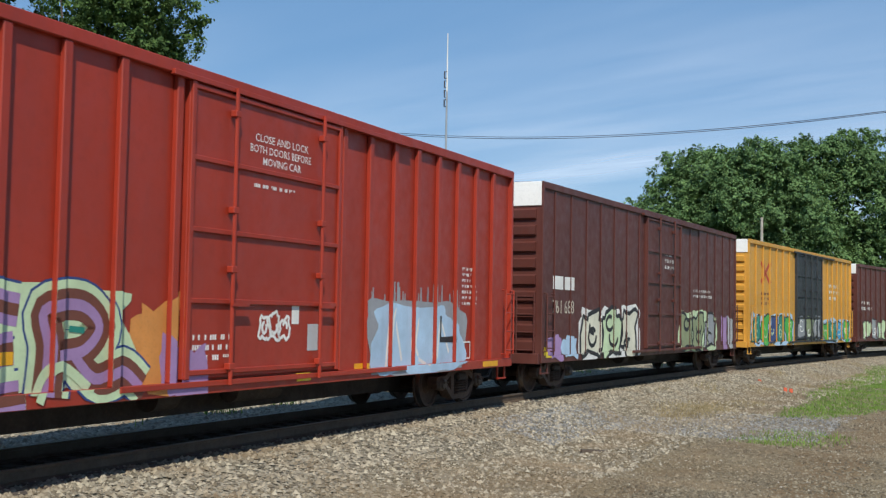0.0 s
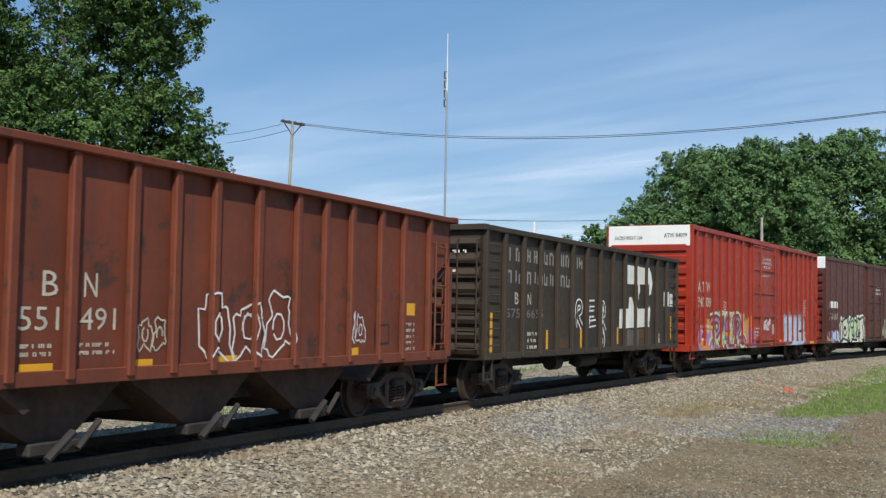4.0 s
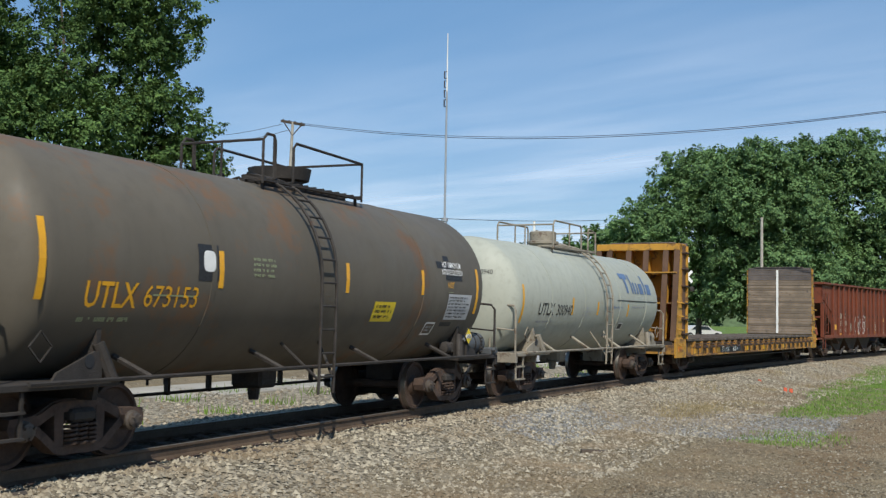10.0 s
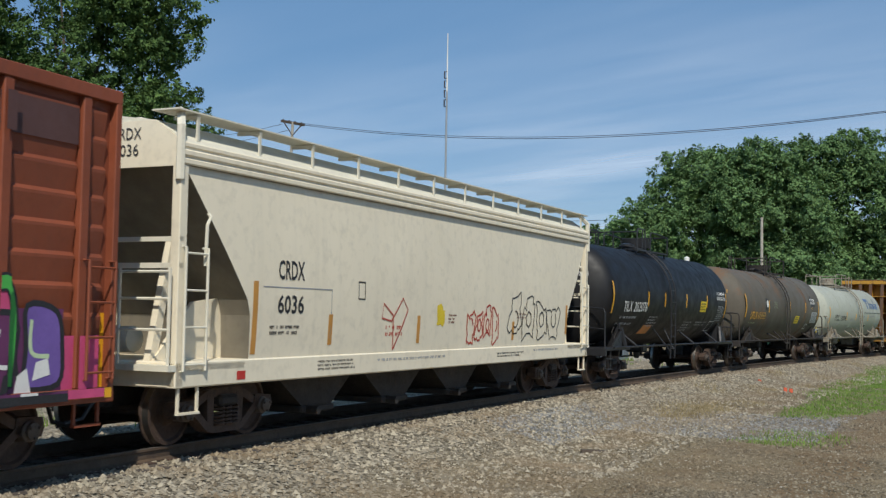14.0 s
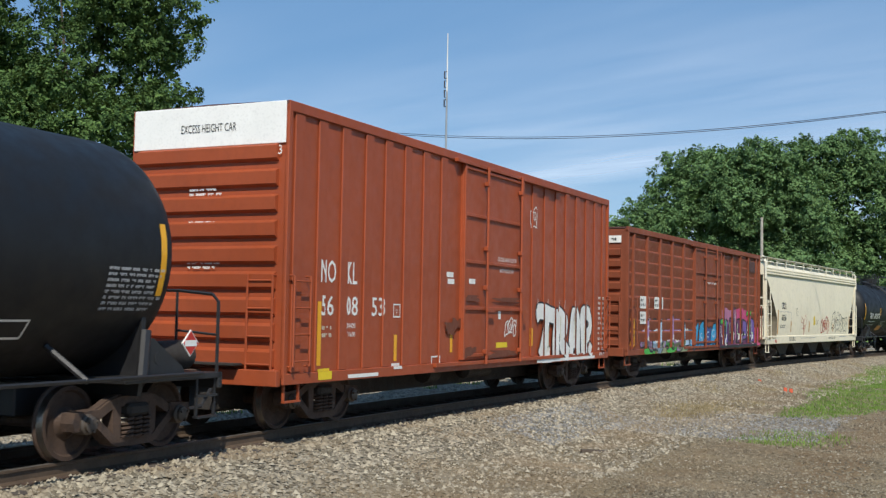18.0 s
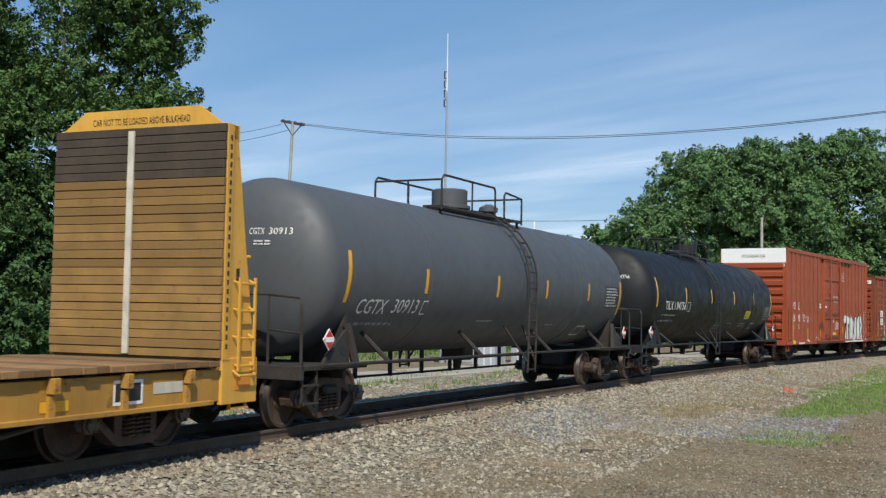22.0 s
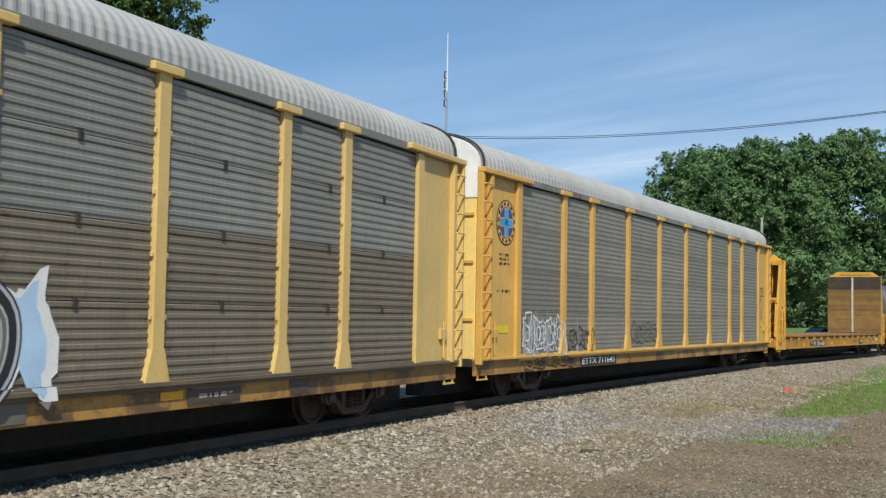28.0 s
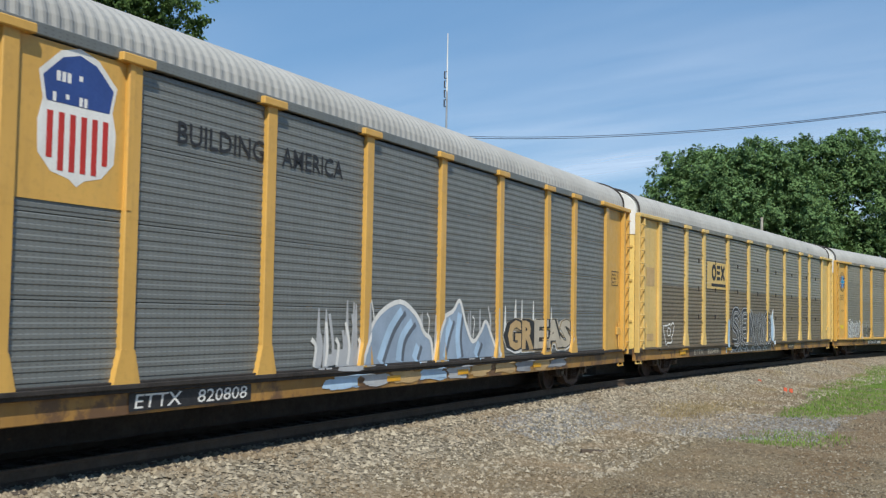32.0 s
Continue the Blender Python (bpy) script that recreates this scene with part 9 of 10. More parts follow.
def pole_thing(name, label, px, py_top, d, r, m, lean=0.0, r2=None, cat="pole"):
    x, z = px_at(px, py_top, d)
    t = thing(name, label, cat, Matrix.Translation((x, d, FARL)))
    part("shaft", Mb().rod((-lean, 0, -0.2), (0, 0, z - FARL), r, 10, r2 or r * 0.8), m, t, smooth=True)
    return t, z - FARL


def poles():
    t, h = pole_thing("utility_pole", "leaning wooden utility pole with a braced crossarm", 510, 214, 70.0, 0.125, POLEWOOD, 0.4, 0.085)
    arm = part("crossarm", Mb().box(-0.75, 0.75, -0.06, 0.06, -0.08, 0.08, 0.01), POSTWOOD, t, at_=pose(0, 0, h - 0.06, 0, 9, 0))
    part("crossarm_brace", Mb().pipe([(-0.55, -0.05, h - 0.02), (0, -0.05, h - 0.85), (0.55, -0.05, h - 0.2)], 0.045), POSTWOOD, t)
    for k in range(4):
        part("insulator", Mb().lathe([(h - 0.02, 0.03), (h + 0.05, 0.05), (h + 0.1, 0.03)], 8, "z", (-0.6 + k * 0.38, 0, 0.08 - k * 0.06)), DARK, t)
    lamp = part("lamp_arm", Mb().pipe([(-0.15, -0.1, h - 4.75), (0.2, -0.3, h - 4.55), (0.45, -0.35, h - 4.5)], 0.015), GALV, t)
    part("lamp_head", Mb().lathe([(-0.24, 0.02), (-0.18, 0.05), (0.1, 0.07), (0.16, 0.02)], 10, "x"), DARK, lamp, smooth=True, at_=pose(0.58, -0.35, h - 4.5, 0, 22, 0))
    # slim aerial mast on a thick base tube
    d = 50.0
    x, ztop = px_at(784, 54, d)
    zmid = px_at(782, 388, d)[1]
    mast = thing("radio_mast", "tall thin grey radio mast on a thicker tube", "mast", Matrix.Translation((x, d, FARL)))
    part("base_tube", Mb().rod((0, 0, -0.2), (0, 0, zmid - FARL), 0.15, 12, 0.12), GALV, mast, smooth=True)
    part("upper_tube", Mb().rod((0, 0, zmid - FARL), (0, 0, ztop - FARL - 2.6), 0.05, 8, 0.04), GALV, mast, smooth=True)
    part("aerial_whip", Mb().rod((0, 0, ztop - FARL - 2.6), (0, 0, ztop - FARL), 0.035, 8, 0.02), WHITEPAINT, mast, smooth=True)
    for k in range(4):
        z = ztop - FARL - 1.72 - k * 0.42
        part("dipole", Mb().pipe([(0, 0, z), (-0.11, 0, z), (-0.11, 0, z - 0.3), (0, 0, z - 0.3)], 0.03), DARK, mast)
    part("mast_collar", Mb().lathe([(zmid - FARL - 0.1, 0.15), (zmid - FARL + 0.05, 0.15)], 12, "z"), GALV, mast)
    for px, py, d, r, m, lab in ((1347, 385, 82.0, 0.12, POLEWOOD, "wooden pole in front of the trees"), (943, 392, 120.0, 0.17, WHITEPAINT, "white pole behind the equipment huts"), (598, 487, 150.0, 0.16, WHITEPAINT, "white pole near low houses"), (652, 497, 190.0, 0.12, POLEWOOD, "short far utility pole"), (697, 498, 190.0, 0.12, POLEWOOD, "short far utility pole")):
        pole_thing("utility_pole", lab, px, py, d, r, m)

    def wire(pts, sag, label):
        w = []
        a, b = Vector(pts[0]), Vector(pts[1])
        for k in range(25):
            f = k / 24
            w.append(a.lerp(b, f) - Vector((0, 0, 4 * sag * f * (1 - f))))
        ob = new("overhead_wire", Mb().pipe(w, 0.015, 5).mesh("overhead_wire", WIREM))
        tagged(ob, label, "wire", "overhead wires")

    def P(px, py, d):
        x, z = px_at(px, py, d)
        return (x, d, z)
    wire((P(520, 218, 70), P(1640, 187, 46)), 1.1, "black overhead wire strung from a crossarm")
    wire((P(516, 215, 70), P(1640, 185, 46)), 1.09, "black overhead wire strung beside another")
    wire((P(500, 372, 70), P(300, 398, 60)), 0.05, "black overhead wire on a leaning pole")
    wire((P(500, 372, 70), P(783, 387, 50)), 0.1, "black overhead wire to a mast")
    wire((P(783, 387, 50), P(1100, 388, 75)), 0.12, "black overhead wire behind the train")
    wire((P(505, 228, 70), P(390, 252, 90)), 0.1, "thin wire from a crossarm")
    wire((P(490, 218, 70), P(380, 238, 90)), 0.1, "thin wire from a crossarm")
    wire((P(520, 372, 70), P(760, 432, 110)), 0.2, "thin sagging wire beyond the mast")


poles()


# ---- station sign, equipment huts, crossing signs ----
SIGNWHITE = paint("aged_white_signboard", (0.55, 0.54, 0.50), 0.6, 0, 0.1, 2.0, 0.2, None, 0, 0.05)
HUTM = paint("pale_silver_hut_paint", (0.34, 0.36, 0.39), 0.6, 0.1, 0.08, 1.0, 0.15, None, 0, 0.05)
HUTTRIM = paint("pale_hut_trim", (0.55, 0.57, 0.58), 0.5, 0.1, 0.08, 1.0, 0.1, None, 0, 0.05)
HUTDARK = paint("slate_blue_hut_paint", (0.13, 0.16, 0.19), 0.55, 0.2, 0.1, 1.0, 0.15, None, 0, 0.05)
HUTROOF = paint("dull_brown_hut_roof", (0.17, 0.145, 0.12), 0.6, 0.1, 0.1, 1.0, 0.1, None, 0, 0.05)


def station_sign():
    d = 47.0
    xa, za = px_at(620, 548, d)
    xb, zb_ = px_at(724, 580, d)
    ang = 7.0
    t = thing("station_sign", "white station name board on two dark posts", "sign", pose((xa + xb) / 2, d, FARL, 0, 0, -ang))
    w = (xb - xa) / 2
    z0, z1 = px_at(670, 580, d)[1] - FARL, px_at(670, 549, d)[1] - FARL
    part("board", Mb().box(-w, w, -0.03, 0.03, z0, z1, 0.01), SIGNWHITE, t, "white board with black letters")
    part("board_edge", Mb().box(-w - 0.03, w + 0.03, -0.02, 0.04, z0 - 0.03, z0).box(-w - 0.03, w + 0.03, -0.02, 0.04, z1, z1 + 0.03), POSTWOOD, t)
    for x in (-w + 0.1, w - 0.02):
        part("post", Mb().box(x - 0.09, x + 0.09, 0.035, 0.2, -0.2, z1 + 0.95 + (0.1 if x > 0 else -0.05), 0.01), POSTWOOD, t)
    sd = Side(t, flat_side(-0.03))
    sd.text("COLONA", -w + 0.35, z0 + 0.17, z1 - z0 - 0.32, BLACKINK, 2 * w - 0.62, fat=0.012)


def hut(px0, px1, py, d, m, label, vent, deep=2.0, turn=-16):
    x0, z = px_at(px0, py, d)
    x1 = px_at(px1, py, d)[0]
    w = (x1 - x0) * 0.8
    h = z - FARL
    t = thing("equipment_hut", label, "equipment hut", pose((x0 + x1) / 2, d + 0.8, FARL, 0, 0, turn), "signal equipment huts")
    part("wall_panel", Mb().box(-w / 2, w / 2, -deep / 2, deep / 2, -0.1, h, 0.02), m, t)
    e, q = w / 2 + 0.12, deep / 2 + 0.12
    part("roof", Mb().add([(-e, -q, h - 0.04), (e, -q, h - 0.04), (e, q, h - 0.04), (-e, q, h - 0.04), (-e, -q, h + 0.05), (e, -q, h + 0.05), (e, q, h + 0.05), (-e, q, h + 0.05), (-w * 0.08, 0, h + 0.42), (w * 0.08, 0, h + 0.42)], [(3, 2, 1, 0), (0, 1, 5, 4), (1, 2, 6, 5), (2, 3, 7, 6), (3, 0, 4, 7), (4, 5, 9, 8), (5, 6, 9), (6, 7, 8, 9), (7, 4, 8)]), HUTROOF, t)
    part("door", Mb().box(-w * 0.3, w * 0.05, -deep / 2 - 0.03, -deep / 2, 0.1, h - 0.25, 0.01), m, t)
    part("door_handle", Mb().box(-w * 0.02, w * 0.02, -deep / 2 - 0.07, -deep / 2 - 0.03, 1.0, 1.2), DARK, t)
    for x in (-w * 0.36, w * 0.14, w * 0.28, w * 0.42):
        part("wall_rib", Mb().box(x - 0.035, x + 0.035, -deep / 2 - 0.035, -deep / 2, 0, h - 0.05), HUTTRIM if m is HUTM else m, t)
    for k in range(6):
        y = -deep / 2 + 0.15 + k * (deep - 0.3) / 5
        part("wall_rib", Mb().box(w / 2, w / 2 + 0.03, y - 0.03, y + 0.03, 0, h - 0.05), m, t)
    if vent:
        part("roof_vent", Mb().lathe([(h + 0.2, 0.1), (h + 0.55, 0.1), (h + 0.55, 0.16), (h + 0.68, 0.16), (h + 0.75, 0.05)], 12, "z"), WHITEPAINT, t, smooth=True)


def crossbuck(px, py, d, label, tall=True, turn=20):
    x, z = px_at(px, py, d)
    t = thing("crossing_sign", label, "crossing sign", pose(x, d, FARL, 0, 0, turn), "crossing signs")
    h = z - FARL
    part("post", Mb().rod((0, 0.05, -0.2), (0, 0.05, h + (1.0 if tall else 0.2)), 0.06, 8), GALV, t)
    for a in (45, -45):
        part("crossbuck_blade", Mb().box(-0.6, 0.6, -0.02, 0.0, -0.11, 0.11, 0.005), WHITEPAINT, t, at_=pose(0, 0.0 if a > 0 else 0.025, h, 0, a, 0))
    if tall:
        part("bell", Mb().lathe([(h + 1.0, 0.05), (h + 1.05, 0.2), (h + 1.4, 0.2), (h + 1.48, 0.05)], 12, "z", (0, 0.05, 0)), WHITEPAINT, t, smooth=True)
    for sx in (-0.4, 0.4):
        part("signal_lamp", Mb().lathe([(-0.06, 0.05), (0.02, 0.2), (0.06, 0.2), (0.06, 0.02)], 14, "y", (sx, -0.05, h - 0.9)), DARK, t, smooth=True)


def trackside_bits():
    station_sign()
    hut(790, 900, 541, 49.0, HUTM, "pale silver metal equipment hut with a low roof", False)
    hut(903, 1013, 546, 52.0, HUTM, "pale ribbed metal equipment hut with a roof vent", True)
    hut(1040, 1120, 541, 56.0, HUTDARK, "slate blue metal equipment hut with a roof vent", True)
    crossbuck(864, 524, 100.0, "white crossing sign with a bell on its post")
    crossbuck(640, 528, 92.0, "white crossing sign behind a name board", False, 68)
    crossbuck(1215, 490, 84.0, "white crossing sign on a signal mast")
    # plastic marker post
    x, z = px_at(437, 566, 60)
    t = thing("marker_post", "orange and white plastic marker post in grass", "marker post", Matrix.Translation((x, 60, FARL)))
    part("post", Mb().rod((0, 0, -0.1), (0, 0, z - FARL), 0.06, 8), paint("orange_plastic", (0.75, 0.12, 0.02), 0.5, 0, 0.05, 2, 0), t)
    part("white_band", Mb().rod((0, 0, 0.1), (0, 0, 0.35), 0.064, 8), WHITEPAINT, t)
    # fence panel under the trees
    x0, zt = px_at(190, 524, 80)
    x1 = px_at(304, 524, 80)[0]
    f = thing("board_fence", "weathered blue-grey board fence under trees", "fence", Matrix.Translation((x0, 80, FARL)))
    fm = paint("blue_grey_fence_boards", (0.10, 0.12, 0.16), 0.8, 0, 0.2, 2.0, 0.3, None, 0, 0.2)
    bd = Mb().box(0, 0.145, 0, 0.025, 0, zt - FARL, 0.004).mesh("fence_board", fm)
    n = int((x1 - x0) / 0.15)
    for k in range(n):
        part("fence_board", bd, None, f, at_=(k * 0.15, 0, 0))
    part("fence_post", Mb().box(n * 0.15, n * 0.15 + 0.12, -0.05, 0.07, -0.1, zt - FARL + 0.1), paint("brown_fence_post", (0.16, 0.09, 0.05), 0.8), f)
    for z in (0.4, zt - FARL - 0.4):
        part("fence_rail", Mb().box(0, n * 0.15, 0.025, 0.07, z, z + 0.09), fm, f)
    # small flat grey-brown piece on the dirt
    p = beside(16.5, 4.4, LAND)
    pl = new("wood_scrap", Mb().prism([(-0.33, -0.05), (0.2, -0.08), (0.32, -0.02), (0.24, 0.06), (-0.3, 0.05)], "z", -0.03, 0.03).mesh("wood_scrap", BARK))
    pl.matrix_basis = pose(p.x, p.y, p.z, 0, 4, 22)
    tagged(pl, "small flat grey-brown scrap lying on dirt", "timber")
    # small survey flags in the dirt
    om = paint("orange_flag_plastic", (0.6, 0.11, 0.05), 0.5, 0, 0.05, 2, 0)
    for s, v in ((34.45, 4.62), (34.9, 4.35), (38.0, 1.9), (39.2, 2.5)):
        p = beside(s, v, LAND)
        t = thing("survey_flag", "small orange survey flag on a wire", "flag", Matrix.Translation(p), "survey flags")
        part("wire_stem", Mb().rod((0, 0, -0.05), (0, 0, 0.28), 0.006, 5), DARK, t)
        part("flag", Mb().prism([(0.0, 0.17), (0.09, 0.13), (0.12, 0.19), (0.1, 0.26), (0.0, 0.28)], "y", -0.004, 0.004), om, t)


trackside_bits()


def brush_pile():
    """Cut dead branches heaped below the trees."""
    rng = np.random.default_rng(71)
    d = 50.0
    x0, x1 = px_at(125, 600, d)[0], px_at(275, 600, d)[0]
    c = 5200
    u = rng.random(c)
    top = 1.15 * np.sin(np.pi * np.clip(u * 0.9 + 0.08, 0, 1)) * (0.75 + 0.25 * np.sin(u * 17))
    b = np.stack([x0 + (x1 - x0) * u, d + rng.normal(size=c) * 0.5, FARL + top * rng.random(c)], 1)
    v = rng.normal(size=(c, 3)) * np.array([0.3, 0.2, 0.22])
    w = np.array([0.008, 0.006, 0.012])
    V_ = np.stack([b - w, b + w, b + v], 1).reshape(-1, 3)
    tagged(new("brush_pile", fast_mesh("brush_pile", V_, np.arange(c * 3).reshape(-1, 3), leaf_material("dead_brush", (0.09, 0.05, 0.025), (0.26, 0.16, 0.08)), 3)), "heap of brown dead branches under trees", "brush", kind="stuff")


brush_pile()


# ---- far houses and parked vehicles ----
SIDING = paint("white_house_siding", (0.62, 0.63, 0.64), 0.6, 0, 0.06, 0.5, 0.1, None, 0, 0.05)
SIDINGB = paint("pale_blue_house_siding", (0.42, 0.47, 0.55), 0.6, 0, 0.06, 0.5, 0.1, None, 0, 0.05)
SHINGLE = paint("grey_roof_shingles", (0.12, 0.125, 0.13), 0.85, 0, 0.2, 1.5, 0.1, None, 0, 0.3, 20)
PANE = paint("dark_window_glass", (0.03, 0.04, 0.05), 0.08, 0, 0.05, 1.0, 0, None, 0, 0)


def house(px0, px1, py_eave, py_ridge, d, m, label, deep, windows, storeys=1, name="house"):
    x0, ze = px_at(px0, py_eave, d)
    x1, zr = px_at(px1, py_ridge, d)
    t = thing(name, label, "house", Matrix.Translation(((x0 + x1) / 2, d, FARL)), "far houses")
    w, he, hr = (x1 - x0) / 2, ze - FARL, zr - FARL
    part("wall", Mb().box(-w, w, 0, deep, -0.1, he), m, t)
    part("roof", Mb().prism([(-0.5, he - 0.1), (deep + 0.5, he - 0.1), (deep + 0.5, he), (deep / 2, hr), (-0.5, he)], "x", -w - 0.5, w + 0.5), SHINGLE, t)
    for k in range(windows):
        x = -w + (k + 0.5) * 2 * w / windows
        for sN in range(storeys):
            z = 1.0 + sN * 2.7
            if z + 1.2 > he:
                continue
            wd = part("window", Mb().box(x - 0.55, x + 0.55, -0.06, 0.0, z, z + 1.2, 0.02), WHITEPAINT, t)
            part("pane", Mb().box(x - 0.47, x + 0.47, -0.09, -0.06, z + 0.08, z + 1.12), PANE, wd)
    part("door", Mb().box(w * 0.1, w * 0.1 + 0.95, -0.05, 0, 0, 2.05, 0.02), SIDINGB if m is SIDING else WHITEPAINT, t)


house(235, 372, 497, 464, 185.0, SIDINGB, "pale blue two-storey house behind trees", 9.0, 5, 2)
house(499, 622, 534, 519, 200.0, SIDING, "long low white house with a grey roof", 9.0, 4)
house(642, 790, 538, 521, 165.0, SIDING, "long low white building with a dark roof", 10.0, 2)


def vehicle(px, d, m, label, kind, ang=0.0):
    x = px_at(px, 550, d)[0]
    t = thing("pickup_truck" if kind == "pickup" else "car", label, "vehicle", pose(x, d, FARL, 0, 0, ang), "parked vehicles")
    if kind == "pickup":
        prof = [(-2.7, 0.45), (2.7, 0.45), (2.7, 0.95), (1.3, 1.12), (0.75, 1.75), (-0.75, 1.78), (-0.95, 1.15), (-2.7, 1.12)]
    else:
        prof = [(-2.2, 0.4), (2.2, 0.4), (2.2, 0.8), (1.2, 0.98), (0.55, 1.42), (-1.0, 1.44), (-1.75, 1.0), (-2.2, 0.95)]
    part("body", Mb().prism(prof, "y", -0.9, 0.9), m, t)
    part("side_window", Mb().prism([(0.95, 1.15), (0.6, 1.65), (-0.6, 1.66), (-0.75, 1.18)] if kind == "pickup" else [(0.95, 1.0), (0.5, 1.36), (-0.95, 1.38), (-1.4, 1.02)], "y", -0.92, 0.92), PANE, t)
    for xx in (-1.6, 1.6):
        for y in (-0.88, 0.88):
            wh = part("wheel", Mb().lathe([(-0.11, 0.2), (-0.11, 0.36), (0.11, 0.36), (0.11, 0.2)], 18, "y", (xx, y, 0.36)), BLACKPAINT, t, smooth=True)
            part("rim", Mb().lathe([(-0.12, 0.03), (-0.115, 0.22), (0.115, 0.22), (0.12, 0.03)], 12, "y", (xx, y, 0.36)), GALV, wh, smooth=True)


vehicle(331, 176.0, paint("red_truck_paint", (0.5, 0.02, 0.02), 0.3, 0, 0.05, 1, 0), "red pickup truck parked by a house", "pickup")
vehicle(484, 150.0, paint("dark_car_paint", (0.03, 0.035, 0.04), 0.3, 0, 0.05, 1, 0), "dark car parked near low houses", "car")
vehicle(1236, 118.0, paint("white_car_paint", (0.6, 0.6, 0.6), 0.3, 0, 0.05, 1, 0), "white car beyond the trees", "car", 20)
vehicle(1458, 108.0, MATS["dark_car_paint"], "dark car parked under trees", "car", 30)


# ---- crossing road, gravel lane ----
def strip(name, label, pts, half, m, z):
    vs, fs = [], []
    for k, p in enumerate(pts):
        a, b = Vector(pts[max(0, k - 1)]), Vector(pts[min(len(pts) - 1, k + 1)])
        d = (b - a).normalized()
        n = Vector((-d.y, d.x)) * half
        p = Vector(p)
        vs += [(p.x + n.x, p.y + n.y, z), (p.x - n.x, p.y - n.y, z), (p.x - n.x, p.y - n.y, z - 0.3), (p.x + n.x, p.y + n.y, z - 0.3)]
        if k:
            o = 4 * k
            fs += [(o - 4, o - 3, o + 1, o), (o - 3, o - 2, o + 2, o + 1), (o - 1, o - 4, o, o + 3)]
    ob = new(name, Mb().add(vs, fs).mesh(name, m))
    return tagged(ob, label, name, kind="structure")


ASPH = paint("worn_pale_asphalt", (0.24, 0.235, 0.22), 0.9, 0, 0.15, 0.4, 0, (0.16, 0.155, 0.15), 0.0, 0.3, 40, spec=0.2)
PALE = paint("pale_gravel_lane", (0.36, 0.33, 0.28), 0.95, 0, 0.2, 0.6, 0, (0.25, 0.22, 0.18), 0.05, 0.6, 30, spec=0.2)
strip("road", "worn pale asphalt road that crosses the line", [tuple(beside(93, 60).xy), tuple(beside(93, 12).xy), tuple(beside(93, -9).xy), tuple(beside(88, -60).xy), tuple(beside(80, -150).xy)], 4.2, ASPH, FARL + 0.03)
strip("gravel_lane", "pale gravel lane along the far side of the track", [tuple(beside(s, -8.2).xy) for s in range(18, 92, 4)], 1.7, PALE, FARL + 0.03)
strip("street", "pale street in front of far houses", [(-90.0, 150.0), (-20.0, 143.0), (25.0, 128.0), (40, 110)], 2.6, ASPH, FARL + 0.06)


def grass_bank():
    """Overgrown earth bank in front of the houses."""
    gx, gy = np.arange(-26, 4.1, 0.8), np.arange(-7, 7.1, 0.8)
    X, Y = np.meshgrid(gx, gy)
    side = np.clip(1 - (Y / 7) ** 2, 0, 1)
    ends = np.clip((X + 26) / 5, 0, 1) * np.clip((4 - X) / 3, 0, 1)
    Z = side * ends * (1.15 + 0.95 * np.exp(-((X + 13.0) / 5.5) ** 2) + 0.16 * np.sin(X * 1.1 + Y) + 0.1 * np.sin(X * 2.3 - Y * 1.7)) - 0.05
    n = len(gx)
    i = np.arange(X.size).reshape(X.shape)
    fs = np.stack([i[:-1, :-1].ravel(), i[:-1, 1:].ravel(), i[1:, 1:].ravel(), i[1:, :-1].ravel()], 1)
    me = bpy.data.meshes.new("grass_bank")
    me.from_pydata(np.stack([X.ravel(), Y.ravel() + 124, Z.ravel() + FARL], 1).tolist(), [], fs.tolist())
    me.materials.append(paint("bank_turf", (0.085, 0.12, 0.04), 0.95, 0, 0.3, 0.8, 0, (0.13, 0.14, 0.06), 0.1, 0.6, 8))
    tagged(new("grass_bank", me), "overgrown grassy earth bank before low houses", "bank", kind="structure")
    rng = np.random.default_rng(40)
    c = 14000
    r, q = rng.integers(0, X.shape[0] - 1, c), rng.integers(0, n - 1, c)
    bx, by = gx[q] + rng.random(c) * 0.8, gy[r] + rng.random(c) * 0.8 + 124
    bz = Z[r, q] + FARL - 0.15
    hh = 0.25 + 0.5 * rng.random(c)
    a = rng.random(c) * 6.28
    V_ = np.stack([np.stack([bx - 0.09 * np.cos(a), by - 0.09 * np.sin(a), bz], 1), np.stack([bx + 0.09 * np.cos(a), by + 0.09 * np.sin(a), bz], 1), np.stack([bx + rng.normal(size=c) * 0.15, by, bz + hh], 1)], 1).reshape(-1, 3)
    tagged(new("weeds", fast_mesh("weeds", V_, np.arange(c * 3).reshape(-1, 3), GRASSF, 3)), "tall green weeds on an earth bank", "grass", kind="stuff")


grass_bank()


# ---- loose stones, ties, grass ----
def scatter(n, s0, s1, v0, v1, seed, gv=1.0):
    rng = np.random.default_rng(seed)
    s = s0 + (s1 - s0) * rng.random(n) ** 1.35
    v = v0 + (v1 - v0) * rng.random(n) ** gv
    x = np.interp(s, LS, LX)
    y = np.interp(s, LS, LY)
    a = np.interp(s, LS, LA)
    X, Y = x + v * np.cos(a), y - v * np.sin(a)
    return rng, s, v, X, Y, ground_height(X, Y, v)


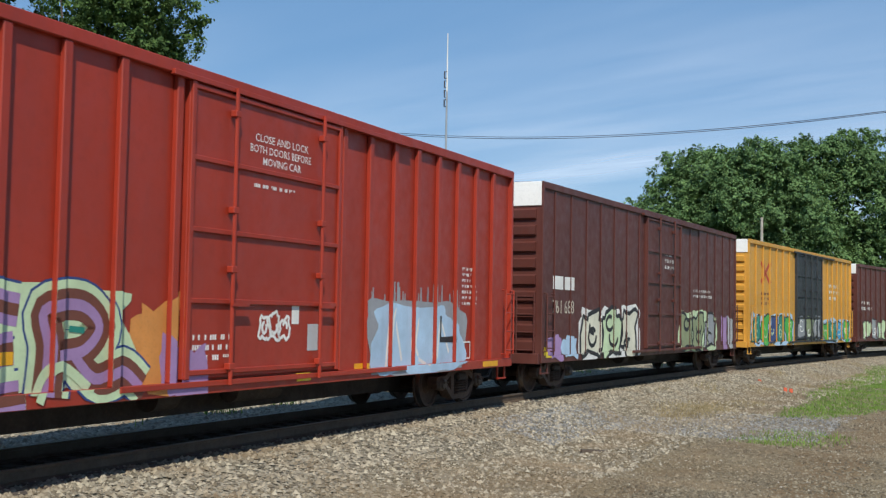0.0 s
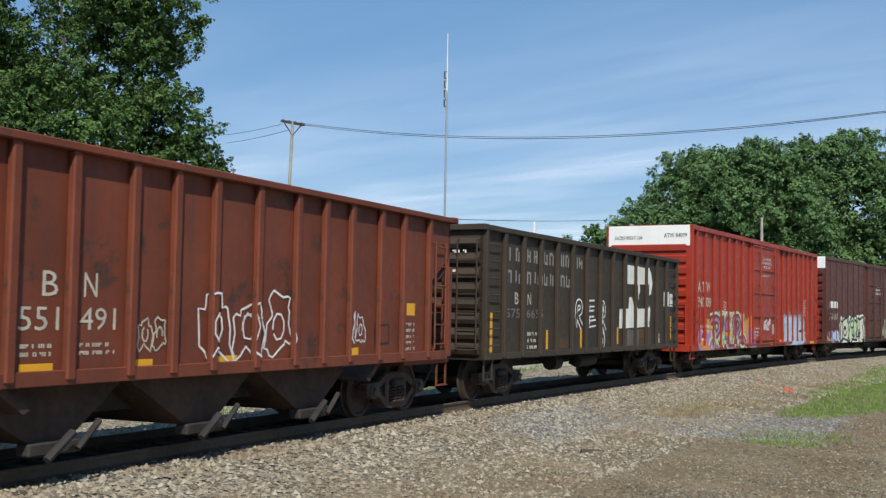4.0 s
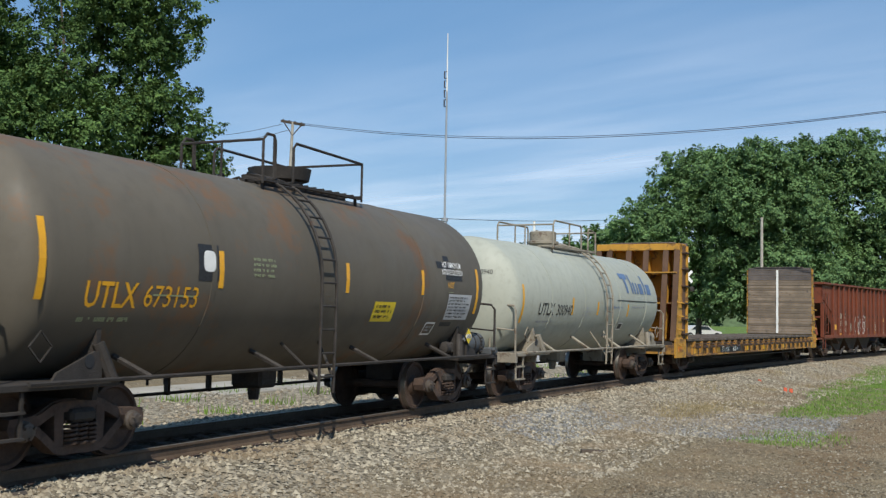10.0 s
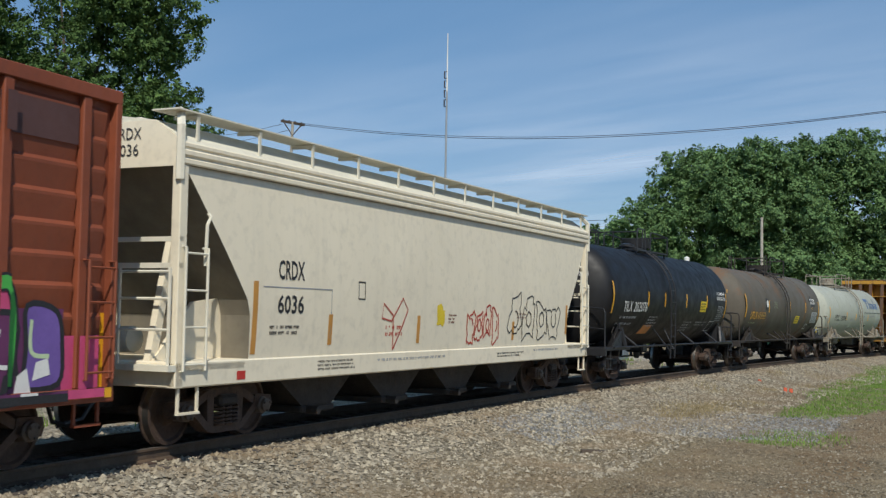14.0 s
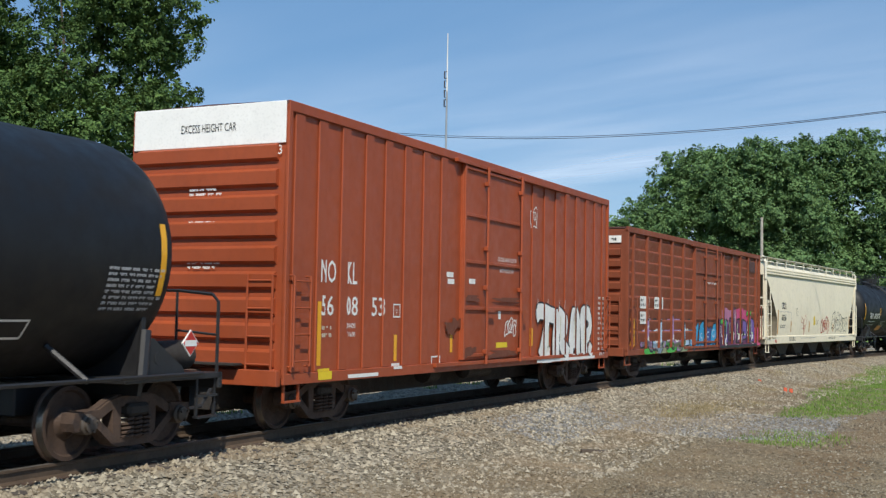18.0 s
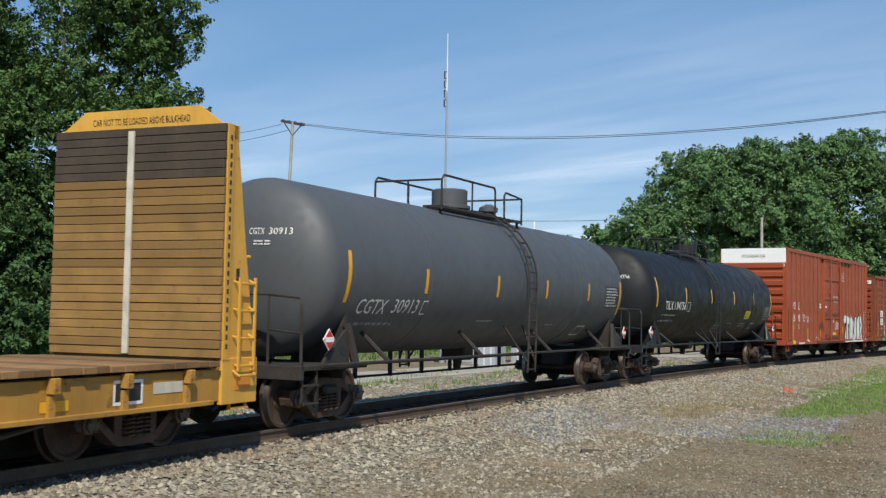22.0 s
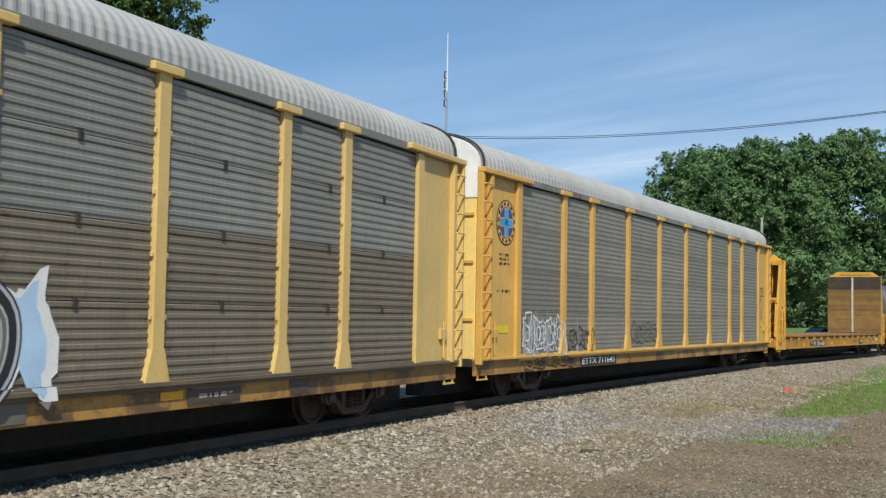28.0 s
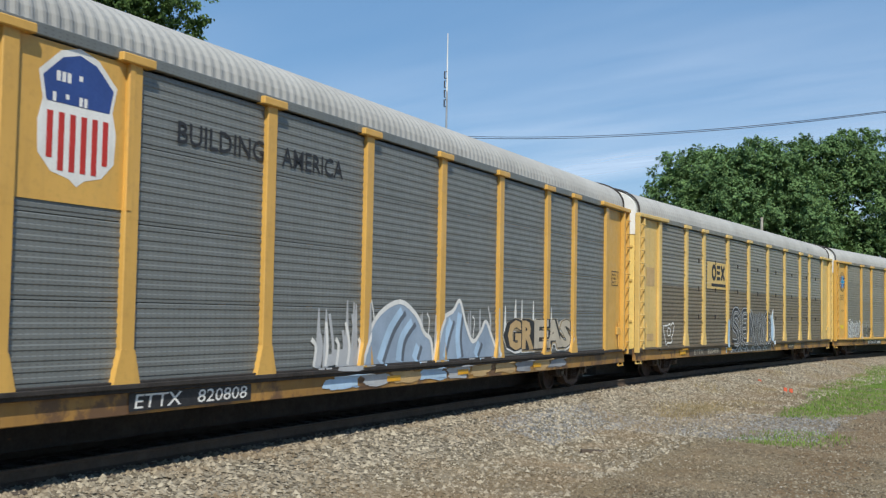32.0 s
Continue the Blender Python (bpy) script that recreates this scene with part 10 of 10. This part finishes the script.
def stones(name, label, n, s0, s1, v0, v1, size, m, seed, gv=1.0):
    rng, s, v, X, Y, Z = scatter(n, s0, s1, v0, v1, seed, gv)
    keep = ~((np.abs(np.abs(v) - 0.753) < 0.1))
    X, Y, Z = X[keep], Y[keep], Z[keep]
    c = len(X)
    sc = size * (0.5 + rng.random((c, 1)) ** 2 * 1.2)
    base = np.array([(1, 0, 0), (-1, 0, 0), (0, 1, 0), (0, -1, 0), (0, 0, 0.75), (0, 0, -0.6)])
    j = base[None] * (0.65 + 0.7 * rng.random((c, 6, 1))) + rng.normal(size=(c, 6, 3)) * 0.12
    ang = rng.random(c) * 6.28
    ca, sa = np.cos(ang)[:, None], np.sin(ang)[:, None]
    x, y = j[..., 0] * ca - j[..., 1] * sa, j[..., 0] * sa + j[..., 1] * ca
    P_ = np.stack([x * sc + X[:, None], y * sc + Y[:, None], j[..., 2] * sc + Z[:, None] + sc * 0.12], -1).reshape(-1, 3)
    P_ = P_.reshape(c, 6, 3)[:, :5].reshape(-1, 3)   # the underside is sunk in the ground
    f = np.array([(0, 2, 4), (2, 1, 4), (1, 3, 4), (3, 0, 4)])
    F_ = (np.arange(c)[:, None, None] * 5 + f[None]).reshape(-1, 3)
    ob = new(name, fast_mesh(name, P_, F_, m, 3))
    return tagged(ob, label, "gravel", kind="stuff")


def stone_material(name, dark, light, earth=0.6):
    m = bpy.data.materials.new(name)
    m.use_nodes = True
    nt = m.node_tree
    b = nt.nodes["Principled BSDF"]
    g = nt.nodes.new("ShaderNodeNewGeometry")
    co = nt.nodes.new("ShaderNodeTexCoord").outputs["Object"]
    col = mixer(nt, dark, light, g.outputs["Random Per Island"])
    col = mixer(nt, col, (0.22, 0.155, 0.09), ramp(nt, noise_of(nt, co, 0.6, 5), 0.42, 0.66, 0, earth))
    nt.links.new(col, b.inputs["Base Color"])
    b.inputs["Roughness"].default_value = 0.9
    b.inputs["Specular IOR Level"].default_value = 0.25
    return m


STONE = stone_material("crushed_limestone", (0.105, 0.09, 0.066), (0.47, 0.415, 0.315))
STONE2 = stone_material("brown_pea_gravel", (0.075, 0.058, 0.038), (0.29, 0.245, 0.17))
STONE3 = stone_material("blue_grey_crushed_stone", (0.10, 0.10, 0.10), (0.34, 0.335, 0.315), 0.3)
PEBBLE = stone_material("pale_pebbles", (0.26, 0.23, 0.175), (0.46, 0.42, 0.34), 0.3)
stones("ballast_stones", "crushed grey limestone ballast on the near shoulder", 66000, 3, 75, 0.85, 5.6, 0.033, STONE, 11, 1.6)
stones("ballast_stones", "crushed grey limestone ballast on the far shoulder", 20000, 3, 60, -9.5, -0.85, 0.036, STONE, 12)
stones("ballast_stones", "dark ballast between the rails", 5000, 3, 40, -0.7, 0.7, 0.03, stone_material("dark_bed_ballast", (0.025, 0.021, 0.017), (0.11, 0.09, 0.07), 0.2), 13)
stones("loose_gravel", "fine brown gravel scattered over dirt", 95000, 5, 42, 2.6, 11.5, 0.02, STONE2, 14)
stones("loose_gravel", "patch of blue-grey crushed stone on dirt", 7000, 20.5, 27, 3.2, 7.7, 0.025, STONE3, 15)
stones("loose_gravel", "thin spill of blue-grey crushed stone", 3000, 17, 23, 1.9, 3.4, 0.028, STONE3, 16)
stones("loose_gravel", "scattered pale pebbles on dirt and ballast", 5000, 5, 45, 1.6, 11.5, 0.017, PEBBLE, 17)


def blades(name, label, pick, n, s0, s1, v0, v1, h, m, seed, wid=0.012):
    rng, s, v, X, Y, Z = scatter(n, s0, s1, v0, v1, seed)
    k = rng.random(n) < pick(X, Y, s, v)
    X, Y, Z = X[k], Y[k], Z[k]
    c = len(X)
    hh = h * (0.4 + rng.random(c))
    a = rng.random(c) * 6.28
    ln = rng.normal(size=(c, 2)) * 0.35 * hh[:, None]
    dx, dy = np.cos(a) * wid, np.sin(a) * wid
    p0 = np.stack([X - dx, Y - dy, Z - 0.01], 1)
    p1 = np.stack([X + dx, Y + dy, Z - 0.01], 1)
    p2 = np.stack([X + ln[:, 0], Y + ln[:, 1], Z + hh], 1)
    V_ = np.stack([p0, p1, p2], 1).reshape(-1, 3)
    F_ = np.arange(c * 3).reshape(-1, 3)
    ob = new(name, fast_mesh(name, V_, F_, m, 3))
    return tagged(ob, label, "grass", kind="stuff")


blades("grass", "green grass strip along the dirt", lambda X, Y, s, v: grass_cover(X, Y, s, v), 110000, 19, 75, 2.0, 16, 0.085, GRASSM, 31, 0.012)
blades("grass", "rough green grass on the far side", lambda X, Y, s, v: grass_cover(X, Y, s, v), 50000, 0, 90, -45, -6, 0.3, GRASSF, 32, 0.03)
blades("dry_grass", "dry straw-coloured weeds at the ballast edge", lambda X, Y, s, v: np.clip(np.sin(s * 0.9) * np.sin(s * 0.37 + v * 2.1) * 1.2 - 0.35, 0, 0.5), 26000, 27, 60, 1.9, 5.0, 0.1, STRAWM, 33, 0.009)
blades("dry_grass", "pale dry straw tuft on dirt", lambda X, Y, s, v: np.clip(1.3 - np.hypot((s - 27.0) / 2.2, (v - 3.7) / 0.8), 0, 0.8), 9000, 24, 30, 2.6, 4.8, 0.1, STRAWM, 35, 0.009)
blades("weeds", "sparse green weeds in the far ballast", lambda X, Y, s, v: np.clip(np.sin(s * 1.3 + v) * np.sin(s * 0.7 - v * 1.7) * 1.5 - 0.55, 0, 1), 15000, 8, 50, -8, -3.4, 0.22, GRASSM, 34, 0.015)


def ties():
    tm = paint("dark_creosote_tie", (0.075, 0.06, 0.05), 0.9, 0, 0.3, 3.0, 0, (0.16, 0.13, 0.105), 0.05, 0.5, 40, "Object")
    pm = RUST
    tie = Mb().box(-0.115, 0.115, -1.3, 1.3, -0.18, 0.0, 0.01).mesh("tie", tm)
    plate = Mb().box(-0.1, 0.1, -0.18, 0.18, 0.0, 0.015).mesh("tie_plate", pm)
    rnd = random.Random(2)
    for k in range(250):
        s = -6 + k * 0.508
        a = math.degrees(float(np.interp(s, LS, LA)))
        p = beside(s, rnd.uniform(-0.05, 0.05), RZ - 0.18)
        tb = part("tie", tie, None, TRACK, at_=pose(p.x, p.y, p.z, 0, 0, 90 - a + rnd.uniform(-1.5, 1.5)))
        if 3 < s < 60:
            for g in (-0.753, 0.753):
                part("tie_plate", plate, None, tb, at_=(0, g, 0.002))


ties()


# ---- thin high clouds, far off ----
def clouds():
    m = bpy.data.materials.new("thin_cirrus")
    m.use_nodes = True
    nt = m.node_tree
    for n in list(nt.nodes):
        nt.nodes.remove(n)
    out = nt.nodes.new("ShaderNodeOutputMaterial")
    co = nt.nodes.new("ShaderNodeTexCoord").outputs["Object"]
    big = noise_of(nt, co, 0.0042, 4, (1.0, 0.35, 1.0), 0.5)
    fine = noise_of(nt, co, 0.013, 6, (1.0, 0.25, 1.0), 0.58)
    mul = nt.nodes.new("ShaderNodeMath")
    mul.operation = "MULTIPLY"
    nt.links.new(ramp(nt, big, 0.34, 0.62, 0.22, 1.0), mul.inputs[0])
    nt.links.new(ramp(nt, fine, 0.3, 0.7, 0.14, 0.56), mul.inputs[1])
    # thin overhead, thicker towards the north-east
    ne = nt.nodes.new("ShaderNodeVectorMath")
    ne.operation = "DOT_PRODUCT"
    ne.inputs[1].default_value = (math.sin(radians(52)) * 0.001, math.cos(radians(52)) * 0.001, 0)
    nt.links.new(co, ne.inputs[0])
    mul2 = nt.nodes.new("ShaderNodeMath")
    mul2.operation = "MULTIPLY"
    nt.links.new(mul.outputs[0], mul2.inputs[0])
    nt.links.new(ramp(nt, ne.outputs["Value"], 0.45, 1.25, 0.06, 1.0), mul2.inputs[1])
    mul = mul2
    tl = nt.nodes.new("ShaderNodeBsdfTranslucent")
    tl.inputs[0].default_value = (0.8, 0.81, 0.84, 1)
    tp = nt.nodes.new("ShaderNodeBsdfTransparent")
    mx = nt.nodes.new("ShaderNodeMixShader")
    nt.links.new(mul.outputs[0], mx.inputs[0])
    nt.links.new(tp.outputs[0], mx.inputs[1])
    nt.links.new(tl.outputs[0], mx.inputs[2])
    nt.links.new(mx.outputs[0], out.inputs[0])
    vs, fs = [], []
    for j in range(9):
        for i in range(9):
            vs.append((-4800 + 1200 * i, -4800 + 1200 * j, 150 + 1.2 * ((i * 7 + j * 3) % 5)))
    for j in range(8):
        for i in range(8):
            a = j * 9 + i
            fs.append((a, a + 1, a + 10, a + 9))
    ob = new("clouds", Mb().add(vs, fs).mesh("clouds", m))
    ob.rotation_euler = (0, 0, radians(38))
    tagged(ob, "thin white cirrus clouds high in a blue sky", "clouds", kind="stuff")


clouds()


def motions():
    """The train rolls along the track; wheels turn while their car is near."""
    for car, mid, L, sets in TRAIN:
        rows = []
        for k in range(65):
            t = k * 0.5
            s = mid + gone(t)
            a, b = at(s + 0.36 * L), at(s - 0.36 * L)
            d = a - b
            c = (a + b) / 2
            rows.append((t, pose(c.x, c.y, 0, 0, 0, math.degrees(math.atan2(d.y, d.x)))))
        walk(car, rows)
        near = [k / 15 for k in range(481) if -14 - L / 2 < mid + gone(k / 15) - 8 < 55]
        if not near:
            near = [0.0]
        for ws in sets:
            base = ws.matrix_basis.translation.copy()

            def turned(t, base=base):
                ang = math.degrees(gone(t) / 0.457) % 360
                return pose(base.x, base.y, base.z, 0, ang, 0)
            rr = [(t, turned(t)) for t in near]
            if near[0] > 0:
                rr.insert(0, (0.0, turned(near[0])))
            if near[-1] < 31.99:
                rr.append((32.0, turned(near[-1])))
            if len(rr) == 1:
                rr.append((32.0, turned(near[0])))
            walk(ws, rr)


motions()
